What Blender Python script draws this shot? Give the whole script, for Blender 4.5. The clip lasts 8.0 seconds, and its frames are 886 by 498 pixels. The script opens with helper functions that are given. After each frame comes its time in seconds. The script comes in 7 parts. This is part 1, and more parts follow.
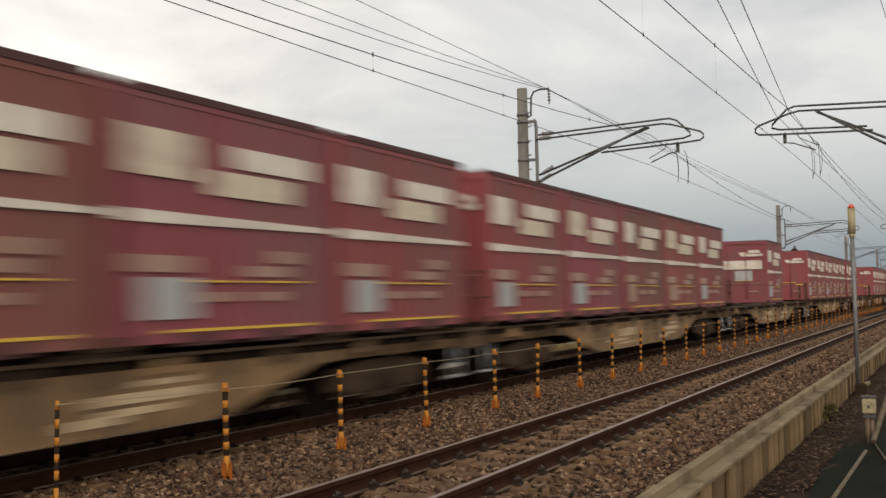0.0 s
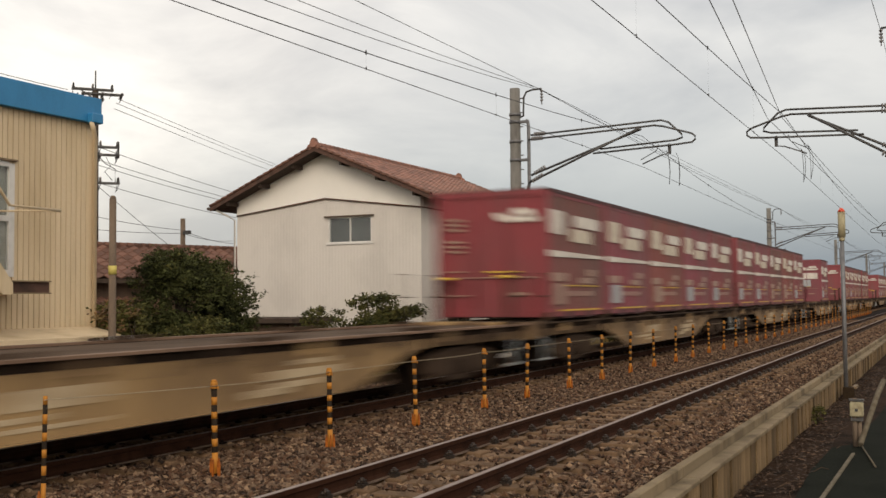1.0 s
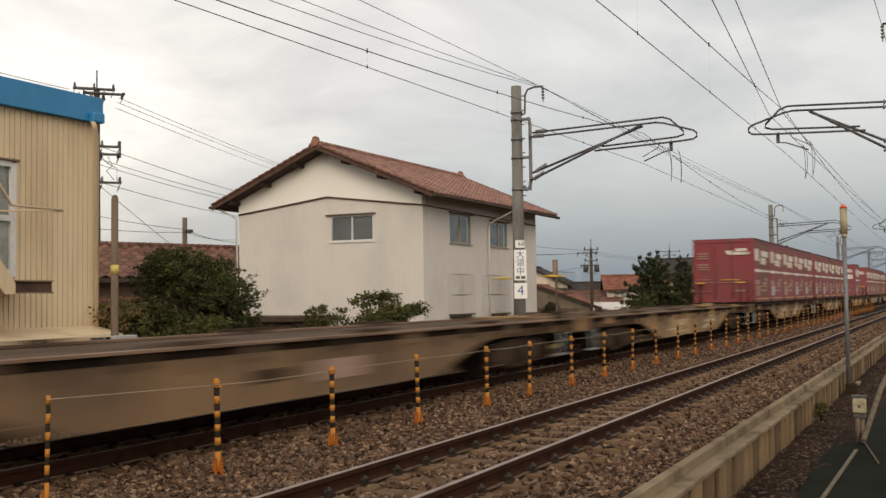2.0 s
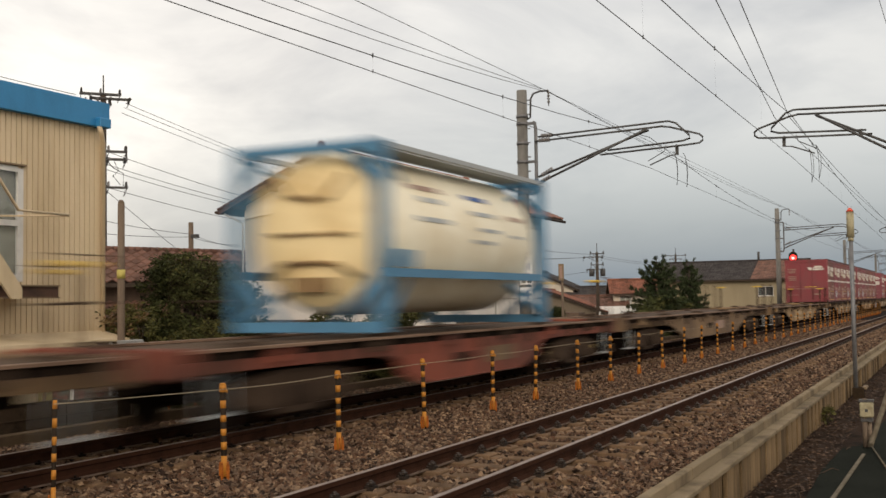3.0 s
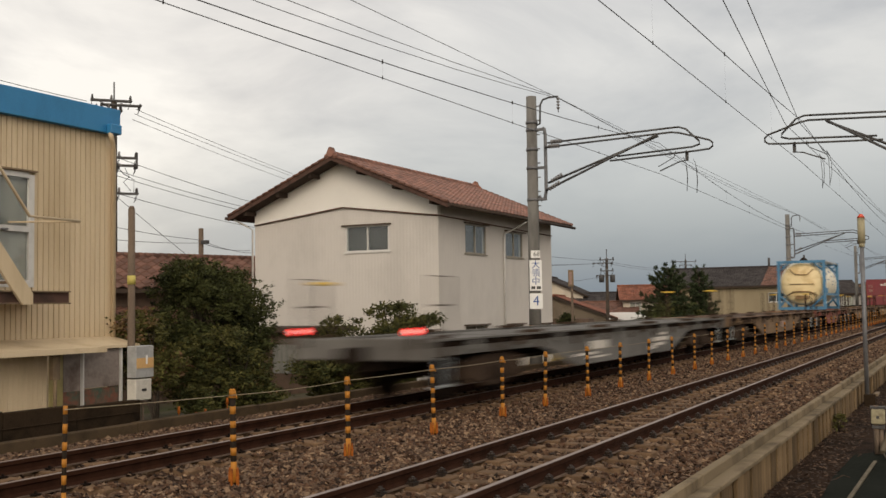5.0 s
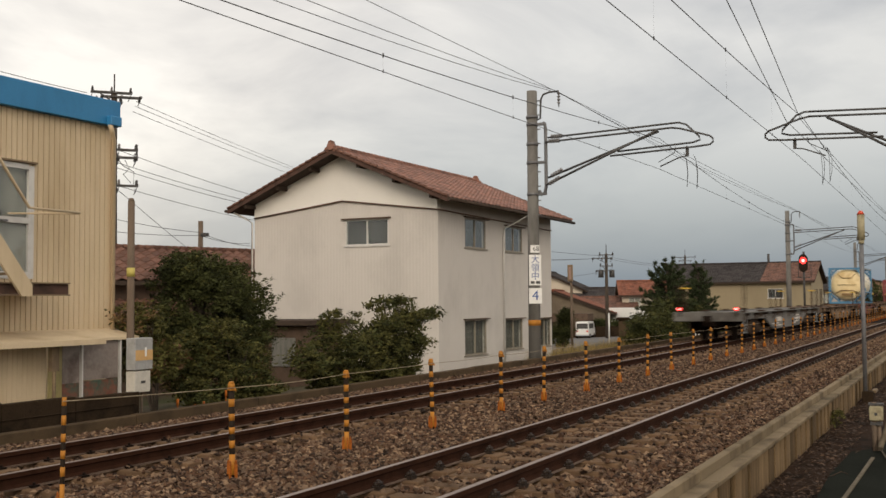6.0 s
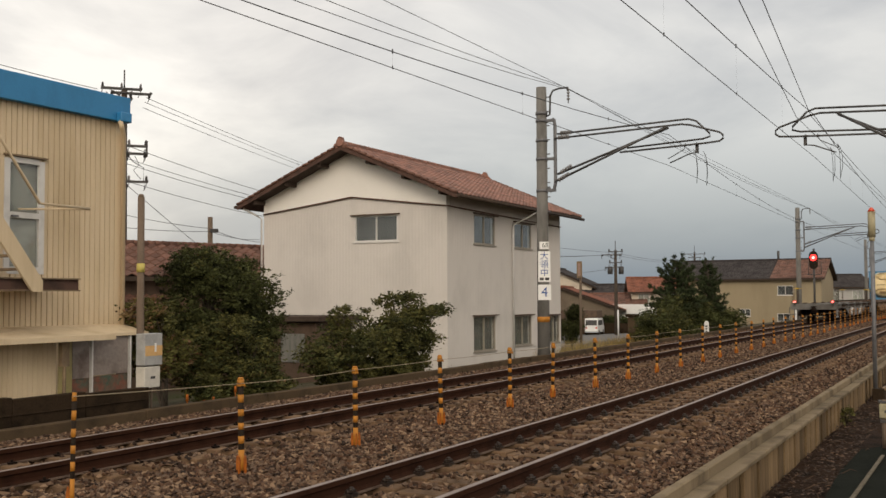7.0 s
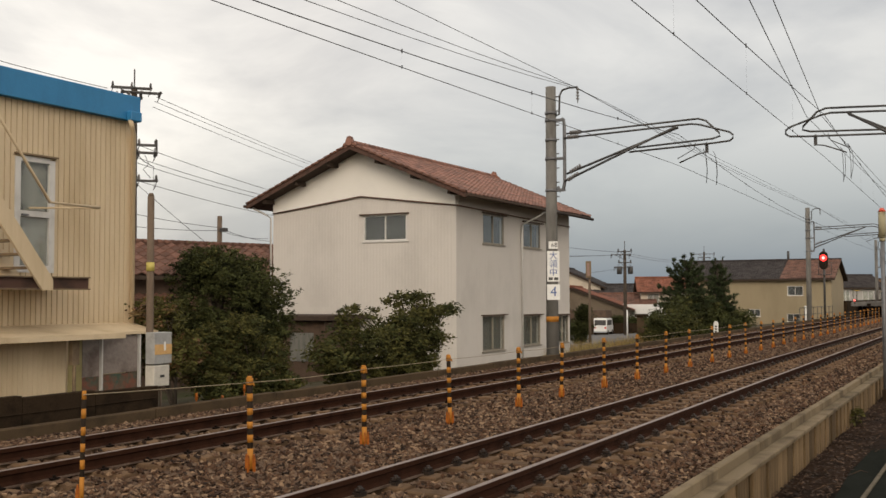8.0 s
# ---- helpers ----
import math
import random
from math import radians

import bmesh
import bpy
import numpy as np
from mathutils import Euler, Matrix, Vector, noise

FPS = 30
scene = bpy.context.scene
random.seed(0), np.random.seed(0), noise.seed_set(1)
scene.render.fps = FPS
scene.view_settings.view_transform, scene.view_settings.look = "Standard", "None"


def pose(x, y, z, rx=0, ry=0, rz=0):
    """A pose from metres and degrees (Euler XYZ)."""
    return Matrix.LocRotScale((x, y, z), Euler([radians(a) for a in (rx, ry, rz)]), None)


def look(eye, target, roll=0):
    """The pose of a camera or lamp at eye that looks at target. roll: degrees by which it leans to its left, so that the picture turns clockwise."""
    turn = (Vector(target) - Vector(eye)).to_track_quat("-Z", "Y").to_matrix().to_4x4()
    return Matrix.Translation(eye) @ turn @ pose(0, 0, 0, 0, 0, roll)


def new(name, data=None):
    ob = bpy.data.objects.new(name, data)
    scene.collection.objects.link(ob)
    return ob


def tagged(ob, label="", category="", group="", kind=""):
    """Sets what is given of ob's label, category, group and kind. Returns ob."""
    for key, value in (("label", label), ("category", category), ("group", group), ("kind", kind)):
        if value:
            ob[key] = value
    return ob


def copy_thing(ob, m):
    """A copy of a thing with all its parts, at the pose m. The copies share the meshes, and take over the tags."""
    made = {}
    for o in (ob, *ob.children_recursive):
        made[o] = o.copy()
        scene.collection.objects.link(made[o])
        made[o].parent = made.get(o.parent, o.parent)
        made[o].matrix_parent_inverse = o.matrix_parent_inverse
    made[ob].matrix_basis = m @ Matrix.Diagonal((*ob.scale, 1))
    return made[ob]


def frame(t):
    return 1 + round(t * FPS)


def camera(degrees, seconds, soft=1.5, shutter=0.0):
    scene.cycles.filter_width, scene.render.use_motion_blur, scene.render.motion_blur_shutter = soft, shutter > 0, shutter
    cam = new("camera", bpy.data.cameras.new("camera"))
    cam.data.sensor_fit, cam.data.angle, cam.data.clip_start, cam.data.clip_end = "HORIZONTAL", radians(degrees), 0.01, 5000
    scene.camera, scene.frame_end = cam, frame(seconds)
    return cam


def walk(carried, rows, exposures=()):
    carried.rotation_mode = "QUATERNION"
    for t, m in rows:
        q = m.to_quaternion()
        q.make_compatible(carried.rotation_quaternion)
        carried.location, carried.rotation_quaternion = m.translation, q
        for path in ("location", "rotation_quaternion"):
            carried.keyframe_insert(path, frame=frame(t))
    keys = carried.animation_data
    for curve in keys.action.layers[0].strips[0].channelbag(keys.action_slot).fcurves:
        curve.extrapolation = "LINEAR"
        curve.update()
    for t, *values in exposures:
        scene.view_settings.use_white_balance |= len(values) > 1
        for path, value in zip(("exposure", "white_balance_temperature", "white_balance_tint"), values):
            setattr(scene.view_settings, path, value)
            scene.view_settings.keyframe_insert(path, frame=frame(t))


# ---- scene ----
# Railway line in a town under an overcast sky. x runs along the rails, y across them, z = 0 is the rail top.
EYE_Z = 1.513
cam = camera(45.95, 8.0, soft=1.5, shutter=1.0)
AIM = [(0.0, 26.336, 2.769, -1.163), (0.5, 26.104, 2.787, -0.82), (1.0, 25.845, 2.709, -0.543), (1.2, 25.86, 2.70, -0.56),
       (2.3, 26.03, 2.53, -0.85), (2.5, 26.113, 2.506, -0.858), (3.0, 26.267, 2.84, -0.846), (3.5, 26.509, 2.815, -0.654),
       (4.0, 26.581, 2.883, -0.766), (4.5, 26.801, 3.227, -0.922), (6.0, 26.765, 2.855, -0.445), (6.5, 27.146, 2.709, -0.378),
       (7.0, 27.264, 2.657, -0.321), (7.5, 27.532, 2.568, -0.314), (8.0, 27.757, 2.632, -0.182)]
walk(cam, [(t, pose(0, 0, EYE_Z, 90 + p, 0, a - 90) @ pose(0, 0, 0, 0, 0, r)) for t, a, p, r in AIM],
     exposures=[(0.0, 0.11, 7150, 11), (3.5, 0.11, 7150, 11), (4.0, 0.075, 7150, 11), (4.5, -0.06, 7150, 11), (6.0, 0.02, 7150, 11), (8.0, 0.02, 7150, 11)])

# ---- sky, sun, exposure ----
SUN_EL, SUN_AZ = 27.0, 207.0          # a veiled sun behind and beside the camera
world = bpy.data.worlds.new("overcast")
scene.world = world
world.use_nodes = True
wn, wl = world.node_tree.nodes, world.node_tree.links
wn.clear()
w_out = wn.new("ShaderNodeOutputWorld")
w_bg = wn.new("ShaderNodeBackground")
w_sky = wn.new("ShaderNodeTexSky")
w_sky.sky_type, w_sky.sun_disc = "NISHITA", False
w_sky.sun_elevation, w_sky.sun_rotation = radians(SUN_EL), radians(90 - SUN_AZ)
w_sky.dust_density = 4.0
w_co = wn.new("ShaderNodeTexCoord")
w_map = wn.new("ShaderNodeMapping")
w_map.inputs["Scale"].default_value = (1.0, 1.0, 2.6)
w_noise = wn.new("ShaderNodeTexNoise")
w_noise.inputs["Scale"].default_value, w_noise.inputs["Detail"].default_value, w_noise.inputs["Roughness"].default_value = 3.4, 8.0, 0.55
w_noise.inputs["Distortion"].default_value = 0.35
w_ramp = wn.new("ShaderNodeValToRGB")
w_ramp.color_ramp.elements[0].position, w_ramp.color_ramp.elements[0].color = 0.36, (0.62, 0.612, 0.612, 1)
w_ramp.color_ramp.elements[1].position, w_ramp.color_ramp.elements[1].color = 0.62, (0.96, 0.945, 0.915, 1)
w_sep = wn.new("ShaderNodeSeparateXYZ")
w_low = wn.new("ShaderNodeMapRange")      # the cloud deck darkens towards the horizon
w_low.inputs["From Min"].default_value, w_low.inputs["From Max"].default_value = -0.02, 0.22
w_low.interpolation_type = "SMOOTHSTEP"
w_side = wn.new("ShaderNodeMapRange")     # and away from the bright side of the sky
w_side.inputs["From Min"].default_value, w_side.inputs["From Max"].default_value = 0.97, 0.62
w_side.interpolation_type = "SMOOTHSTEP"
w_add = wn.new("ShaderNodeMath")
w_add.operation, w_add.use_clamp = "ADD", True
w_mulside = wn.new("ShaderNodeMath")
w_mulside.operation, w_mulside.inputs[1].default_value = "MULTIPLY", 0.75
w_mix = wn.new("ShaderNodeMix")
w_mix.data_type, w_mix.inputs["A"].default_value = "RGBA", (0, 0, 0, 1)
w_mix.inputs[6].default_value = (0.205, 0.265, 0.335, 1)
w_scale = wn.new("ShaderNodeMix")
w_scale.data_type, w_scale.blend_type = "RGBA", "ADD"
w_scale.inputs[0].default_value = 0.03
wl.new(w_co.outputs["Generated"], w_map.inputs["Vector"])
wl.new(w_map.outputs["Vector"], w_noise.inputs["Vector"])
wl.new(w_noise.outputs["Fac"], w_ramp.inputs["Fac"])
wl.new(w_co.outputs["Generated"], w_sep.inputs["Vector"])
wl.new(w_sep.outputs["Z"], w_low.inputs["Value"])
wl.new(w_sep.outputs["X"], w_side.inputs["Value"])
wl.new(w_side.outputs["Result"], w_mulside.inputs[0])
w_mullow = wn.new("ShaderNodeMath")
w_mullow.operation, w_mullow.inputs[1].default_value = "MULTIPLY", 0.62
wl.new(w_low.outputs["Result"], w_mullow.inputs[0])
wl.new(w_mullow.outputs["Value"], w_add.inputs[0])
wl.new(w_mulside.outputs["Value"], w_add.inputs[1])
wl.new(w_add.outputs["Value"], w_mix.inputs[0])
wl.new(w_ramp.outputs["Color"], w_mix.inputs[7])
wl.new(w_mix.outputs[2], w_scale.inputs[6])
wl.new(w_sky.outputs["Color"], w_scale.inputs[7])
wl.new(w_scale.outputs[2], w_bg.inputs["Color"])
wl.new(w_bg.outputs["Background"], w_out.inputs["Surface"])
w_bg.inputs["Strength"].default_value = 0.95
sun = new("sun", bpy.data.lights.new("sun", "SUN"))
sun.data.energy, sun.data.angle, sun.data.color = 1.1, radians(30), (1.0, 0.95, 0.88)
sun.matrix_world = look((0, 0, 30), (-30 * math.cos(radians(SUN_AZ)), -30 * math.sin(radians(SUN_AZ)), 30 - 30 * math.tan(radians(SUN_EL))))


# ---- materials ----
def mat(name, base, rough=0.75, metal=0.0, var=0.18, scale=3.0, grain=0.10, gscale=60.0, bump=0.15, second=None, cover=0.5, island=0.0, streak=0.0, emit=None, spread=0.0, gloss=0.5, tones=()):
    """A surface with stains (scale), grain (gscale), relief, and a second colour in patches that cover part of it."""
    m = bpy.data.materials.new(name)
    m.use_nodes = True
    n, l = m.node_tree.nodes, m.node_tree.links
    b = n["Principled BSDF"]
    b.inputs["Roughness"].default_value, b.inputs["Metallic"].default_value = rough, metal
    b.inputs["Specular IOR Level"].default_value = gloss
    co = n.new("ShaderNodeTexCoord")
    mp = n.new("ShaderNodeMapping")
    mp.inputs["Scale"].default_value = (1, 1, 1 - streak)
    l.new(co.outputs["Object"], mp.inputs["Vector"])
    big = n.new("ShaderNodeTexNoise")
    big.inputs["Scale"].default_value, big.inputs["Detail"].default_value, big.inputs["Roughness"].default_value = scale, 6, 0.6
    fine = n.new("ShaderNodeTexNoise")
    fine.inputs["Scale"].default_value, fine.inputs["Detail"].default_value = gscale, 4
    l.new(mp.outputs["Vector"], big.inputs["Vector"])
    l.new(co.outputs["Object"], fine.inputs["Vector"])
    mix = n.new("ShaderNodeMix")
    mix.data_type = "RGBA"
    sec = second or tuple(c * (1 - var) for c in base)
    mix.inputs[6].default_value, mix.inputs[7].default_value = (*base, 1), (*sec, 1)
    rg = n.new("ShaderNodeMapRange")
    rg.inputs["From Min"].default_value, rg.inputs["From Max"].default_value = 0.62 - 0.3 * cover, 0.82 - 0.3 * cover
    l.new(big.outputs["Fac"], rg.inputs["Value"])
    l.new(rg.outputs["Result"], mix.inputs[0])
    hue = n.new("ShaderNodeHueSaturation")
    l.new(mix.outputs[2], hue.inputs["Color"])
    if tones:                             # every piece takes one of several tones
        piece = n.new("ShaderNodeNewGeometry")
        pick = n.new("ShaderNodeValToRGB")
        for k, tone in enumerate(tones):
            e = pick.color_ramp.elements[k] if k < 2 else pick.color_ramp.elements.new(k / (len(tones) - 1))
            e.position, e.color = k / (len(tones) - 1), (*tone, 1)
        blend = n.new("ShaderNodeMix")
        blend.data_type, blend.inputs[0].default_value = "RGBA", 0.7
        l.new(piece.outputs["Random Per Island"], pick.inputs["Fac"])
        l.new(mix.outputs[2], blend.inputs[6])
        l.new(pick.outputs["Color"], blend.inputs[7])
        l.new(blend.outputs[2], hue.inputs["Color"])
    gr = n.new("ShaderNodeMapRange")
    gr.inputs["To Min"].default_value, gr.inputs["To Max"].default_value = 1 - 2 * grain, 1 + 2 * grain
    l.new(fine.outputs["Fac"], gr.inputs["Value"])
    val = gr.outputs["Result"]
    if island:
        geo = n.new("ShaderNodeNewGeometry")
        ir = n.new("ShaderNodeMapRange")
        ir.inputs["To Min"].default_value, ir.inputs["To Max"].default_value = 1 - island, 1 + island
        l.new(geo.outputs["Random Per Island"], ir.inputs["Value"])
        mul = n.new("ShaderNodeMath")
        mul.operation = "MULTIPLY"
        l.new(ir.outputs["Result"], mul.inputs[0])
        l.new(val, mul.inputs[1])
        val = mul.outputs["Value"]
    if spread:
        info = n.new("ShaderNodeObjectInfo")
        sr = n.new("ShaderNodeMapRange")
        sr.inputs["To Min"].default_value, sr.inputs["To Max"].default_value = 1 - spread, 1 + spread
        l.new(info.outputs["Random"], sr.inputs["Value"])
        sm = n.new("ShaderNodeMath")
        sm.operation = "MULTIPLY"
        l.new(sr.outputs["Result"], sm.inputs[0])
        l.new(val, sm.inputs[1])
        val = sm.outputs["Value"]
    l.new(val, hue.inputs["Value"])
    l.new(hue.outputs["Color"], b.inputs["Base Color"])
    rr = n.new("ShaderNodeMapRange")
    rr.inputs["To Min"].default_value, rr.inputs["To Max"].default_value = max(0.05, rough - 0.12), min(1, rough + 0.12)
    l.new(big.outputs["Fac"], rr.inputs["Value"])
    l.new(rr.outputs["Result"], b.inputs["Roughness"])
    if bump:
        bp = n.new("ShaderNodeBump")
        bp.inputs["Strength"].default_value, bp.inputs["Distance"].default_value = bump, 0.02
        l.new(fine.outputs["Fac"], bp.inputs["Height"])
        l.new(bp.outputs["Normal"], b.inputs["Normal"])
    if emit:
        b.inputs["Emission Color"].default_value, b.inputs["Emission Strength"].default_value = (*emit[0], 1), emit[1]
    return m


M_EARTH = mat("earth", (0.075, 0.06, 0.04), 0.95, scale=0.25, second=(0.045, 0.05, 0.022), gscale=9, grain=0.2, bump=0.4, gloss=0.1)
M_DIRT = mat("littered_dirt", (0.034, 0.020, 0.013), 0.95, scale=2.2, second=(0.011, 0.008, 0.006), gscale=45, grain=0.25, bump=0.6, gloss=0.05)
# brown taken almost to black: the shade between stones is in this colour
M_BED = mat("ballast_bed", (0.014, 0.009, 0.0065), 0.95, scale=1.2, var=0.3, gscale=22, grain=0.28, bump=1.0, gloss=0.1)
M_STONE = mat("ballast_stone", (0.095, 0.056, 0.034), 0.9, scale=0.7, second=(0.055, 0.030, 0.019), gscale=80, grain=0.15, bump=0.3, island=0.55, gloss=0.25, tones=((0.018, 0.010, 0.006), (0.060, 0.028, 0.015), (0.115, 0.058, 0.031), (0.082, 0.058, 0.042), (0.205, 0.135, 0.083)))
M_RAIL = mat("rail_rust", (0.035, 0.0142, 0.0078), 0.92, scale=5, var=0.35, gscale=90, bump=0.3, gloss=0.08)
M_RAILFOOT = mat("rail_foot_dust", (0.125, 0.085, 0.062), 0.8, scale=6, second=(0.06, 0.036, 0.025), gscale=70, grain=0.15, bump=0.2, gloss=0.3)
M_RAILTOP = mat("rail_head", (0.27, 0.215, 0.19), 0.55, 0.5, scale=3, var=0.25, grain=0.05, bump=0.05)
M_SLEEPER = mat("sleeper_concrete", (0.150, 0.092, 0.053), 0.95, scale=4, var=0.3, gscale=50, grain=0.12, bump=0.3, spread=0.2, gloss=0.2)
M_CLIP = mat("rail_clip", (0.04, 0.029, 0.023), 0.45, 0.4, scale=9, var=0.4, bump=0.1, gloss=0.4)
M_CONC = mat("wall_concrete", (0.195, 0.150, 0.096), 0.95, scale=1.6, second=(0.095, 0.071, 0.045), gscale=70, grain=0.12, bump=0.35, streak=0.6, spread=0.16, gloss=0.15)
M_PANEL = mat("stained_panel", (0.175, 0.117, 0.064), 0.95, scale=2.6, second=(0.062, 0.043, 0.023), gscale=55, grain=0.15, bump=0.3, streak=0.75, spread=0.45, gloss=0.12)
M_KERB = mat("kerb_concrete", (0.082, 0.056, 0.033), 0.95, scale=1.5, second=(0.045, 0.033, 0.021), gscale=60, grain=0.15, bump=0.3, gloss=0.1)
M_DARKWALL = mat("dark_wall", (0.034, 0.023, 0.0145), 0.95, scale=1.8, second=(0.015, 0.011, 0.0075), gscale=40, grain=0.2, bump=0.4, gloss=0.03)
M_YELLOW = mat("post_yellow", (0.41, 0.165, 0.022), 0.65, scale=10, var=0.25, gscale=90, grain=0.05, bump=0.1, gloss=0.3)
M_PALEYEL = mat("pale_yellow_band", (0.50, 0.42, 0.11), 0.6, scale=8, var=0.2, bump=0.05)
M_BLACK = mat("post_black", (0.026, 0.019, 0.014), 0.85, scale=8, var=0.3, bump=0.05, gloss=0.08)
M_ORANGE = mat("post_foot_orange", (0.36, 0.10, 0.012), 0.75, scale=12, second=(0.12, 0.035, 0.012), gscale=90, grain=0.08, bump=0.1, gloss=0.25)
M_ROPE = mat("rope", (0.30, 0.24, 0.16), 0.95, scale=20, var=0.3, bump=0.2)
M_MAST = mat("mast_concrete", (0.165, 0.157, 0.143), 0.9, scale=1.8, second=(0.085, 0.079, 0.071), gscale=55, grain=0.1, bump=0.25, streak=0.7)
M_GALV = mat("galvanised_steel", (0.17, 0.17, 0.175), 0.55, 0.5, scale=6, var=0.25, grain=0.05, bump=0.05)
M_IRON = mat("dark_iron", (0.075, 0.072, 0.07), 0.6, 0.4, scale=6, var=0.3, bump=0.08)
M_WIRE = mat("overhead_wire", (0.06, 0.06, 0.062), 0.6, 0.3, scale=2, var=0.2, bump=0)
M_INSUL = mat("insulator", (0.16, 0.15, 0.145), 0.35, scale=20, var=0.2, bump=0)
M_STUCCO = mat("stucco_wall", (0.57, 0.532, 0.49), 0.93, scale=0.8, var=0.11, gscale=110, grain=0.04, bump=0.14, streak=0.4)
def ribbed(m, pitch, depth):
    """Adds shallow upright ribs to a wall surface."""
    n, l = m.node_tree.nodes, m.node_tree.links
    co, sep, total, wave, bump = n.new("ShaderNodeTexCoord"), n.new("ShaderNodeSeparateXYZ"), n.new("ShaderNodeMath"), n.new("ShaderNodeMath"), n.new("ShaderNodeBump")
    scaled = n.new("ShaderNodeMath")
    total.operation, scaled.operation, wave.operation = "ADD", "MULTIPLY", "SINE"
    scaled.inputs[1].default_value = math.tau / pitch
    l.new(co.outputs["Object"], sep.inputs["Vector"])
    l.new(sep.outputs["X"], total.inputs[0])
    l.new(sep.outputs["Y"], total.inputs[1])
    l.new(total.outputs["Value"], scaled.inputs[0])
    l.new(scaled.outputs["Value"], wave.inputs[0])
    bump.inputs["Strength"].default_value, bump.inputs["Distance"].default_value = 0.35, depth
    l.new(wave.outputs["Value"], bump.inputs["Height"])
    old = n["Principled BSDF"].inputs["Normal"].links[0].from_node
    l.new(old.outputs["Normal"], bump.inputs["Normal"])
    l.new(bump.outputs["Normal"], n["Principled BSDF"].inputs["Normal"])


ribbed(M_STUCCO, 0.12, 0.006)
M_STUCCO2 = mat("white_gable", (0.765, 0.735, 0.68), 0.93, scale=0.8, var=0.05, gscale=110, grain=0.025, bump=0.1)
M_TRIM = mat("brown_trim", (0.10, 0.065, 0.045), 0.7, scale=4, var=0.3, bump=0.1, gloss=0.25)
M_SOFFIT = mat("dark_soffit", (0.06, 0.042, 0.032), 0.85, scale=4, var=0.3, bump=0.1, gloss=0.2)
M_TILE = mat("clay_tile", (0.235, 0.108, 0.075), 0.65, scale=2.2, second=(0.15, 0.075, 0.055), gscale=40, grain=0.12, bump=0.15, island=0.3)
M_BAND = mat("faded_brown_band", (0.17, 0.105, 0.08), 0.75, scale=4, var=0.3, bump=0.05, gloss=0.2)
M_TANFRAME = mat("tan_window_frame", (0.27, 0.235, 0.185), 0.5, 0.2, scale=5, var=0.2, grain=0.03, bump=0)
M_NETCURTAIN = mat("grey_net_curtain", (0.17, 0.165, 0.145), 0.95, scale=6, second=(0.10, 0.10, 0.09), gscale=40, grain=0.12, bump=0.05, streak=0.8)
M_BARGE = mat("barge_brown", (0.085, 0.045, 0.033), 0.7, scale=3, second=(0.045, 0.027, 0.02), bump=0.1, gloss=0.25)
M_TILEB = mat("brown_tile", (0.14, 0.07, 0.05), 0.7, scale=1.5, var=0.35, gscale=40, grain=0.1, bump=0.15, island=0.3, gloss=0.25)
M_TILEG = mat("grey_tile", (0.042, 0.036, 0.035), 0.8, scale=1.2, var=0.3, gscale=40, grain=0.1, bump=0.15, island=0.3, gloss=0.2)
M_TILEO = mat("orange_tile", (0.20, 0.073, 0.043), 0.75, scale=1.2, var=0.3, gscale=40, grain=0.1, bump=0.15, island=0.25, gloss=0.25)
M_ALU = mat("window_frame", (0.62, 0.60, 0.57), 0.45, 0.2, scale=5, var=0.12, grain=0.02, bump=0)
M_CURTAIN = mat("room_behind", (0.055, 0.056, 0.055), 0.9, scale=2.5, var=0.4, gscale=14, grain=0.15, bump=0)
M_CURTAINL = mat("pale_curtain", (0.34, 0.32, 0.28), 0.95, scale=5, var=0.3, gscale=30, grain=0.12, bump=0.1)
M_SIDING = mat("cream_siding", (0.605, 0.48, 0.32), 0.65, scale=1.3, second=(0.46, 0.35, 0.215), gscale=60, grain=0.05, bump=0.08, streak=0.85)
M_GRIME = mat("grimy_blind", (0.26, 0.245, 0.205), 0.9, scale=2.2, second=(0.075, 0.07, 0.06), gscale=14, grain=0.15, bump=0, cover=0.55)
M_BLUE = mat("blue_fascia", (0.018, 0.19, 0.40), 0.5, scale=1.6, var=0.2, gscale=40, grain=0.05, bump=0.08, streak=0.6)
M_RUSTBEAM = mat("weathered_beam", (0.20, 0.14, 0.08), 0.8, scale=2.5, second=(0.09, 0.06, 0.045), gscale=50, grain=0.12, bump=0.25)
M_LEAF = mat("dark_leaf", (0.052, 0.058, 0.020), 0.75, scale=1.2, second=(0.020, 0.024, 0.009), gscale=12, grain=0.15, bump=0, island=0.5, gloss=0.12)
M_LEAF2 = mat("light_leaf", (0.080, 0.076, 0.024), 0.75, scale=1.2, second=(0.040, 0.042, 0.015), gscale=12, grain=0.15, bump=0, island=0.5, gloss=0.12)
M_LEAF3 = mat("autumn_leaf", (0.12, 0.06, 0.02), 0.65, scale=1.2, second=(0.10, 0.085, 0.025), gscale=12, grain=0.15, bump=0, island=0.5)
M_PINE = mat("pine_needle", (0.046, 0.060, 0.028), 0.8, scale=1.2, var=0.4, gscale=12, grain=0.15, bump=0, island=0.5, gloss=0.1)
M_DRYGRASS = mat("dry_grass", (0.33, 0.22, 0.07), 0.85, scale=1.2, second=(0.15, 0.14, 0.045), gscale=12, grain=0.15, bump=0, island=0.5)
M_BARK = mat("bark", (0.075, 0.06, 0.048), 0.95, scale=6, var=0.4, gscale=40, grain=0.2, bump=0.6, streak=0.7, gloss=0.1)
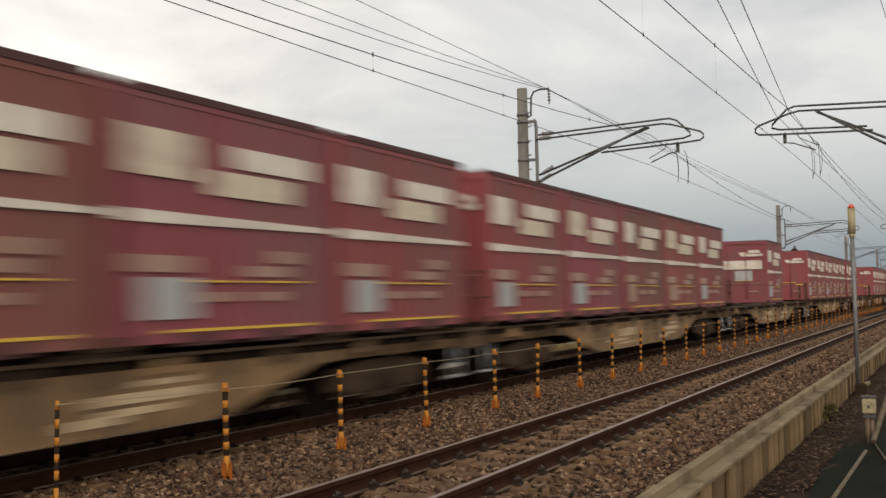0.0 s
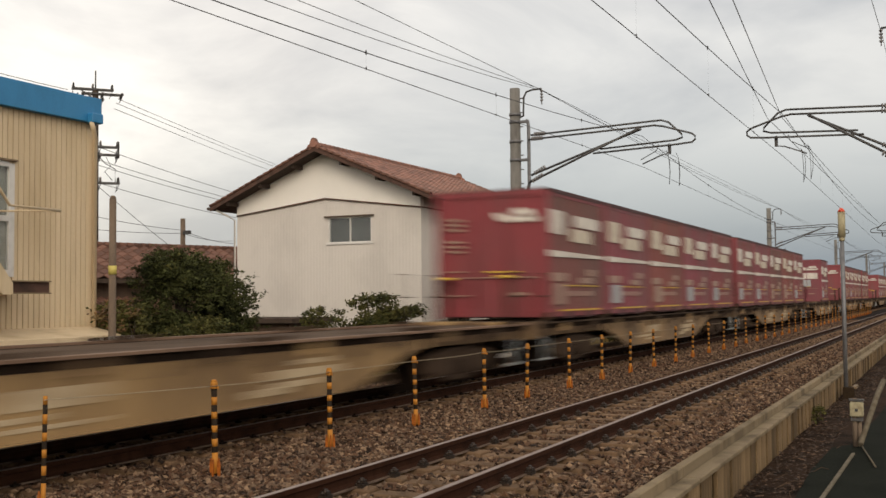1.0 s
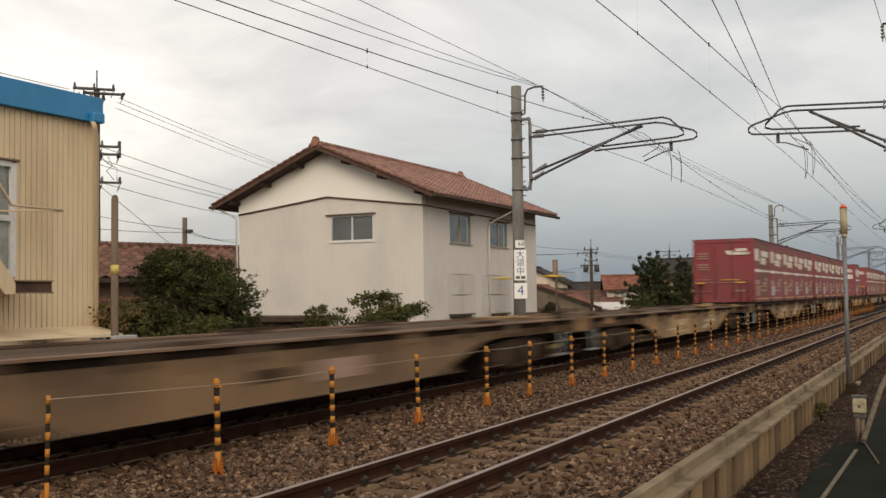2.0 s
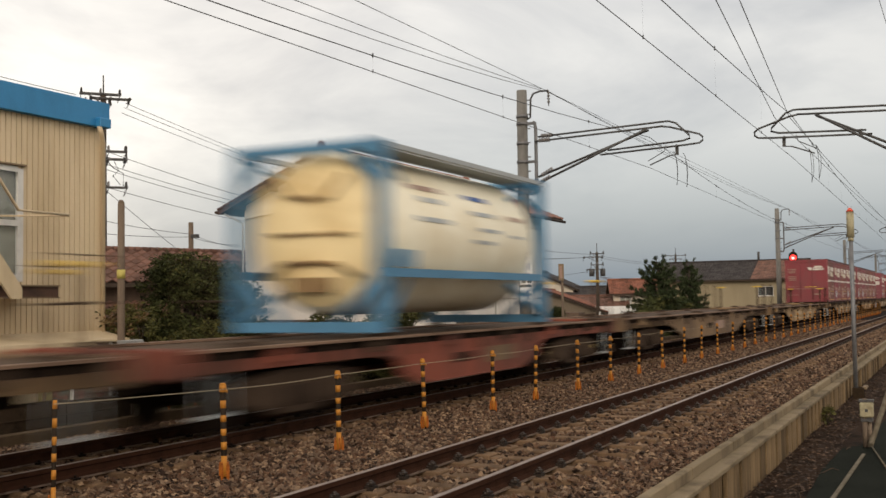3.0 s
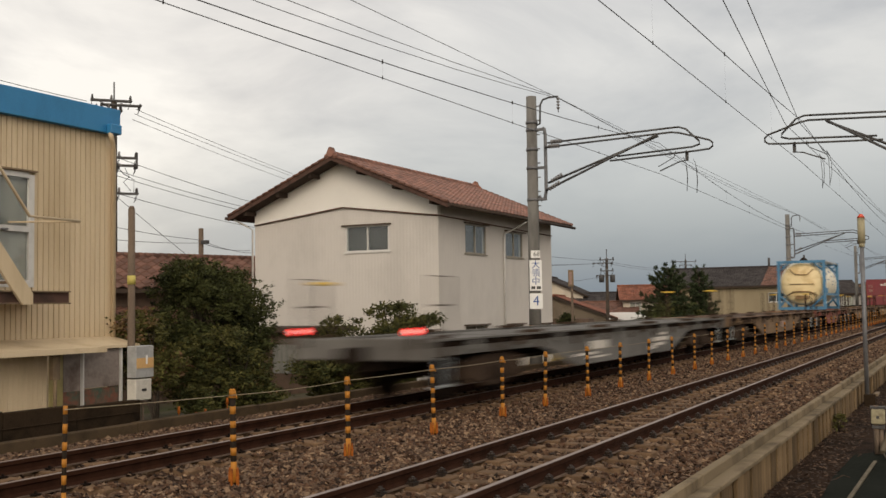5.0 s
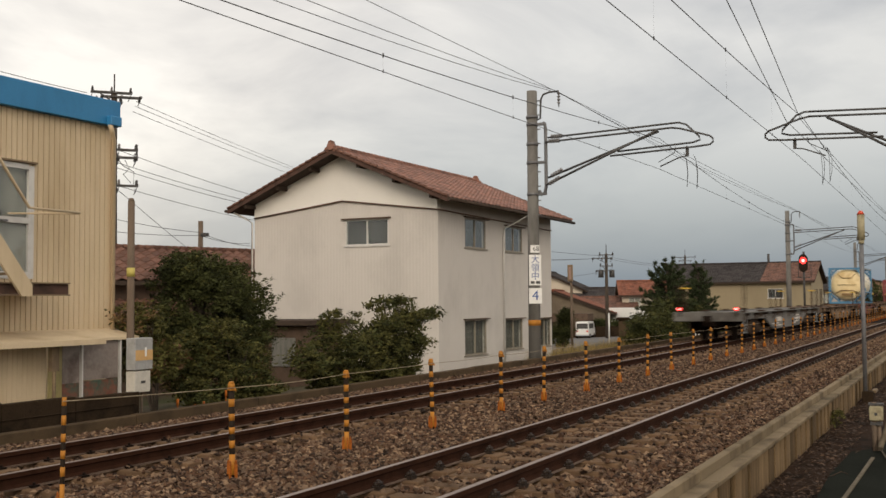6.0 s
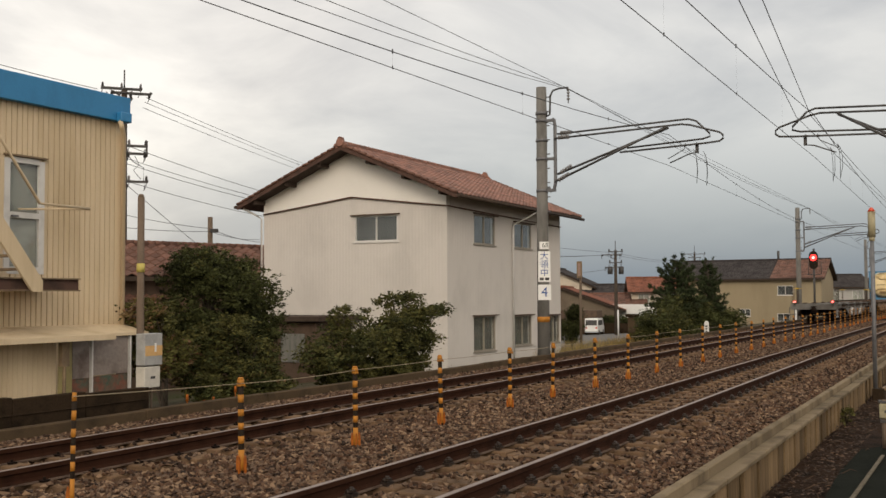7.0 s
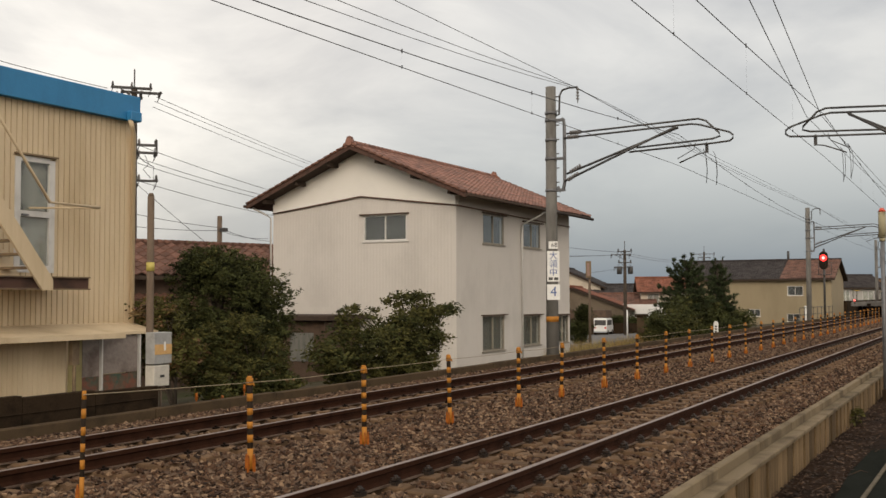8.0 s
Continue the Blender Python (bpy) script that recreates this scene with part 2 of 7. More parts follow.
M_POLE = mat("weathered_pole", (0.155, 0.115, 0.085), 0.9, scale=4, second=(0.11, 0.08, 0.06), gscale=50, grain=0.12, bump=0.3, streak=0.8, gloss=0.15)
M_SIGNW = mat("sign_white", (0.74, 0.735, 0.71), 0.45, scale=5, var=0.08, grain=0.02, bump=0)
M_SIGNB = mat("sign_blue", (0.02, 0.075, 0.26), 0.45, scale=5, var=0.1, grain=0.02, bump=0)
M_CONT = mat("maroon_paint", (0.225, 0.042, 0.050), 0.6, scale=1.1, second=(0.165, 0.062, 0.062), gscale=50, grain=0.06, bump=0.08, streak=0.7)
M_CONTB = mat("faded_brown_paint", (0.205, 0.056, 0.048), 0.7, scale=1.0, second=(0.15, 0.066, 0.056), gscale=50, grain=0.07, bump=0.08, streak=0.7)
M_CONTR = mat("red_paint", (0.205, 0.029, 0.036), 0.55, scale=1.2, second=(0.15, 0.04, 0.042), gscale=50, grain=0.05, bump=0.08, streak=0.7)
M_CONTP = mat("plum_paint", (0.20, 0.042, 0.056), 0.65, scale=1.0, second=(0.15, 0.066, 0.066), gscale=50, grain=0.06, bump=0.08, streak=0.7)
M_CONTF = mat("sun_faded_paint", (0.165, 0.060, 0.054), 0.75, scale=1.0, second=(0.12, 0.068, 0.060), gscale=50, grain=0.08, bump=0.08, streak=0.7)
M_CONTS = mat("dulled_maroon_paint", (0.195, 0.046, 0.050), 0.7, scale=1.1, second=(0.14, 0.066, 0.062), gscale=50, grain=0.07, bump=0.08, streak=0.7)
M_CWHITE2 = mat("marking_cream", (0.56, 0.50, 0.40), 0.6, scale=4, second=(0.36, 0.28, 0.22), grain=0.06, bump=0)
M_CONTD = mat("maroon_dark", (0.06, 0.018, 0.018), 0.7, scale=3, var=0.3, bump=0.08)
M_CWHITE = mat("marking_white", (0.62, 0.58, 0.52), 0.6, scale=5, second=(0.40, 0.35, 0.31), grain=0.05, bump=0)
M_CGREY = mat("marking_grey", (0.34, 0.36, 0.37), 0.6, scale=4, var=0.15, grain=0.05, bump=0)
M_CTAN = mat("marking_tan", (0.31, 0.20, 0.155), 0.6, scale=4, var=0.15, grain=0.05, bump=0)
M_CTANL = mat("marking_pale_tan", (0.46, 0.36, 0.23), 0.65, scale=4, second=(0.30, 0.21, 0.12), grain=0.05, bump=0)
M_CYEL = mat("marking_yellow", (0.62, 0.40, 0.05), 0.6, scale=4, var=0.25, grain=0.05, bump=0)
M_TANKW = mat("tank_cream", (0.82, 0.76, 0.60), 0.45, scale=1.2, second=(0.66, 0.56, 0.38), gscale=40, grain=0.03, bump=0.04)
M_TANKE = mat("tank_end_ochre", (0.80, 0.64, 0.36), 0.5, scale=1.2, second=(0.60, 0.43, 0.20), gscale=40, grain=0.04, bump=0.04)
M_TANKB = mat("tank_frame_blue", (0.06, 0.19, 0.32), 0.5, scale=3, var=0.2, gscale=40, grain=0.05, bump=0.05)
M_VAN = mat("white_paint", (0.70, 0.70, 0.68), 0.35, scale=3, var=0.06, grain=0.02, bump=0)
M_RED = mat("red_lamp", (0.7, 0.03, 0.02), 0.3, var=0.1, bump=0, emit=((1.0, 0.03, 0.03), 3.0))
M_LAMPCORE = mat("lit_lens", (0.9, 0.5, 0.4), 0.3, var=0.05, bump=0, emit=((1.0, 0.42, 0.40), 3.2))
M_CAPRED = mat("beacon_red", (0.62, 0.075, 0.035), 0.4, scale=6, var=0.15, bump=0)
M_BEIGE = mat("beige_render", (0.29, 0.235, 0.15), 0.9, scale=0.6, var=0.12, gscale=30, grain=0.05, bump=0.1, streak=0.7)
M_TARP = mat("green_sheet", (0.010, 0.0115, 0.008), 0.95, scale=1.3, var=0.3, gscale=30, grain=0.12, bump=0.3, gloss=0.05)
M_STRIP = mat("worn_strip", (0.135, 0.115, 0.085), 0.85, scale=9, second=(0.09, 0.072, 0.05), cover=0.6, gscale=60, grain=0.1, bump=0.1, gloss=0.1)
M_MUDPLASTER = mat("ivory_plaster", (0.52, 0.45, 0.36), 0.9, scale=0.8, var=0.15, gscale=30, grain=0.05, bump=0.1)
M_BOXCREAM = mat("dull_cream_enamel", (0.33, 0.29, 0.18), 0.7, scale=9, second=(0.20, 0.165, 0.10), gscale=60, grain=0.06, bump=0.05)
M_PALEWALL = mat("weathered_white_wall", (0.36, 0.345, 0.32), 0.9, scale=0.7, var=0.15, gscale=30, grain=0.05, bump=0.1)
# wall colour lowered to brown to hold the shade below wide eaves
M_SHADEWALL = mat("shaded_house_wall", (0.15, 0.115, 0.08), 0.9, scale=0.7, var=0.25, gscale=30, grain=0.06, bump=0.1)
M_ROAD = mat("asphalt", (0.13, 0.125, 0.12), 0.9, scale=1.0, var=0.2, gscale=60, grain=0.12, bump=0.2)
M_WAGON = {}
for key, base, sec in (("beige", (0.31, 0.195, 0.085), (0.075, 0.040, 0.020)), ("brown", (0.19, 0.115, 0.056), (0.075, 0.045, 0.027)), 
                       ("laden", (0.245, 0.15, 0.068), (0.048, 0.027, 0.016)),
                       ("red", (0.20, 0.045, 0.022), (0.062, 0.022, 0.014)), ("grey", (0.15, 0.143, 0.132), (0.07, 0.062, 0.054))):
    M_WAGON[key] = mat("wagon_" + key, base, 0.8, scale=1.3, second=sec, gscale=45, grain=0.12, bump=0.2, streak=0.5, cover=0.6)
M_DECK = mat("dirty_deck", (0.085, 0.055, 0.036), 0.9, scale=1.1, second=(0.035, 0.022, 0.015), gscale=40, grain=0.15, bump=0.2, gloss=0.15)
# worn brown, made paler so the edge reads as a lit line
M_DECKEDGE = mat("worn_lit_deck_edge", (0.20, 0.125, 0.085), 0.75, scale=1.0, second=(0.07, 0.040, 0.026), gscale=40, grain=0.12, bump=0.15, gloss=0.25)
M_DECKGREY = mat("grey_deck", (0.135, 0.128, 0.118), 0.8, scale=1.2, second=(0.065, 0.056, 0.048), gscale=40, grain=0.12, bump=0.2, gloss=0.25)
# darker brown than the belly plate, for the sill ends
M_SILLEND = mat("dark_sill_end", (0.125, 0.078, 0.042), 0.85, scale=1.6, second=(0.038, 0.023, 0.015), gscale=40, grain=0.15, bump=0.2, gloss=0.15, cover=0.65)
M_BOGIE = mat("dusty_bogie", (0.058, 0.038, 0.026), 0.92, scale=2.5, second=(0.026, 0.017, 0.012), gscale=40, grain=0.15, bump=0.2, gloss=0.1)
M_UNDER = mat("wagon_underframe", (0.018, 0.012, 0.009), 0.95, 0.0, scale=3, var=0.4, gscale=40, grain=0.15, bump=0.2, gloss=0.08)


def glass_mat():
    m = bpy.data.materials.new("window_glass")
    m.use_nodes = True
    b = m.node_tree.nodes["Principled BSDF"]
    b.inputs["Base Color"].default_value = (0.85, 0.9, 0.9, 1)
    b.inputs["Roughness"].default_value, b.inputs["Transmission Weight"].default_value, b.inputs["IOR"].default_value = 0.03, 1.0, 1.45
    return m


M_GLASS = glass_mat()


# ---- mesh helpers ----
def box(bm, x0, y0, z0, x1, y1, z1):
    v = [bm.verts.new(c) for c in ((x0, y0, z0), (x1, y0, z0), (x1, y1, z0), (x0, y1, z0), (x0, y0, z1), (x1, y0, z1), (x1, y1, z1), (x0, y1, z1))]
    for f in ((0, 3, 2, 1), (4, 5, 6, 7), (0, 1, 5, 4), (1, 2, 6, 5), (2, 3, 7, 6), (3, 0, 4, 7)):
        bm.faces.new([v[i] for i in f])


def rod(bm, a, b, r, seg=8, r2=None):
    """A round bar from a to b, with closed ends."""
    a, b = Vector(a), Vector(b)
    q = (b - a).to_track_quat("Z", "Y")
    r2 = r if r2 is None else r2
    rings = []
    for c, rad in ((a, r), (b, r2)):
        rings.append([bm.verts.new(c + q @ Vector((rad * math.cos(k * math.tau / seg), rad * math.sin(k * math.tau / seg), 0))) for k in range(seg)])
    for k in range(seg):
        f = bm.faces.new((rings[0][k], rings[0][(k + 1) % seg], rings[1][(k + 1) % seg], rings[1][k]))
        f.smooth = True
    bm.faces.new(rings[0][::-1])
    bm.faces.new(rings[1])


def tube(bm, pts, r, seg=6):
    """A round pipe swept along pts, in one piece."""
    pts = [Vector(p) for p in pts]
    rings = []
    for k, p in enumerate(pts):
        d = (pts[min(k + 1, len(pts) - 1)] - pts[max(k - 1, 0)]).normalized()
        side = d.cross(Vector((0.13, 0.31, 0.94)))
        side = side.normalized() if side.length > 0.05 else d.cross(Vector((1, 0, 0))).normalized()
        up = d.cross(side)
        rings.append([bm.verts.new(p + r * (side * math.cos(q * math.tau / seg) + up * math.sin(q * math.tau / seg))) for q in range(seg)])
    for a, b in zip(rings, rings[1:]):
        for q in range(seg):
            bm.faces.new((a[q], a[(q + 1) % seg], b[(q + 1) % seg], b[q])).smooth = True
    bm.faces.new(rings[0][::-1])
    bm.faces.new(rings[-1])


def corrugated(bm, u0, u1, z0, z1, at, pitch, depth, axis="y", fill=0.8, thick=0.02):
    """A ribbed sheet in one piece: a trapezoid profile along u, from z0 to z1. depth points to the ribs."""
    n = max(1, round((u1 - u0) / pitch))
    p = (u1 - u0) / n
    line = []
    for k in range(n):
        s = u0 + k * p
        e = p * (1 - fill) / 4
        line += [(s + e, at), (s + 2 * e, at + depth), (s + p - 2 * e, at + depth), (s + p - e, at)]
    line = [(u0, at)] + line + [(u1, at)]
    back = at - thick * (1 if depth > 0 else -1)
    def put(u, w, z):
        return (u, w, z) if axis == "y" else (w, u, z)
    cols = [[bm.verts.new(put(u, w, z)) for z in (z0, z1)] for u, w in line]
    rear = [[bm.verts.new(put(u, back, z)) for z in (z0, z1)] for u in (u0, u1)]
    for a, b in zip(cols, cols[1:]):
        bm.faces.new((a[0], b[0], b[1], a[1]))
    bm.faces.new((rear[0][0], rear[0][1], rear[1][1], rear[1][0]))
    bm.faces.new((cols[0][0], cols[0][1], rear[0][1], rear[0][0]))
    bm.faces.new((cols[-1][0], rear[1][0], rear[1][1], cols[-1][1]))
    bm.faces.new([q[1] for q in cols] + [rear[1][1], rear[0][1]])
    bm.faces.new([q[0] for q in cols][::-1] + [rear[0][0], rear[1][0]])


def plate(bm, outline, axis, lo, hi):
    """A flat plate: outline (u, v) drawn in the plane across axis, from lo to hi along it."""
    def put(u, v, w):
        return {"x": (w, u, v), "y": (u, w, v), "z": (u, v, w)}[axis]
    a = [bm.verts.new(put(u, v, lo)) for u, v in outline]
    b = [bm.verts.new(put(u, v, hi)) for u, v in outline]
    bm.faces.new(a)
    bm.faces.new(b[::-1])
    for k in range(len(a)):
        bm.faces.new((a[k], b[k], b[(k + 1) % len(a)], a[(k + 1) % len(a)]))


def mesh(name, bm, material, bevel=0.0):
    if bevel:
        bmesh.ops.bevel(bm, geom=bm.edges[:], offset=bevel, segments=1, affect="EDGES", clamp_overlap=True)
    bmesh.ops.recalc_face_normals(bm, faces=bm.faces[:])
    me = bpy.data.meshes.new(name)
    bm.to_mesh(me)
    bm.free()
    me.materials.append(material)
    return me


def part(name, bm, material, parent, label="", bevel=0.0):
    ob = new(name, mesh(name, bm, material, bevel))
    ob.parent = parent
    if label:
        tagged(ob, label)
    return ob


def share(name, me, parent, m=None):
    ob = new(name, me)
    ob.parent = parent
    if m is not None:
        ob.matrix_basis = m
    return ob


def thing(name, label, category, group="", m=None, kind=""):
    ob = tagged(new(name), label, category, group, kind)
    ob.empty_display_size = 0.2
    if m is not None:
        ob.matrix_basis = m
    return ob


def solid(name, bm, material, label, category, group="", kind="", bevel=0.0, m=None):
    ob = tagged(new(name, mesh(name, bm, material, bevel)), label, category, group, kind)
    if m is not None:
        ob.matrix_basis = m
    return ob


def boxpart(name, dims, material, parent, label="", bevel=0.0):
    bm = bmesh.new()
    box(bm, *dims)
    return part(name, bm, material, parent, label, bevel)


def lettering(text, size, material, parent, m):
    cu = bpy.data.curves.new("lettering", "FONT")
    cu.body, cu.size, cu.align_x, cu.align_y, cu.extrude = text, size, "CENTER", "CENTER", 0.002
    tmp = new("lettering_curve", cu)
    me = bpy.data.meshes.new_from_object(tmp.evaluated_get(bpy.context.evaluated_depsgraph_get()))
    bpy.data.objects.remove(tmp)
    me.materials.clear()
    me.materials.append(material)
    return share("lettering", me, parent, m)


# ---- ground ----
Y1, Y2 = 4.264, 8.324                 # track centre lines
bm = bmesh.new()
PROFILE = [(-1500, -0.72), (-20, -0.72), (1.0, -0.72), (2.0, -0.70), (2.4, -0.85), (11.2, -0.85), (11.6, -0.55), (13.2, -0.76), (16.5, -0.86), (20, -1.25), (28, -1.55), (60, -1.7), (1800, -2.0)]
XS = [-1500, -60, -20, 0, 10, 20, 30, 45, 60, 90, 140, 250, 600, 2500]
rows = [[bm.verts.new((x, y, z)) for y, z in PROFILE] for x in XS]
for a, b in zip(rows, rows[1:]):
    for k in range(len(PROFILE) - 1):
        bm.faces.new((a[k], b[k], b[k + 1], a[k + 1]))
solid("ground", bm, M_EARTH, "brown earth with sparse grass beside the railway", "ground", kind="structure")

bm = bmesh.new()
bed = [(2.32, -0.30), (2.9, -0.24), (3.5, -0.215), (5.0, -0.215), (6.3, -0.23), (7.5, -0.215), (9.1, -0.215), (9.9, -0.24), (10.6, -0.29), (11.2, -0.33)]
rows = []
for i in range(-40, 401):
    x = i * 0.5 if i < 200 else 100 + (i - 200) * 2.0
    rows.append([bm.verts.new((x, y, z - 0.035 + 0.03 * noise.noise((x * 1.3, y * 2.1, 0)))) for y, z in bed])
for a, b in zip(rows, rows[1:]):
    for k in range(len(bed) - 1):
        bm.faces.new((a[k], b[k], b[k + 1], a[k + 1]))
solid("ballast_bed", bm, M_BED, "crushed stone bed under both tracks, darkened for shaded gaps", "ballast", kind="structure")


def stone_mesh(name, count, xr, yr, size, seed):
    """Loose angular stones strewn over the bed, as one mesh."""
    rng = np.random.default_rng(seed)
    u = rng.random(count)
    x = xr[0] * (xr[1] / xr[0]) ** u if xr[0] > 0 else xr[0] + (xr[1] - xr[0]) * u
    y = yr[0] + (yr[1] - yr[0]) * rng.random(count)
    keep, lying = np.ones(count, bool), np.zeros(count, bool)
    for c in (Y1, Y2):
        for s in (-0.566, 0.566):
            keep &= np.abs(y - c - s) > 0.085
        on_sleeper = (np.abs(y - c) < 1.02) & (np.abs((x / 0.6) % 1 - 0.5) < 0.245 + 0.03 * (np.abs(np.abs(y - c) - 0.75) < 0.2))
        spill = rng.random(count) < np.where(np.abs(y - c) > 0.8, 0.16, 0.025)
        lying |= on_sleeper & spill
        keep &= ~on_sleeper | spill
    x, y, lying = x[keep], y[keep], lying[keep]
    n = len(x)
    z = np.interp(y, [p[0] for p in bed], [p[1] for p in bed]) + rng.uniform(-0.03, 0.03, n)
    z[lying] = -0.146 + rng.uniform(-0.01, 0.012, int(lying.sum()))
    corners = np.array([(1, 0, 0), (0, 1, 0), (-1, 0, 0), (0, -1, 0), (0.1, 0.05, 0.85), (-0.1, 0.1, -0.8)], float) * 0.68
    v = corners[None] * rng.uniform(0.6, 1.15, (n, 6, 1)) + rng.uniform(-0.2, 0.2, (n, 6, 3))
    v *= (rng.uniform(0.6, 1.35, (n, 1, 3)) * np.array([1.08, 1.08, 0.85]) * size * (1 + 0.012 * x[:, None, None]))
    ang = rng.uniform(0, math.tau, n)
    tilt = rng.uniform(-0.65, 0.65, n)
    c, s = np.cos(tilt)[:, None], np.sin(tilt)[:, None]
    v[..., 1], v[..., 2] = v[..., 1] * c - v[..., 2] * s, v[..., 1] * s + v[..., 2] * c
    c, s = np.cos(ang)[:, None], np.sin(ang)[:, None]
    v[..., 0], v[..., 1] = v[..., 0] * c - v[..., 1] * s, v[..., 0] * s + v[..., 1] * c
    v += np.stack([x, y, z], 1)[:, None]
    tris = np.array([(0, 1, 4), (1, 2, 4), (2, 3, 4), (3, 0, 4), (1, 0, 5), (2, 1, 5), (3, 2, 5), (0, 3, 5)])
    faces = (tris[None] + 6 * np.arange(n)[:, None, None]).reshape(-1, 3)
    me = bpy.data.meshes.new(name)
    me.from_pydata(v.reshape(-1, 3), [], faces)
    me.materials.append(M_STONE)
    return tagged(new(name, me), "loose brown and grey crushed stones of the track bed", "ballast", kind="stuff")


stone_mesh("ballast_stones", 285000, (5.0, 75.0), (2.45, 11.15), 0.047, 5)
stone_mesh("ballast_stones", 45000, (-19.0, 5.0), (2.45, 11.15), 0.06, 6)

# kerb beyond the far track
bm = bmesh.new()
for k in range(-5, 40):
    box(bm, k * 3.0, 11.2, -0.75, k * 3.0 + 2.985, 11.36, -0.15 - 0.01 * (k % 2))
solid("kerb_far", bm, M_KERB, "low weathered concrete kerb along the far track", "kerb", kind="structure", bevel=0.012)

# retaining wall beside the near track, with coping and stake panels
wall = thing("wall_near", "stained concrete retaining wall with stepped coping beside the track", "wall", kind="structure")
for k in range(-6, 60):
    x = k * 2.0
    boxpart("coping", (x, 2.33, -0.30, x + 1.985, 2.42, -0.10), M_CONC, wall, bevel=0.012)
    boxpart("ledge", (x, 2.165, -0.255, x + 1.99, 2.33, -0.20), M_CONC, wall, bevel=0.01)
rw = random.Random(3)
panel_me = []
for k in range(5):
    bm = bmesh.new()
    box(bm, 0, 0, -0.78, 0.22 + 0.06 * k, 0.05, -0.25)
    panel_me.append(mesh("panel", bm, M_PANEL, 0.008))
x = -12.0
while x < 75:
    k = rw.randrange(5)
    share("panel", panel_me[k], wall, pose(x, 2.185 + rw.uniform(0, 0.05), 0))
    x += 0.228 + 0.06 * k
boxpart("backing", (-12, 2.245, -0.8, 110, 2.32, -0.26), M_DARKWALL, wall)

bm = bmesh.new()
rows = [[bm.verts.new((x * 0.6 - 4, y, -0.685 + 0.03 * noise.noise((x * 0.9, y * 3, 1)) - 0.05 * max(0, 1.2 - y))) for y in (0.6, 0.9, 1.2, 1.5, 1.8, 2.19)] for x in range(120)]
for a, b in zip(rows, rows[1:]):
    for k in range(5):
        bm.faces.new((a[k], b[k], b[k + 1], a[k + 1]))
solid("path", bm, M_DIRT, "dark dirt path strewn with dead leaves and twigs", "path", kind="structure")

# litter on the path
rng = np.random.default_rng(8)
vs, fs = [], []
for k in range(2600):
    x, y = rng.uniform(7, 34), rng.uniform(1.58, 2.17)
    a, s, l = rng.uniform(0, 6.28), rng.uniform(0.012, 0.028), rng.uniform(0.015, 0.04)
    z = -0.66 + rng.uniform(0, 0.02)
    dx, dy = math.cos(a), math.sin(a)
    i = len(vs)
    vs += [(x - dx * l, y - dy * l, z), (x + dy * s, y - dx * s, z + rng.uniform(0, 0.02)), (x + dx * l, y + dy * l, z + 0.008), (x - dy * s, y + dx * s, z + rng.uniform(0, 0.02))]
    fs.append((i, i + 1, i + 2, i + 3))
me = bpy.data.meshes.new("leaf_litter")
me.from_pydata(vs, [], fs)
me.materials.append(mat("litter", (0.075, 0.042, 0.024), 0.95, scale=2, second=(0.026, 0.016, 0.010), island=0.6, bump=0))
tagged(new("leaf_litter", me), "dead brown leaves and stalks on the path", "leaf litter", kind="stuff")
bm = bmesh.new()
for k in range(46):
    x, y, a, l = rng.uniform(7, 30), rng.uniform(1.5, 2.1), rng.uniform(-0.7, 0.7), rng.uniform(0.06, 0.34)
    b = a + rng.uniform(-0.8, 0.8)
    p1 = (x + l * math.cos(a), min(2.1, y + l * math.sin(a)), -0.64 + rng.uniform(0, 0.03))
    tube(bm, [(x, y, -0.66), p1, (p1[0] + 0.6 * l * math.cos(b), min(2.12, p1[1] + 0.6 * l * math.sin(b)), -0.655)], 0.004, 4)
tagged(solid("twigs", bm, mat("twig", (0.085, 0.055, 0.036), 0.95, bump=0, gloss=0.1), "thin dry twigs lying on the path", "twigs"), kind="stuff")


# ---- tracks ----
def rail_bm(x0, x1):
    bm = bmesh.new()
    foot, web, head = 0.0635, 0.009, 0.0325
    out = [(-foot, -0.153), (foot, -0.153), (foot, -0.143), (web + 0.012, -0.125), (web, -0.11), (web, -0.055), (head, -0.042), (head, -0.006), (head - 0.008, -0.001),
           (-head + 0.008, -0.001), (-head, -0.006), (-head, -0.042), (-web, -0.055), (-web, -0.11), (-web - 0.012, -0.125), (-foot, -0.143)]
    plate(bm, out, "x", x0, x1)
    return bm


bm = bmesh.new()
sec = [(-0.145, -0.35), (0.145, -0.35), (0.12, -0.153), (-0.12, -0.153)]
for yy0, yy1, d in ((-1.0, -0.34, 0.0), (0.34, 1.0, 0.0)):
    plate(bm, sec, "y", yy0, yy1)
plate(bm, [(u * 0.86, v - 0.028) for u, v in sec], "y", -0.345, 0.345)
SLEEPER_ME = mesh("sleeper", bm, M_SLEEPER, 0.012)
bm = bmesh.new()
box(bm, -0.055, -0.04, -0.165, 0.055, 0.035, -0.118)
rod(bm, (0, 0, -0.13), (0, 0, -0.068), 0.019, 6)
box(bm, -0.032, -0.032, -0.112, 0.032, 0.032, -0.088)
rod(bm, (-0.055, -0.012, -0.098), (0.055, -0.012, -0.105), 0.015, 5)
CLIP_ME = mesh("rail_clip", bm, M_CLIP)
bm = bmesh.new()
box(bm, -0.045, -0.03, -0.165, 0.045, 0.03, -0.132)
rod(bm, (0, 0, -0.14), (0, 0, -0.108), 0.014, 6)
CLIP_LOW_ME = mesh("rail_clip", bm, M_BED)
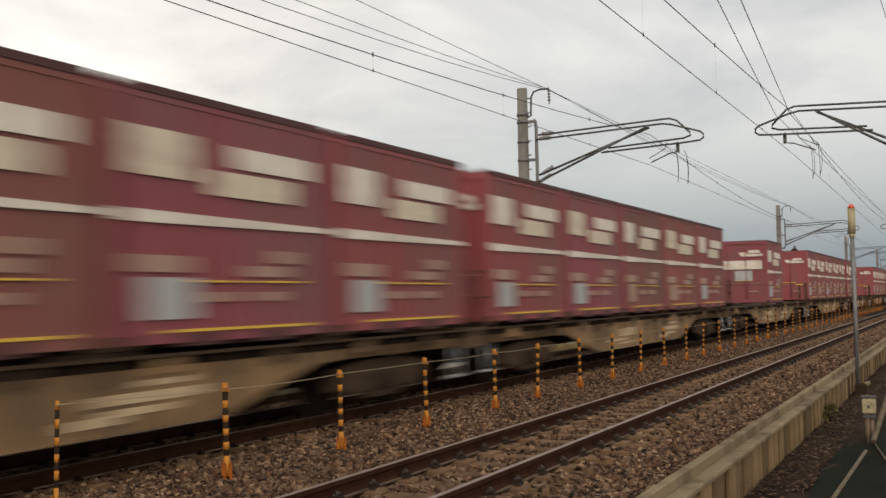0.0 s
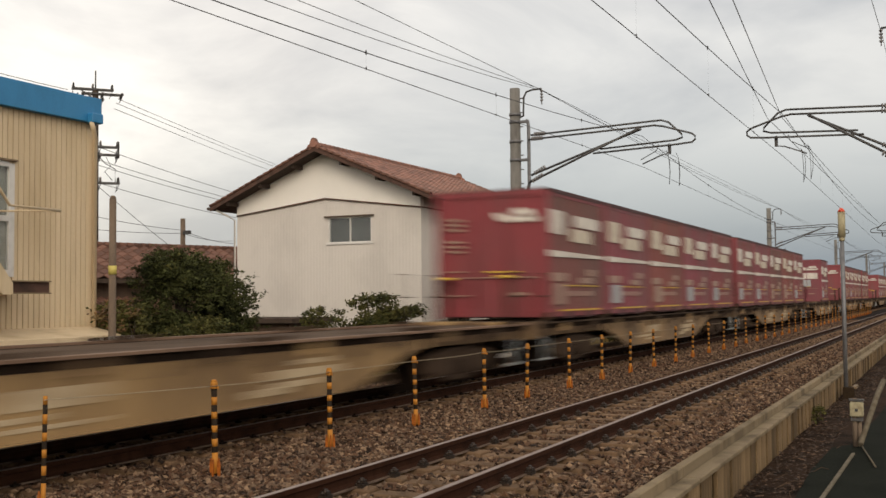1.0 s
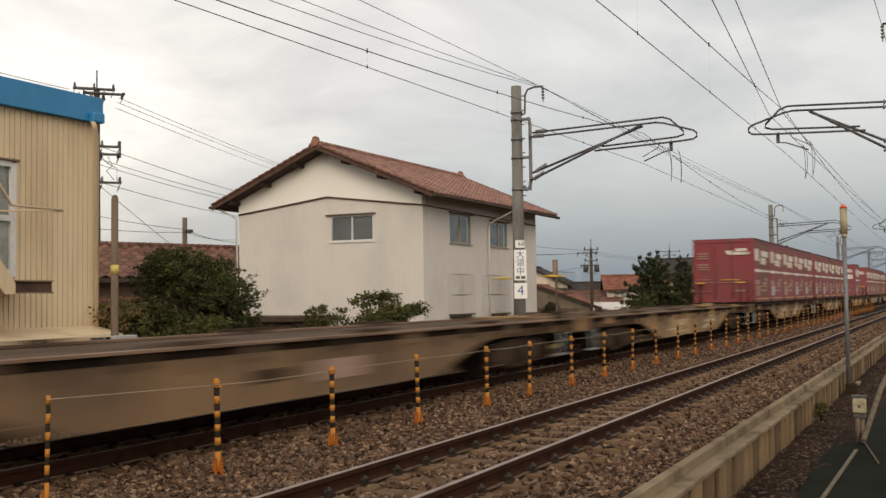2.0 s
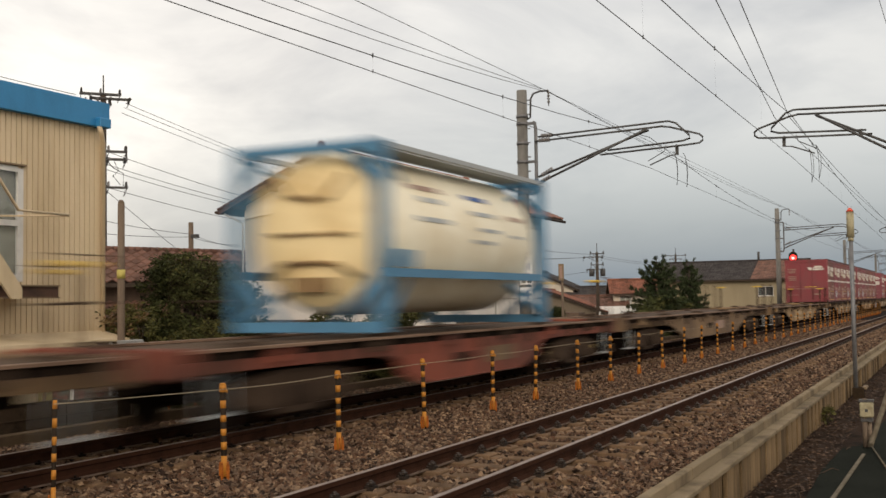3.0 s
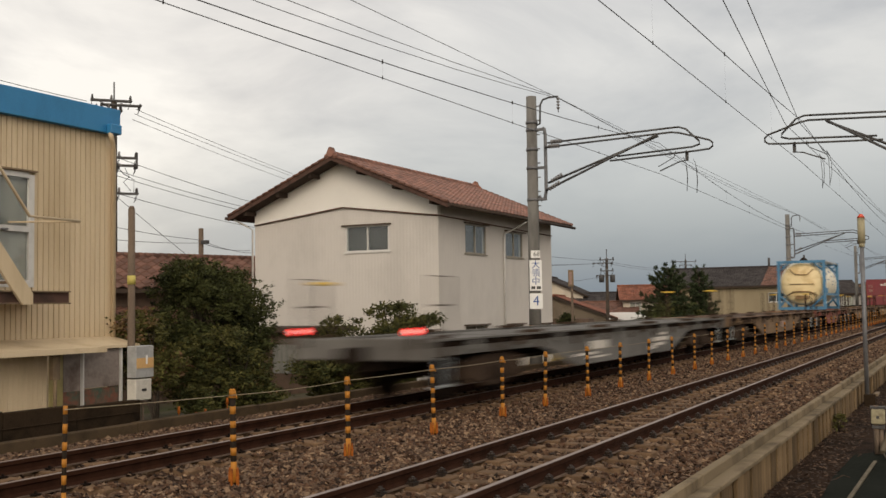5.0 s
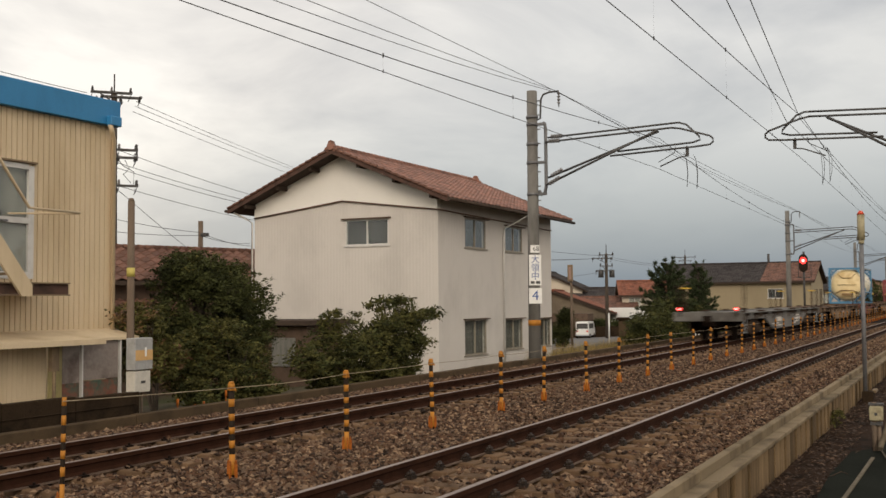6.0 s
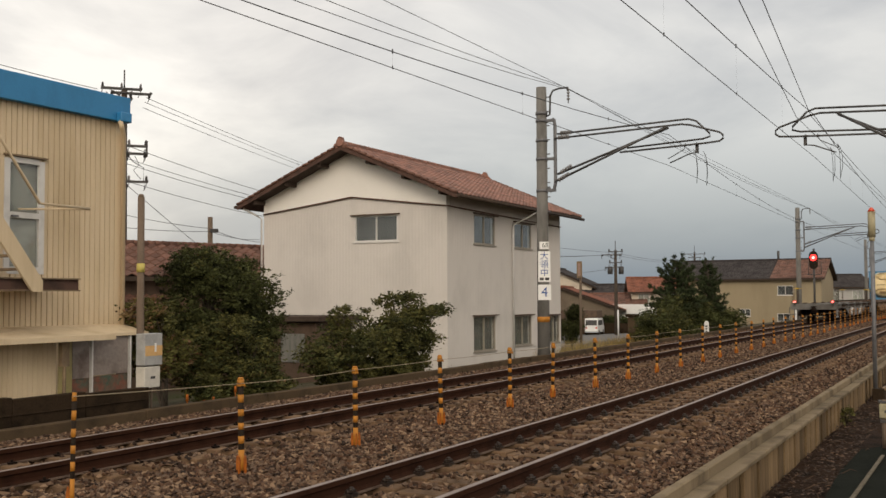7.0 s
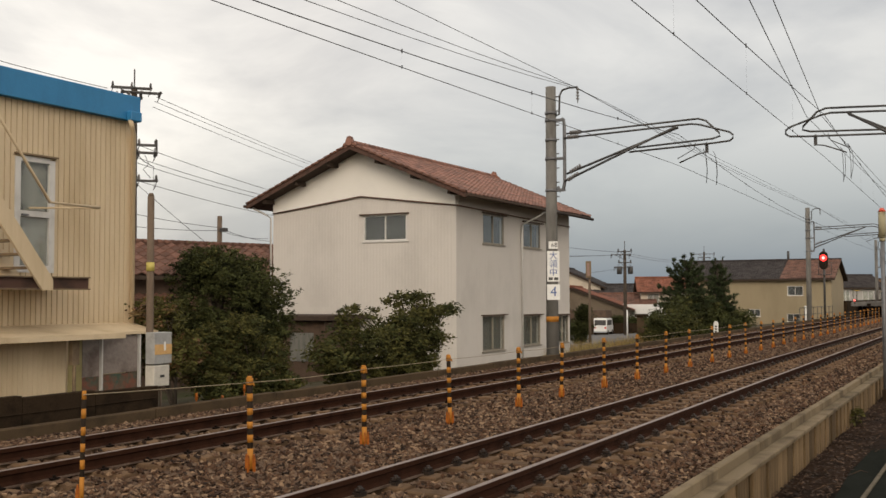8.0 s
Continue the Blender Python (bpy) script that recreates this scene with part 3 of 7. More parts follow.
for yc, nm in ((Y1, "near"), (Y2, "far")):
    tr = thing("railway_track", "narrow gauge track with brown rails on concrete sleepers", "railway track", "tracks", pose(0, yc, 0))
    for s in (-0.566, 0.566):
        rl = part("rail", rail_bm(-25, 420), M_RAIL, tr, "rust-brown steel rail")
        rl.location.y = s
        boxpart("rail_foot", (-25, -0.072, -0.152, 420, 0.072, -0.137), M_RAILFOOT, rl, "dusty rail foot")
        boxpart("running_surface", (-25, -0.027, -0.002, 420, 0.027, 0.0), M_RAILTOP, rl, "bright worn rail top")
    for k in range(-40, 180):
        share("sleeper", SLEEPER_ME, tr, pose(k * 0.6 + 0.3, 0, 0))
    for k in range(5, 75):
        for s in (-0.566, 0.566):
            for o in (-1, 1):
                share("rail_clip", CLIP_ME if nm == "near" else CLIP_LOW_ME, tr, pose(k * 0.6 + 0.3, s + o * 0.085, 0, 0, 0, 0 if o > 0 else 180))
    bm = bmesh.new()
    for k in list(range(-4, 5)) + list(range(75, 130)):
        x = k * 0.6 + 0.3
        for s in (-0.566, 0.566):
            for o in (-0.085, 0.085):
                box(bm, x - 0.055, s + o - 0.035, -0.165, x + 0.055, s + o + 0.035, -0.118)
                rod(bm, (x, s + o, -0.13), (x, s + o, -0.08), 0.017, 5)
                rod(bm, (x - 0.05, s + o * 0.9, -0.10), (x + 0.05, s + o * 0.9, -0.107), 0.014, 5)
    tagged(part("far_fastening", bm, M_CLIP, tr, "dark spring clips and bolts"), kind="stuff")
    bm = bmesh.new()
    for k in range(180, 560):
        box(bm, k * 0.6 + 0.17, -1.0, -0.3, k * 0.6 + 0.43, 1.0, -0.165)
    tagged(part("far_sleepers", bm, M_SLEEPER, tr), kind="stuff")


# ---- striped posts with a rope between the tracks ----
def striped_post(r, cap, label):
    ob = thing("marker_post", label, "marker post", "posts between the tracks")
    bm = bmesh.new()
    rod(bm, (0, 0, -0.1), (0, 0, 0.82), r * 0.97, 12)
    part("shaft", bm, M_BLACK, ob)
    for z0, z1 in ((-0.02, 0.183), (0.243, 0.318), (0.381, 0.447), (0.513, 0.58), (0.648, 0.725)):
        bm = bmesh.new()
        rod(bm, (0, 0, z0), (0, 0, z1), r, 12)
        part("yellow_band", bm, M_YELLOW, ob)
    bm = bmesh.new()
    if cap:
        rod(bm, (0, 0, 0.808), (0, 0, 0.825), r * 1.3, 12)
        rod(bm, (0, 0, 0.825), (0, 0, 0.875), r * 1.3, 12, r * 1.12)
        rod(bm, (0, 0, 0.875), (0, 0, 0.895), r * 1.12, 12, r * 0.8)
        for s in (-1, 1):
            rod(bm, (s * r * 1.2, -0.02, 0.83), (s * r * 1.7, -0.02, 0.80), 0.008, 6)
    else:
        rod(bm, (0, 0, 0.80), (0, 0, 0.87), r, 12, r * 0.9)
    part("cap", bm, M_YELLOW, ob, "cap with rope eyes")
    for a in range(4 if cap else 2):
        c, s = math.cos(a * math.pi / 2 + 0.5), math.sin(a * math.pi / 2 + 0.5)
        bm = bmesh.new()
        plate(bm, [(r * 0.9, -0.08), (r + 0.026, -0.08), (r + 0.027, 0.06), (r + 0.02, 0.12), (r + 0.01, 0.125), (r * 0.9, 0.08)], "y", -0.007, 0.007)
        part("foot_fin", bm, M_ORANGE, ob, "orange foot fin").matrix_basis = pose(0, 0, 0, 0, 0, a * 90 + 30)
    return ob


POST_Y = 6.535
post_x = [6.14, 8.34, 10.42, 12.63, 14.93, 16.73, 18.89, 21.04, 23.11, 25.28, 27.47, 29.45] + [31.7 + 2.14 * k for k in range(34)]
first = striped_post(0.0295, True, "yellow and black striped plastic post with orange foot")
thin = striped_post(0.019, False, "thin yellow and black striped stake between the tracks")
rp = random.Random(4)
for k, x in enumerate(post_x):
    lean = (rp.uniform(-1.2, 1.2), rp.uniform(-1.2, 1.2) if k else 2.5)
    m = pose(x, POST_Y + rp.uniform(-0.02, 0.02), (-0.165 if k else -0.10) + rp.uniform(-0.015, 0.01), lean[0], lean[1], rp.uniform(0, 90))
    if k == 0:
        thin.matrix_basis = m
    elif k == 1:
        first.matrix_basis = m
    else:
        copy_thing(first, m)
bm = bmesh.new()
for k, (a, b) in enumerate(zip(post_x, post_x[1:])):
    za, zb = 0.735 if k == 0 else 0.675, 0.675
    pts = [(a + (b - a) * u / 6, POST_Y - 0.02, za + (zb - za) * u / 6 - (0.006 if a < 8 else 0.018) * (1 - (u / 3 - 1) ** 2) * (0.6 + 0.4 * math.sin(a))) for u in range(7)]
    tube(bm, pts, 0.004, 5)
solid("rope", bm, M_ROPE, "thin pale rope strung along the striped posts", "rope")


# ---- overhead line ----
def cantilever(parent, s, reach, mast_y):
    """The bracket from a mast over its track, in the mast's space; s: -1 points to lower y, reach: to the arm's tip."""
    def p(d, z):
        return (0, s * d, z)
    bm = bmesh.new()
    tube(bm, [p(0.34, 6.72), p(0.40, 6.66), p(0.42, 6.5), p(0.42, 4.85), p(0.38, 4.66), p(0.28, 4.6), p(0.2, 4.72)], 0.05, 8)
    for z in (6.68, 5.55, 4.62):
        box(bm, -0.06, min(0, s * 0.42), z - 0.035, 0.06, max(0, s * 0.42), z + 0.035)
    part("swivel_frame", bm, M_GALV, parent, "bent steel pipe frame")
    for dx in (-0.1, 0.1):
        for a, b, r in (((dx, s * 0.45, 6.2 + dx * 0.8), (dx, s * (reach - 1.1), 6.32 + dx * 0.8), 0.028), ((dx, s * 0.45, 4.98 + dx * 1.2), (dx, s * (reach - 1.55), 6.2), 0.034)):
            bm = bmesh.new()
            rod(bm, a, b, r, 8)
            part("bracket_tube", bm, M_IRON, parent)
    for k, (dx, z) in enumerate(((-0.1, 6.14), (0.1, 6.3), (-0.1, 4.9), (0.1, 5.15))):
        bm = bmesh.new()
        dz = 0.0 if k < 2 else 0.23
        for q in range(5):
            rod(bm, (dx, s * (0.56 + q * 0.07), z + dz * q * 0.16), (dx, s * (0.60 + q * 0.07), z + dz * (q + 0.5) * 0.16), 0.062, 8)
        part("insulator", bm, M_INSUL, parent)
    bm = bmesh.new()
    e = reach
    tube(bm, [(0.1, s * d, z) for d, z in ((e - 1.15, 6.40), (e - 0.98, 6.40), (e - 0.78, 6.33), (e - 0.42, 5.97), (e - 0.40, 5.88), (e - 0.6, 5.82), (e - 2.75, 5.72))], 0.027, 6)
    part("steady_loop", bm, M_IRON, parent, "looped pipe steady arm")
    bm = bmesh.new()
    tube(bm, [(-0.1, s * d, z) for d, z in ((e - 1.15, 6.24), (e - 0.9, 6.20), (e - 0.1, 5.94), (e - 0.01, 5.86), (e - 0.01, 5.77), (e - 0.1, 5.70), (e - 0.5, 5.67), (e - 2.9, 5.58))], 0.027, 6)
    part("steady_loop", bm, M_IRON, parent, "looped pipe steady arm")
    bm = bmesh.new()
    for d, za, zb in ((e - 2.5, 5.58, 6.0), (e - 1.9, 5.74, 6.12), (e - 1.25, 5.66, 6.34)):
        rod(bm, (-0.12, s * d, za), (0.12, s * d, zb), 0.018, 6)
    bm = bmesh.new()
    part("loop_stay", bm, M_IRON, parent)
    bm = bmesh.new()
    tube(bm, [p(e - 0.75, 5.72), p(e - 0.72, 5.45), p(e - 0.95, 5.42), p(e - 1.5, 5.2)], 0.018, 6)
    tube(bm, [p(e - 1.05, 5.72), p(e - 1.1, 5.55), p(e - 1.55, 5.32)], 0.012, 5)
    box(bm, -0.03, min(s * (e - 0.7), s * (e - 0.78)), 5.43, 0.03, max(s * (e - 0.7), s * (e - 0.78)), 5.7)
    part("registration_arm", bm, M_IRON, parent)


def top_bracket(parent, s, zt):
    bm = bmesh.new()
    tube(bm, [(0, s * 0.12, zt - 0.8), (0, s * 0.26, zt - 0.75), (0, s * 0.28, zt - 0.2), (0, s * 0.36, zt - 0.05), (0, s * 0.55, zt), (0, s * 0.84, zt)], 0.028, 6)
    part("feeder_bracket", bm, M_IRON, parent, "bent pipe feeder bracket")
    bm = bmesh.new()
    for k in range(4):
        rod(bm, (0, s * 0.84, zt - 0.05 - k * 0.09), (0, s * 0.84, zt - 0.1 - k * 0.09), 0.055, 8, 0.03)
    rod(bm, (0, s * 0.84, zt), (0, s * 0.84, zt - 0.46), 0.015, 6)
    part("hanging_insulator", bm, M_INSUL, parent)


def mast(x, y, s, reach, height):
    ob = thing("catenary_mast", "round grey concrete catenary mast with pipe brackets beside the track", "catenary mast", "catenary masts", pose(x, y, -0.5))
    up = 0.5
    hold = new("overhead_bracket")
    hold.parent = ob
    hold.location.z = up
    bm = bmesh.new()
    rod(bm, (0, 0, -0.4), (0, 0, height + up), 0.185, 20, 0.15)
    part("shaft", bm, M_MAST, ob)
    for z in (4.62, 5.55, 6.68, 6.1, height - 0.78):
        bm = bmesh.new()
        rod(bm, (0, 0, z + up - 0.04), (0, 0, z + up + 0.04), 0.178, 20)
        part("band", bm, M_GALV, ob)
    for k in range(9):
        boxpart("step_bolt", (-0.02, -0.25, 4.0 + k * 0.42 + up, 0.02, -0.14, 4.03 + k * 0.42 + up), M_GALV, ob)
    cantilever(hold, s, reach, y)
    top_bracket(hold, s, height - 0.08)
    return ob


MAST_X = [28.5 + 48 * k for k in range(-1, 6)]
for x in MAST_X:
    ob = mast(x, 11.4, -1, 5.3, 7.68)
    if abs(x - 28.5) < 1:
        bm = bmesh.new()
        rod(bm, (0, 0, 1.28), (0, 0, 1.44), 0.186, 20)
        part("yellow_band", bm, M_YELLOW, ob, "worn yellow reflective band")
        # plates face the level crossing, back along the track
        def sign(z0, z1, w, name):
            bm = bmesh.new()
            box(bm, -w / 2, -(z1 - z0) / 2, 0.0, w / 2, (z1 - z0) / 2, 0.012)
            o = part(name, bm, M_SIGNW, ob, "white enamel plate", bevel=0.003)
            o.matrix_basis = pose(-0.15, -0.10, (z0 + z1) / 2 + 0.5, 90, 0, -60)
            return o
        pl = sign(2.90, 3.12, 0.27, "mast_plate")
        lettering("68", 0.19, M_IRON, pl, pose(0.03, 0, 0.014))
        pl = sign(1.95, 2.84, 0.36, "crossing_sign")
        for q, ch in enumerate("大領中"):
            lettering(ch, 0.25, M_SIGNB, pl, pose(0, 0.30 - q * 0.245, 0.014))
        for q in (-0.08, 0.08):
            boxpart("text_bar", (q - 0.06, -0.40, 0.012, q + 0.06, -0.32, 0.016), M_IRON, pl)
        pl = sign(1.42, 1.87, 0.38, "number_sign")
        lettering("4", 0.40, M_SIGNB, pl, pose(0, 0, 0.014))
    mast(x, 0.55, 1, 4.2, 8.35)


def sagging(a, b, sag, n=14):
    a, b = Vector(a), Vector(b)
    return [a.lerp(b, k / n) - Vector((0, 0, sag * (1 - (2 * k / n - 1) ** 2))) for k in range(n + 1)]


def wire(paths, r, label, name="overhead_wire", category="wire", seg=5):
    bm = bmesh.new()
    for pts in paths:
        tube(bm, pts, r, seg)
    return solid(name, bm, M_WIRE, label, category)


def chain(points, sag):
    """One wire hung from support to support; sag: one for the first span, one for the rest."""
    first_sag, rest = sag if isinstance(sag, tuple) else (sag, sag)
    out = []
    for k, (p, q) in enumerate(zip(points, points[1:])):
        out += sagging(p, q, rest if k else first_sag)[:-1]
    return out + [Vector(points[-1])]


FAR_Y = [9.4, 7.6, 8.4, 8.2, 8.45, 8.2, 8.4]
NEAR_Y = [3.85, 3.8, 4.4, 4.1, 4.4, 4.1, 4.4]
for ys, zm, sag in ((FAR_Y, 5.98, 0.72), (NEAR_Y, 6.24, 0.40)):
    wire([[(x, y, 5.12) for x, y in zip(MAST_X, ys)]], 0.0068, "copper contact wire above the track")
    wire([chain([(x, y, zm) for x, y in zip(MAST_X, ys)], sag)], 0.0085, "sagging messenger wire above the contact wire")
    for k in range(len(MAST_X) - 1):
        for q in range(1, 10):
            u = q / 10
            x, y = MAST_X[k] + 48 * u, ys[k] + (ys[k + 1] - ys[k]) * u
            zt = zm - sag * (1 - (2 * u - 1) ** 2)
            bm = bmesh.new()
            tube(bm, [(0, 0, 5.10), (0, 0, 5.155)], 0.010, 5)
            tube(bm, [(0, 0, 5.16), (0, 0, zt - 0.03)], 0.0008, 4)
            tube(bm, [(0, 0, zt - 0.03), (0, 0, zt + 0.04)], 0.013, 5)
            solid("dropper_wire", bm, M_WIRE, "thin dropper with clamps between messenger and contact wire", "wire", "droppers", m=pose(x, y, 0))
for y, z, sag in ((10.56, 7.55, (1.02, 0.16)), (10.60, 7.60, (0.78, 0.3)), (10.56, 7.56, (0.08, 0.0))):
    wire([chain([(x, y, z) for x in MAST_X], sag)], 0.0075, "feeder wire on the mast tops")
wire([chain([(-19.5, 0.16, 6.3), (28.5, 3.86, 6.2), (76.5, 4.2, 6.35)], 0.08)], 0.0085, "anchor wire crossing over the near track")
wire([chain([(-19.5, 0.45, 6.3), (28.5, 4.22, 6.2), (76.5, 4.3, 6.5)], 0.08)], 0.0085, "anchor wire crossing over the near track")
wire([chain([(x, 1.35, 8.0) for x in MAST_X], 0.3)], 0.0075, "feeder wire on the mast tops")
for x, y in ((28.5 + 4.5, Y2 - 0.3), (28.5 + 5.2, Y2 - 0.45), (28.5 + 5.5, Y1 - 0.45), (28.5 + 6.2, Y1 - 0.15)):
    bm = bmesh.new()
    tube(bm, [(0.3, 0, 5.12), (0.05, -0.1, 5.45), (-0.1, -0.12, 5.8), (0, -0.05, 6.05), (0.15, 0.05, 6.2), (0.32, 0.02, 6.1), (0.42, 0, 5.6), (0.34, 0, 5.12)], 0.008, 5)
    solid("jumper_wire", bm, M_WIRE, "looped jumper cable beside the bracket", "wire", "jumper cables", m=pose(x, y, 0))


# ---- white two-storey house ----
def window(parent, face, u0, u1, z0, z1, at, frame=M_ALU, back=M_CURTAIN, hood=True, panes=2):
    """A sliding window in a wall. face 'y': a wall across y at y = at, seen from lower y; 'x': across x, seen from lower x."""
    def b(u_0, w0, z_0, u_1, w1, z_1):
        return (u_0, at + w0, z_0, u_1, at + w1, z_1) if face == "y" else (at + w0, u_0, z_0, at + w1, u_1, z_1)
    win = new("window")
    win.parent = parent
    t = 0.045
    bm = bmesh.new()
    for d in ((u0, -0.05, z0, u0 + t, 0.03, z1), (u1 - t, -0.05, z0, u1, 0.03, z1), (u0 + t, -0.05, z0, u1 - t, 0.03, z0 + t), (u0 + t, -0.05, z1 - t, u1 - t, 0.03, z1)):
        box(bm, *b(*d))
    for k in range(1, panes):
        c = u0 + (u1 - u0) * k / panes
        box(bm, *b(c - t / 2, -0.04, z0 + t, c + t / 2, 0.02, z1 - t))
    part("window_frame", bm, frame, win)
    for k in range(panes):
        a, c = u0 + (u1 - u0) * k / panes, u0 + (u1 - u0) * (k + 1) / panes
        o = boxpart("pane", b(a + t, -0.012 - 0.012 * (k % 2), z0 + t, c - t * 0.6, -0.008 - 0.012 * (k % 2), z1 - t), M_GLASS, win)
        o.visible_shadow = False
    boxpart("curtain", b(u0 + 0.01, 0.10, z0 + 0.01, u1 - 0.01, 0.12, z1 - 0.01), back, win)
    boxpart("window_sill", b(u0 - 0.06, -0.10, z0 - 0.045, u1 + 0.06, 0.0, z0 - 0.002), frame, win)
    if hood:
        boxpart("hood", b(u0 - 0.09, -0.16, z1 + 0.002, u1 + 0.12, 0.0, z1 + 0.04), M_TRIM, win)
    return win


def wall_with_holes(name, parent, face, u0, u1, z0, z1, at, thick, holes, material, label=""):
    """A wall slab pierced by rectangular openings, cut as a grid of blocks."""
    us = sorted({u0, u1, *[h[0] for h in holes], *[h[1] for h in holes]})
    zs = sorted({z0, z1, *[h[2] for h in holes], *[h[3] for h in holes]})
    bm = bmesh.new()
    for a, b in zip(us, us[1:]):
        run = None
        cells = []
        for c, d in zip(zs, zs[1:]):
            if any(h[0] <= a and b <= h[1] and h[2] <= c and d <= h[3] for h in holes):
                run = None
            elif run:
                run[1] = d
            else:
                run = [c, d]
                cells.append(run)
        for c, d in cells:
            if face == "y":
                box(bm, a, at, c, b, at + thick, d)
            else:
                box(bm, at, a, c, at + thick, b, d)
    bmesh.ops.remove_doubles(bm, verts=bm.verts[:], dist=1e-5)
    return part(name, bm, material, parent, label)


def tile_roof(parent, x0, x1, y_eave, z_eave, y_ridge, z_ridge, material, step=0.27, cols=0.30, name="roof_tiles", along="x", wave=0.035):
    """Courses of curved pantiles from eave to ridge, every tile an island of one mesh."""
    run = math.hypot(y_ridge - y_eave, z_ridge - z_eave)
    n = max(2, round(run / step))
    nc = max(2, round((x1 - x0) / cols))
    vs, fs = [], []
    sy, sz = (y_ridge - y_eave) / run, (z_ridge - z_eave) / run
    nz, ny = abs(sy), -sz * (1 if sy > 0 else -1)
    K = 4
    for i in range(n):
        for j in range(nc):
            base = len(vs)
            for e, lift in ((0.0, 0.035), (1.12, 0.004)):
                for k in range(K + 1):
                    u = x0 + (x1 - x0) * (j + k / K) / nc
                    d = min(run, (i + e) * run / n)
                    h = lift + wave * (0.5 + 0.5 * math.cos(math.tau * k / K))
                    y, z = y_eave + sy * d + ny * h, z_eave + sz * d + nz * h
                    vs.append((u, y, z) if along == "x" else (y, u, z))
            for k in range(K):
                fs.append((base + k, base + k + 1, base + K + 2 + k, base + K + 1 + k))
            b2 = len(vs)
            for k in range(K + 1):
                vx = vs[base + k]
                vs.append((vx[0], vx[1], vx[2] - 0.035))
            for k in range(K):
                fs.append((b2 + k, b2 + k + 1, base + k + 1, base + k))
    me = bpy.data.meshes.new(name)
    me.from_pydata(vs, [], fs)
    me.materials.append(material)
    o = new(name, me)
    o.parent = parent
    return tagged(o, kind="stuff")


def ridge(parent, a, b, material, r=0.11, caps=True):
    bm = bmesh.new()
    a, b = Vector(a), Vector(b)
    n = max(3, round((b - a).length / 0.28))
    for k in range(n):
        rod(bm, a.lerp(b, k / n), a.lerp(b, (k + 1.06) / n), r, 8, r * 0.86)
    d = (b - a).normalized()
    box(bm, min(a.x, b.x), min(a.y, b.y) - 0.1, a.z - 0.16, max(a.x, b.x), max(a.y, b.y) + 0.1, a.z - 0.02)
    if caps:
        for c in (a - d * 0.05, b + d * 0.05):
            rod(bm, c - d * 0.09, c + d * 0.09, 0.13, 10)
            rod(bm, c - d * 0.07 + Vector((0, 0, 0.10)), c + d * 0.07 + Vector((0, 0, 0.10)), 0.10, 8)
            rod(bm, c - d * 0.05 + Vector((0, 0.16, -0.1)), c + d * 0.05 + Vector((0, 0.16, -0.1)), 0.09, 8)
            rod(bm, c - d * 0.05 + Vector((0, -0.16, -0.1)), c + d * 0.05 + Vector((0, -0.16, -0.1)), 0.09, 8)
    return part("roof_ridge", bm, material, parent, "ridge tiles with end ornaments")


HX0, HX1, HY0, HY1 = 29.4, 39.35, 15.0, 22.15
house = thing("house", "white rendered two-storey house with a red clay tile roof", "house")
side_holes = [(31.36, 33.05, 3.30, 4.30), (34.75, 36.35, 3.30, 4.22), (31.30, 33.05, -0.30, 0.88), (34.68, 36.30, -0.25, 0.84), (38.0, 39.2, -0.28, 0.80)]
gable_hole = (16.80, 18.45, 3.36, 4.22)
wall_with_holes("wall", house, "y", HX0 + 0.2, HX1, -1.5, 4.95, HY0, 0.2, side_holes, M_STUCCO, "off-white rendered wall")
wall_with_holes("wall", house, "x", HY0, HY1, -1.5, 4.42, HX0, 0.2, [gable_hole], M_STUCCO, "off-white rendered wall")
boxpart("wall", (HX0 + 0.2, HY1 - 0.2, -1.5, HX1, HY1, 4.95), M_STUCCO, house)
boxpart("wall", (HX1 - 0.2, HY0 + 0.2, -1.5, HX1 - 0.002, HY1 - 0.2, 4.95), M_STUCCO, house)
YR = 18.55
bm = bmesh.new()
plate(bm, [(HY0 + 0.01, 4.44), (YR, 4.86), (HY1 - 0.01, 4.44), (HY1 - 0.01, 4.95), (YR, 6.45), (HY0 + 0.01, 4.95)], "x", HX0 - 0.03, HX0 + 0.2)
part("gable", bm, M_STUCCO2, house, "bright white gable panel")
bm = bmesh.new()
plate(bm, [(HY0 + 0.2, 4.42), (YR, 4.42), (YR, 4.84)], "x", HX0 + 0.02, HX0 + 0.2)
plate(bm, [(YR, 4.42), (HY1 - 0.2, 4.42), (YR, 4.84)], "x", HX0 + 0.02, HX0 + 0.2)
part("gable_base", bm, M_STUCCO, house)
bm = bmesh.new()
for a, b in (((HX0 - 0.045, HY0 - 0.01, 4.42), (HX0 - 0.045, YR, 4.86)), ((HX0 - 0.045, YR, 4.86), (HX0 - 0.045, HY1, 4.42)), ((HX0, HY0 - 0.03, 4.42), (HX1, HY0 - 0.03, 4.30))):
    rod(bm, a, b, 0.024, 4)
part("trim_band", bm, M_BAND, house, "thin brown trim band")
for h in side_holes:
    window(house, "y", *h, HY0 + 0.06, frame=M_TANFRAME, back=M_CURTAIN if h[2] > 2 else M_NETCURTAIN)
window(house, "x", *gable_hole, HX0 + 0.06)
RX0, RX1, EY0, EY1, ZE, ZR = 28.72, 39.95, 14.30, 22.78, 4.72, 6.52
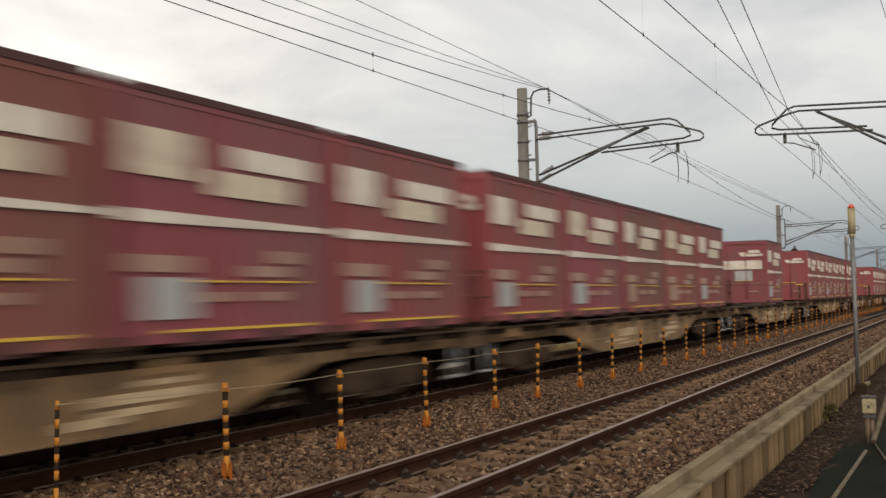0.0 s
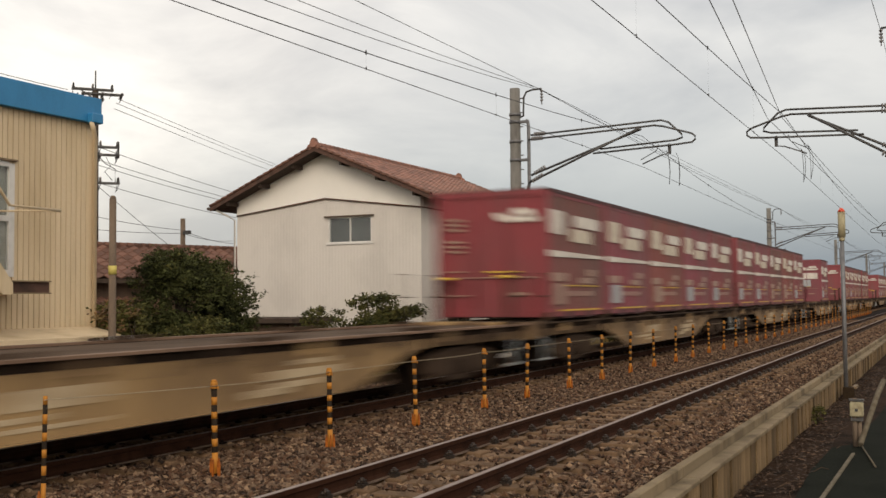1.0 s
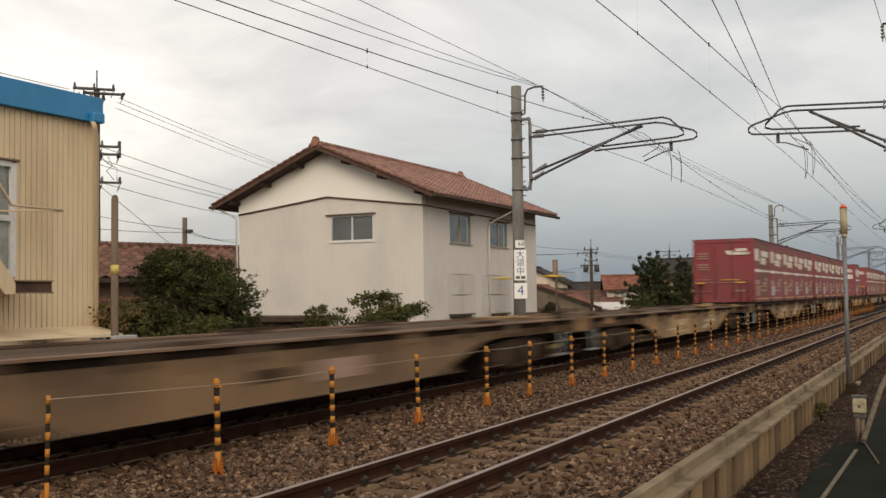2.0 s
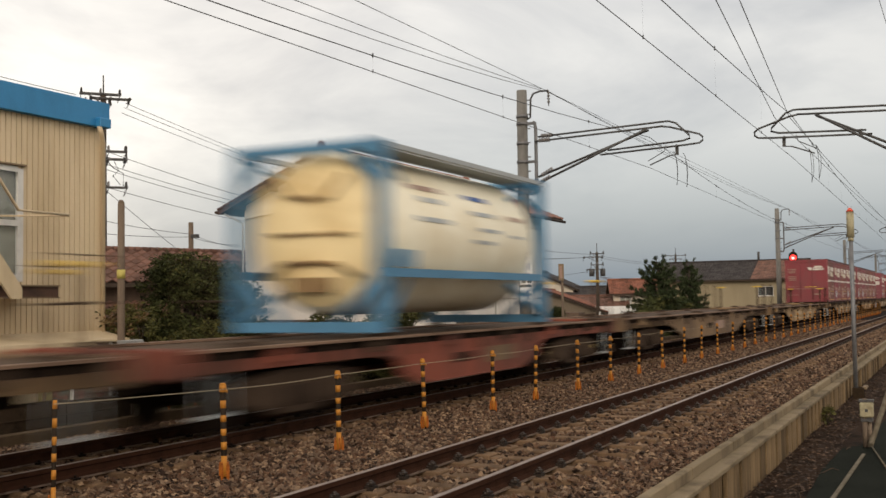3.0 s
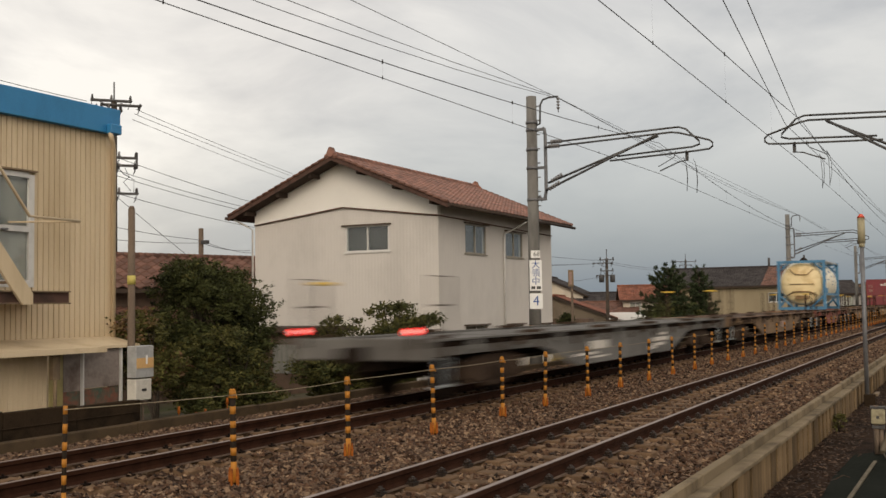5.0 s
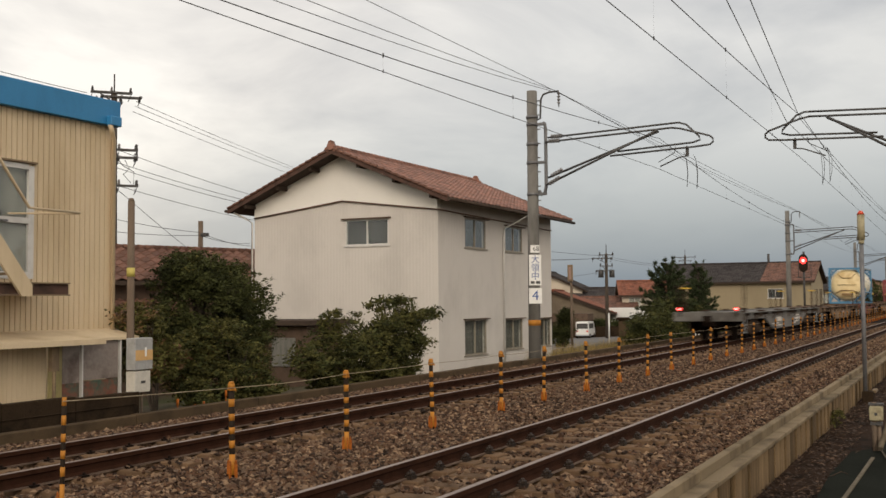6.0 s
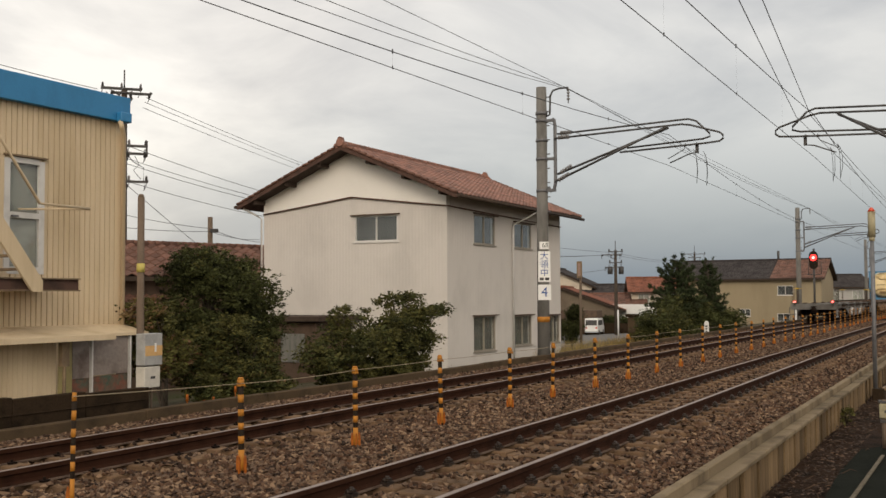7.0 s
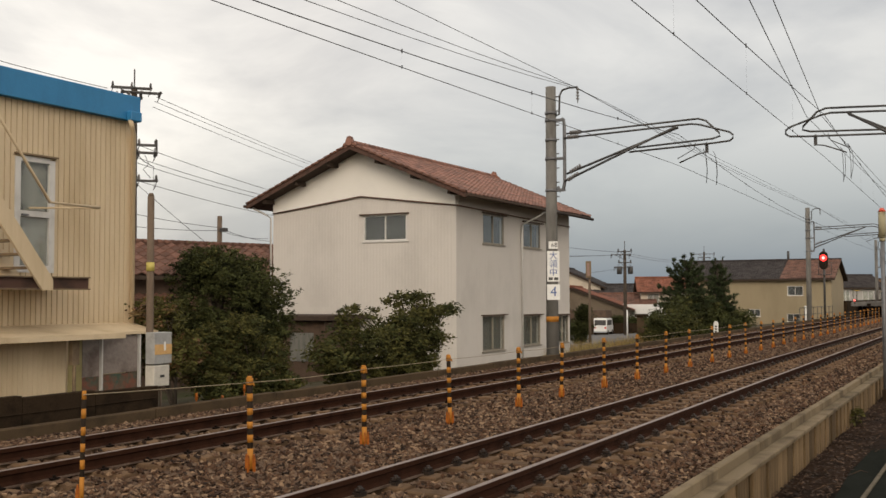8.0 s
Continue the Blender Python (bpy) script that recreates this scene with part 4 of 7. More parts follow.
for ye in (EY0, EY1):
    tile_roof(house, RX0, RX1, ye, ZE, YR, ZR, M_TILE)
    bm = bmesh.new()
    plate(bm, [(ye, ZE - 0.10), (ye, ZE - 0.01), (YR, ZR - 0.01), (YR, ZR - 0.14)], "x", RX0 + 0.03, RX1 - 0.03)
    part("roof_deck", bm, M_SOFFIT, house, "dark timber eaves")
    for xa in (RX0 - 0.02, RX1 - 0.03):
        bm = bmesh.new()
        plate(bm, [(ye, ZE - 0.15), (ye, ZE - 0.01), (YR, ZR - 0.01), (YR, ZR - 0.16)], "x", xa, xa + 0.05)
        part("bargeboard", bm, M_BARGE, house, "red-brown bargeboard")
    s = 1 if ye < YR else -1
    for xa in (RX0 - 0.02, RX1 + 0.02):       # a row of rounded tiles along each rake
        bm = bmesh.new()
        n = 17
        for k in range(n):
            ua, ub = k / n, (k + 1.08) / n
            rod(bm, (xa, ye + (YR - ye) * ua, ZE + 0.04 + (ZR - ZE) * ua), (xa, ye + (YR - ye) * min(1, ub), ZE + 0.02 + (ZR - ZE) * min(1, ub)), 0.05, 8, 0.042)
        part("rake_tiles", bm, M_TILEB, house, "rounded clay tiles along the gable edge")
    bm = bmesh.new()
    rod(bm, (RX0 - 0.05, ye - s * 0.06, ZE - 0.06), (RX1 + 0.1, ye - s * 0.06, ZE - 0.10), 0.055, 8)
    part("gutter", bm, M_SOFFIT, house)
    for k in range(3):
        u = (k + 0.5) / 3.2
        bm = bmesh.new()
        yy, zz = ye + (YR - ye) * u, ZE - 0.2 + (ZR - ZE) * u
        box(bm, RX0 + 0.10, yy - 0.05, zz - 0.06, HX0, yy + 0.05, zz + 0.08)
        part("purlin_end", bm, M_SOFFIT, house)
ridge(house, (RX0 + 0.05, YR, ZR + 0.08), (RX1 - 0.1, YR, ZR + 0.08), M_TILE, 0.085)
bm = bmesh.new()
tube(bm, [(35.1, EY0 - 0.05, ZE - 0.12), (34.9, EY0 + 0.15, ZE - 0.3), (34.55, HY0 - 0.06, 4.12), (34.5, HY0 - 0.06, 4.0), (34.5, HY0 - 0.06, -0.8)], 0.035, 8)
part("downpipe", bm, M_ALU, house, "pale plastic downpipe")
bm = bmesh.new()
tube(bm, [(RX0 + 0.2, EY1 - 0.1, ZE - 0.1), (RX0 + 0.55, EY1 - 0.35, ZE - 0.3), (HX0 - 0.06, HY1 + 0.06, ZE - 0.45), (HX0 - 0.06, HY1 + 0.06, -0.8)], 0.035, 8)
part("downpipe", bm, M_ALU, house, "pale plastic downpipe")

# ---- cream corrugated shed with blue fascia ----
SX0, SX1, SY = 6.0, 14.76, 14.5
shed = thing("shed", "cream corrugated metal workshop with a blue fascia", "workshop building")


DOOR = (12.12, 12.90, 1.95, 3.90)
for u0, u1, z0, z1 in ((SX0, DOOR[0], 0.95, 4.93), (DOOR[0], DOOR[1], 0.95, DOOR[2]), (DOOR[0], DOOR[1], DOOR[3], 4.93), (DOOR[1], SX1 - 0.04, 0.95, 4.93)):
    bm = bmesh.new()
    corrugated(bm, u0, u1, z0, z1, SY, 0.118, -0.028, thick=0.04, fill=0.8)
    part("wall", bm, M_SIDING, shed, "cream vertical ribbed sheet")
boxpart("wall", (SX1 - 0.05, SY + 0.06, -0.8, SX1, 24, 4.93), M_SIDING, shed)
boxpart("corner_trim", (SX1 - 0.06, SY - 0.03, 0.95, SX1 + 0.02, SY + 0.06, 4.93), M_SIDING, shed, "cream corner flashing")
boxpart("roof", (SX0, SY - 0.02, 4.93, SX1 + 0.05, 24, 5.05), M_SIDING, shed)
boxpart("fascia", (SX0, SY - 0.16, 4.86, SX1 + 0.10, SY + 0.02, 5.34), M_BLUE, shed, "blue painted fascia panel", bevel=0.01)
boxpart("fascia", (SX1 + 0.02, SY + 0.03, 4.86, SX1 + 0.10, 24, 5.34), M_BLUE, shed, "blue painted fascia panel")
boxpart("gutter_box", (SX1 - 0.28, SY - 0.30, 4.84, SX1 + 0.0, SY - 0.165, 5.02), M_BLUE, shed, "blue rainwater box", bevel=0.015)
bm = bmesh.new()
tube(bm, [(SX1 - 0.25, SY - 0.24, 4.86), (SX1 - 0.2, SY - 0.24, 4.72), (SX1 + 0.0, SY - 0.09, 4.6), (SX1 + 0.0, SY - 0.09, 1.0)], 0.045, 8)
part("downpipe", bm, M_SIDING, shed, "cream downpipe")
door = new("door")
door.parent = shed
bm = bmesh.new()
u0, u1, z0, z1 = DOOR
for d in ((u0 - 0.03, z0, u0 + 0.085, z1), (u1 - 0.085, z0, u1 + 0.03, z1), (u0 + 0.085, z1 - 0.06, u1 - 0.085, z1 + 0.03), (u0 + 0.085, z0, u1 - 0.085, z0 + 0.12), (u0 + 0.085, z0 + 0.95, u1 - 0.085, z0 + 1.05)):
    box(bm, d[0], SY - 0.045, d[1], d[2], SY + 0.02, d[3])
part("door_frame", bm, M_ALU, door, "pale cream door frame")
for a, b in ((z0 + 0.12, z0 + 0.93), (z0 + 1.07, z1 - 0.05)):
    boxpart("pane", (u0 + 0.08, SY - 0.01, a, u1 - 0.08, SY - 0.004, b), M_GLASS, door).visible_shadow = False
boxpart("curtain", (u0 + 0.05, SY + 0.05, z0 + 1.0, u1 - 0.05, SY + 0.07, z1), M_GRIME, door, "grimy dark blind")
boxpart("curtain", (u0 + 0.05, SY + 0.05, z0, u1 - 0.05, SY + 0.07, z0 + 1.0), M_CURTAINL, door, "pale blind")
boxpart("door_handle", (u0 + 0.1, SY - 0.10, z0 + 0.96, u0 + 0.22, SY - 0.04, z0 + 0.99), M_GALV, door)
boxpart("door_hood", (u0 - 0.05, SY - 0.10, z1 + 0.04, u1 + 0.06, SY, z1 + 0.07), M_RUSTBEAM, shed)
# landing and stair
boxpart("landing", (10.6, SY - 0.95, 1.80, 12.84, SY - 0.02, 1.85), M_RUSTBEAM, shed, "weathered steel landing")
boxpart("landing_beam", (10.6, SY - 0.97, 1.675, 12.84, SY - 0.955, 1.845), M_BARGE, shed, "dark rusty beam web")
for z in (1.65, 1.846):
    boxpart("beam_flange", (10.6, SY - 1.02, z, 12.84, SY - 0.951, z + 0.022), M_RUSTBEAM, shed)
boxpart("landing_beam", (12.80, SY - 0.95, 1.66, 12.84, SY - 0.02, 1.795), M_RUSTBEAM, shed)
for y in (SY - 1.05, SY - 0.34):
    bm = bmesh.new()
    plate(bm, [(11.82, 1.64), (12.02, 1.64), (12.02, 1.82), (9.2, 5.32), (9.0, 5.14)], "y", y, y + 0.05)
    part("stair_stringer", bm, M_SIDING, shed, "cream painted stair stringer")
for k in range(11):
    boxpart("stair_tread", (11.78 - k * 0.17 - 0.22, SY - 0.99, 1.98 + k * 0.21, 11.78 - k * 0.17, SY - 0.35, 2.02 + k * 0.21), M_RUSTBEAM, shed)
bm = bmesh.new()
tube(bm, [(9.2, SY - 1.0, 6.5), (11.98, SY - 1.0, 3.07), (13.05, SY - 1.0, 3.06)], 0.025, 8)
tube(bm, [(13.05, SY - 1.0, 3.05), (12.4, SY - 0.02, 3.05)], 0.018, 8)
part("handrail", bm, M_SIDING, shed, "cream painted pipe handrail")
# lower storey with lean-to roof
bm = bmesh.new()
plate(bm, [(SY - 1.1, 0.86), (SY - 1.1, 0.90), (SY, 1.06), (SY, 1.0)], "x", SX0, 13.55)
plate(bm, [(SY - 0.7, 0.86), (SY - 0.7, 0.91), (SY, 1.06), (SY, 1.0)], "x", 13.56, SX1 + 0.05)
part("lean_to_roof", bm, M_SIDING, shed, "cream sheet lean-to roof")
boxpart("lean_to_edge", (SX0, SY - 1.13, 0.82, 13.55, SY - 1.1, 0.91), M_SIDING, shed)
bm = bmesh.new()
corrugated(bm, SX0, 12.74, -0.9, 0.86, SY - 0.58, 0.1, -0.008)
part("lower_wall", bm, M_SIDING, shed, "cream sheet lower wall")
bm = bmesh.new()
rod(bm, (12.62, SY - 0.9, -0.8), (12.62, SY - 0.9, 0.85), 0.03, 8)
box(bm, 12.54, SY - 0.93, 0.4, 12.70, SY - 0.85, 0.8)
part("pipe", bm, M_RUSTBEAM, shed)
M_FILM = mat("cloudy_sheet", (0.25, 0.205, 0.18), 0.35, scale=2.2, second=(0.11, 0.075, 0.06), gscale=18, grain=0.12, bump=0.2)
M_OLIVE = mat("olive_sheet", (0.30, 0.245, 0.10), 0.5, scale=3, var=0.3, gscale=25, grain=0.08, bump=0.1)
boxpart("sheet_panel", (12.76, SY - 0.62, -0.8, 13.05, SY - 0.6, 0.85), M_OLIVE, shed, "olive translucent sheet")
boxpart("sheet_panel", (13.06, SY - 0.62, 0.15, 13.44, SY - 0.6, 0.85), M_FILM, shed, "cloudy mauve plastic sheet")
boxpart("sheet_panel", (13.52, SY - 0.62, 0.18, 14.36, SY - 0.6, 0.84), M_FILM, shed, "cloudy mauve plastic sheet")
boxpart("lower_panel", (13.06, SY - 0.60, -0.8, 14.36, SY - 0.58, 0.16), mat("red_clutter", (0.17, 0.06, 0.035), 0.7, scale=4, second=(0.05, 0.085, 0.06), cover=0.7, gscale=14, grain=0.2, bump=0.2), shed, "clutter behind murky sheet")
for x in (13.46, 14.38):
    boxpart("upright", (x, SY - 0.66, -0.8, x + 0.032, SY - 0.6, 0.86), M_ALU, shed)

bm = bmesh.new()
for k in range(5):
    box(bm, 6.0 + k * 1.3, 11.62, -0.8, 6.0 + k * 1.3 + 1.29, 11.76, 0.26 - 0.03 * k)
for k in range(3):
    box(bm, 6.0, 11.60, -0.45 + k * 0.2, 12.4, 11.62, -0.44 + k * 0.2 + 0.004)
solid("block_wall", bm, M_DARKWALL, "dark mouldy block wall in front of the workshop", "wall", kind="structure", bevel=0.006)

# trackside pole with two boxes
pole = thing("equipment_pole", "brown weathered pole with two grey equipment boxes", "pole", m=pose(12.58, 11.9, -0.8))
bm = bmesh.new()
rod(bm, (0, 0, 0), (0, 0, 3.94), 0.065, 12, 0.055)
rod(bm, (0, 0, 3.94), (0, 0, 3.99), 0.055, 12, 0.03)
part("shaft", bm, M_POLE, pole)
bm = bmesh.new()
rod(bm, (0, 0, 2.74), (0, 0, 2.88), 0.066, 12)
part("yellow_band", bm, M_PALEYEL, pole, "yellow reflective band")
boxpart("upper_box", (-0.15, -0.24, 1.27, 0.25, -0.05, 1.77), mat("box_grey", (0.33, 0.33, 0.32), 0.6, scale=4, var=0.2, bump=0.05), pole, "grey equipment box", bevel=0.01)
boxpart("box_stripe", (-0.14, -0.245, 1.42, 0.24, -0.241, 1.58), mat("pale_orange_label", (0.58, 0.35, 0.14), 0.6, scale=8, var=0.2, bump=0), pole, "yellow label stripe")
boxpart("box_mark", (0.06, -0.25, 1.48, 0.10, -0.246, 1.62), M_SIGNW, pole)
boxpart("lower_box", (-0.15, -0.24, 0.92, 0.20, -0.05, 1.25), mat("box_ivory", (0.52, 0.49, 0.43), 0.6, scale=4, var=0.2, bump=0.05), pole, "ivory equipment box", bevel=0.01)
boxpart("box_mark", (-0.02, -0.246, 1.06, 0.08, -0.242, 1.10), M_IRON, pole)
bm = bmesh.new()
for x in (-0.09, -0.02, 0.06, 0.13):
    rod(bm, (x, -0.12, 0.0), (x, -0.12, 0.93), 0.018, 6)
part("conduit", bm, M_POLE, pole, "bundle of cable conduits")


# ---- lamp post and switch box on the path ----
lamp = thing("beacon_post", "thin galvanised post with a cream cylinder and red cap", "beacon post", m=pose(23.6, 2.03, -0.75))
bm = bmesh.new()
rod(bm, (0, 0, 0), (0, 0, 3.55), 0.045, 10)
part("shaft", bm, M_GALV, lamp)
bm = bmesh.new()
rod(bm, (0, 0, 3.40), (0, 0, 3.48), 0.06, 10)
rod(bm, (0, 0, 3.48), (0, 0, 4.02), 0.075, 12)
part("cylinder", bm, M_BOXCREAM, lamp, "cream beacon cylinder")
bm = bmesh.new()
rod(bm, (0, 0, 4.02), (0, 0, 4.10), 0.082, 12, 0.03)
part("cap", bm, M_CAPRED, lamp, "red beacon cap")
boxpart("post_shoe", (-0.12, -0.16, 0, 0.15, 0.06, 0.32), M_DARKWALL, lamp, "dark foot block", bevel=0.01)
boxpart("cable_box", (0.06, -0.2, 0.28, 0.6, -0.12, 0.33), M_RUSTBEAM, lamp)

sb = thing("switch_box", "small cream switch box on a rusty post beside the path", "switch box", m=pose(16.1, 1.25, -0.75))
bm = bmesh.new()
rod(bm, (0, 0.03, 0), (0, 0.03, 0.78), 0.035, 8)
rod(bm, (0.03, -0.03, 0), (0.03, -0.03, 0.5), 0.03, 8)
part("shaft", bm, M_POLE, sb)
boxpart("housing", (-0.07, -0.09, 0.52, 0.07, 0.09, 0.73), M_BOXCREAM, sb, "dull cream metal housing", bevel=0.015)
boxpart("collar", (-0.05, -0.08, 0.46, 0.07, 0.08, 0.50), M_IRON, sb)
boxpart("top_bracket", (-0.06, -0.1, 0.74, 0.06, 0.1, 0.77), M_IRON, sb)
boxpart("door_catch", (-0.078, -0.02, 0.60, -0.071, 0.02, 0.64), M_IRON, sb)

bm = bmesh.new()
plate(bm, [(5.0, -1.2), (20.0, -0.1), (34, 0.4), (34, 1.1), (21, 1.2), (16.3, 1.34), (15.9, 1.57), (13.8, 1.62), (11.9, 1.56), (9.0, 1.52), (5.0, 1.5)], "z", -0.70, -0.655)
solid("ground_sheet", bm, M_TARP, "dark green ground sheet beside the path", "ground sheet")
bm = bmesh.new()
for a, b in (((9.2, 1.32), (15.3, 1.245)), ):
    d = Vector((b[0] - a[0], b[1] - a[1])).normalized() * 0.022
    plate(bm, [(a[0] + d.y, a[1] - d.x), (b[0] + d.y, b[1] - d.x), (b[0] - d.y, b[1] + d.x), (a[0] - d.y, a[1] + d.x)], "z", -0.652, -0.635)
solid("batten", bm, M_STRIP, "worn whitish batten lying on the green sheet", "batten")
bm = bmesh.new()
tube(bm, [(15.9, 1.20, -0.60), (17.0, 1.02, 0.02), (17.3, 0.95, 0.2)], 0.04, 6)
tube(bm, [(15.9, 1.18, -0.62), (14.2, 0.9, -0.64)], 0.012, 5)
solid("stay_bar", bm, M_STRIP, "worn white stay bar leaning beside the switch box", "stay bar")


# ---- plants ----
def leaf_cloud(name, clumps, count, size, material, parent, seed, flat=0.5, label=""):
    """Small folded leaves scattered in uneven clumps (x, y, z, rx, ry, rz)."""
    rng = np.random.default_rng(seed)
    wts = np.array([c[3] * c[4] * c[5] for c in clumps]) ** 0.7
    pick = rng.choice(len(clumps), count, p=wts / wts.sum())
    c = np.array(clumps)[pick]
    tufts = max(1, count // 13)               # leaves sit in small sprays that share a lie
    which = rng.integers(0, tufts, count)
    pick = pick[:tufts][which]
    c = np.array(clumps)[pick]
    d = rng.normal(size=(tufts, 3))
    d /= np.linalg.norm(d, axis=1)[:, None]
    d = d[which]
    r = 1.2 * (rng.random(tufts) ** 0.38)[which] * (1 + 0.22 * np.sin(d[:, 0] * 5 + c[:, 0] * 3) * np.cos(d[:, 2] * 6 + c[:, 1]))
    pos = c[:, :3] + d * r[:, None] * c[:, 3:6] + rng.normal(size=(count, 3)) * size * np.array([1.5, 1.5, 0.9])
    lie = rng.normal(size=(tufts, 3))[which] * 0.9 + d * 0.6
    a = lie + rng.normal(size=(count, 3)) * 0.55
    a[:, 2] *= flat
    a /= np.linalg.norm(a, axis=1)[:, None]
    b = np.cross(a, rng.normal(size=(tufts, 3))[which] + rng.normal(size=(count, 3)) * 0.4)
    b /= np.linalg.norm(b, axis=1)[:, None] + 1e-6
    s = size * rng.uniform(0.6, 1.4, count)[:, None]
    up = np.cross(a, b) * s * 0.25
    v = np.stack([pos - a * s, pos - b * s * 0.45 + up, pos + a * s, pos + b * s * 0.45 + up], 1).reshape(-1, 3)
    i = 4 * np.arange(count)[:, None]
    f = np.concatenate([i + np.array([0, 1, 2]), i + np.array([0, 2, 3])])
    me = bpy.data.meshes.new(name)
    me.from_pydata(v, [], f)
    me.materials.append(material)
    o = new(name, me)
    o.parent = parent
    if label:
        tagged(o, label)
    return o


def limbs(parent, root, clumps, r, seed):
    rl = random.Random(seed)
    bm = bmesh.new()
    root = Vector(root)
    for c in clumps:
        tip = Vector(c[:3])
        mid = root.lerp(tip, 0.5) + Vector((rl.uniform(-0.15, 0.15), rl.uniform(-0.15, 0.15), 0.12))
        rod(bm, root, mid, r, 6, r * 0.6)
        rod(bm, mid, tip, r * 0.6, 6, r * 0.15)
        for k in range(3):
            t2 = tip + Vector((rl.uniform(-1, 1) * c[3], rl.uniform(-1, 1) * c[4], rl.uniform(-0.6, 1) * c[5])) * 0.9
            rod(bm, mid.lerp(tip, 0.5), t2, r * 0.25, 5, r * 0.08)
    return part("limb", bm, M_BARK, parent)


def spread(seed, n, centre, radii, size, inner=0.25):
    """Clumps spread over an uneven ellipsoid, none nearer its middle than inner."""
    rs = random.Random(seed)
    out = []
    for _ in range(n):
        while True:
            d = Vector((rs.uniform(-1, 1), rs.uniform(-1, 1), rs.uniform(-1, 1)))
            if inner < d.length < 1:
                break
        s = size * rs.uniform(0.7, 1.3)
        out.append((centre[0] + d.x * radii[0], centre[1] + d.y * radii[1], centre[2] + d.z * radii[2], s, s, s * 0.75))
    return out


tree = thing("tree", "dense dark green broadleaf tree between the workshop and house", "tree")
cl = spread(11, 54, (19.0, 15.55, 1.3), (1.4, 1.1, 1.28), 0.40, 0.5) + spread(19, 16, (19.9, 15.3, 0.55), (0.85, 0.6, 0.85), 0.36, 0.4)
bm = bmesh.new()
rod(bm, (18.5, 15.6, -0.8), (18.6, 15.6, 0.9), 0.16, 10, 0.1)
part("trunk", bm, M_BARK, tree)
limbs(tree, (18.6, 15.6, 0.6), cl[::2], 0.06, 3)
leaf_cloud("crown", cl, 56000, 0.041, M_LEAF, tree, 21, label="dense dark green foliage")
# a few lighter leaves put the crown's highlights into colour
leaf_cloud("young_leaves", cl, 4000, 0.041, M_LEAF2, tree, 37)

shrub = thing("shrub", "yellow-green shrub in front of the dark tree", "shrub", "shrubs by the track")
cl = spread(12, 30, (17.2, 13.7, 0.2), (1.45, 0.7, 0.85), 0.28) + spread(52, 14, (17.0, 13.3, -0.4), (1.7, 0.5, 0.3), 0.24)
limbs(shrub, (17.6, 13.8, -0.75), cl[::2], 0.035, 5)
leaf_cloud("foliage", cl, 12500, 0.045, M_LEAF2, shrub, 22)
# same clumps again in the darker leaf colour, as painted shade
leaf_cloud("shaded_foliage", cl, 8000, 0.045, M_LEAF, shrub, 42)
leaf_cloud("turning_leaves", cl[:12], 900, 0.045, M_LEAF3, shrub, 43)
shrub = thing("shrub", "shrub with reddening autumn leaves beside the pole", "shrub", "shrubs by the track")
cl = spread(13, 14, (15.3, 13.9, 0.95), (0.45, 0.6, 0.9), 0.3)
limbs(shrub, (15.4, 13.9, -0.75), cl[::2], 0.03, 6)
leaf_cloud("foliage", cl, 2000, 0.045, M_LEAF3, shrub, 23)
leaf_cloud("green_foliage", cl, 6500, 0.045, M_LEAF2, shrub, 24)

bush = thing("bush", "large loose green bush in front of the white house", "bush", "shrubs by the track")
cl = spread(14, 44, (21.2, 13.0, 0.0), (2.3, 0.75, 0.8), 0.32) + spread(15, 16, (23.0, 13.0, 0.55), (1.5, 0.6, 0.7), 0.32)
cl += [(24.6, 13.0, 1.15, 0.4, 0.3, 0.16), (25.0, 13.0, 1.2, 0.32, 0.25, 0.12), (22.5, 13.0, 1.45, 0.5, 0.3, 0.16), (20.1, 13.0, 1.15, 0.22, 0.2, 0.2), (21.0, 13.0, 1.05, 0.25, 0.2, 0.2), (24.3, 13.0, 0.5, 0.35, 0.3, 0.2), (23.3, 13.0, 1.5, 0.4, 0.3, 0.12)]
limbs(bush, (21.6, 13.1, -0.75), cl[::2], 0.035, 7)
limbs(bush, (23.0, 13.1, -0.75), cl[-12:], 0.035, 8)
leaf_cloud("foliage", cl, 20000, 0.048, M_LEAF2, bush, 25)
# darker leaves over the same clumps paint shade into the bush
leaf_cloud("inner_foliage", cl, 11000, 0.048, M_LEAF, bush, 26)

bm = bmesh.new()
rg = random.Random(31)
for k in range(900):
    x, y = rg.uniform(13.5, 26), rg.uniform(11.5, 13.2)
    if rg.random() < 0.5:
        x = rg.uniform(33, 60)
    h = rg.uniform(0.12, 0.42)
    a, l = rg.uniform(0, 6.28), rg.uniform(0.05, 0.2)
    v = [bm.verts.new(c) for c in ((x - 0.012, y, -0.75), (x + 0.012, y, -0.75), (x + l * math.cos(a), y + l * math.sin(a), -0.7 + h))]
    bm.faces.new(v)
solid("weeds", bm, M_LEAF2, "rough green weeds along the far kerb", "weeds", kind="stuff")
bm = bmesh.new()
for k in range(7000):
    x, y = rg.uniform(36, 58), rg.uniform(12.0, 16.5)
    h = rg.uniform(0.15, 0.5)
    a, l = rg.uniform(0, 6.28), rg.uniform(0.05, 0.2)
    v = [bm.verts.new(c) for c in ((x - 0.015, y, -0.78), (x + 0.015, y, -0.78), (x + l * math.cos(a), y + l * math.sin(a), -0.75 + h))]
    bm.faces.new(v)
solid("dry_grass", bm, M_DRYGRASS, "tall dry yellow grass on the verge", "grass", kind="stuff")
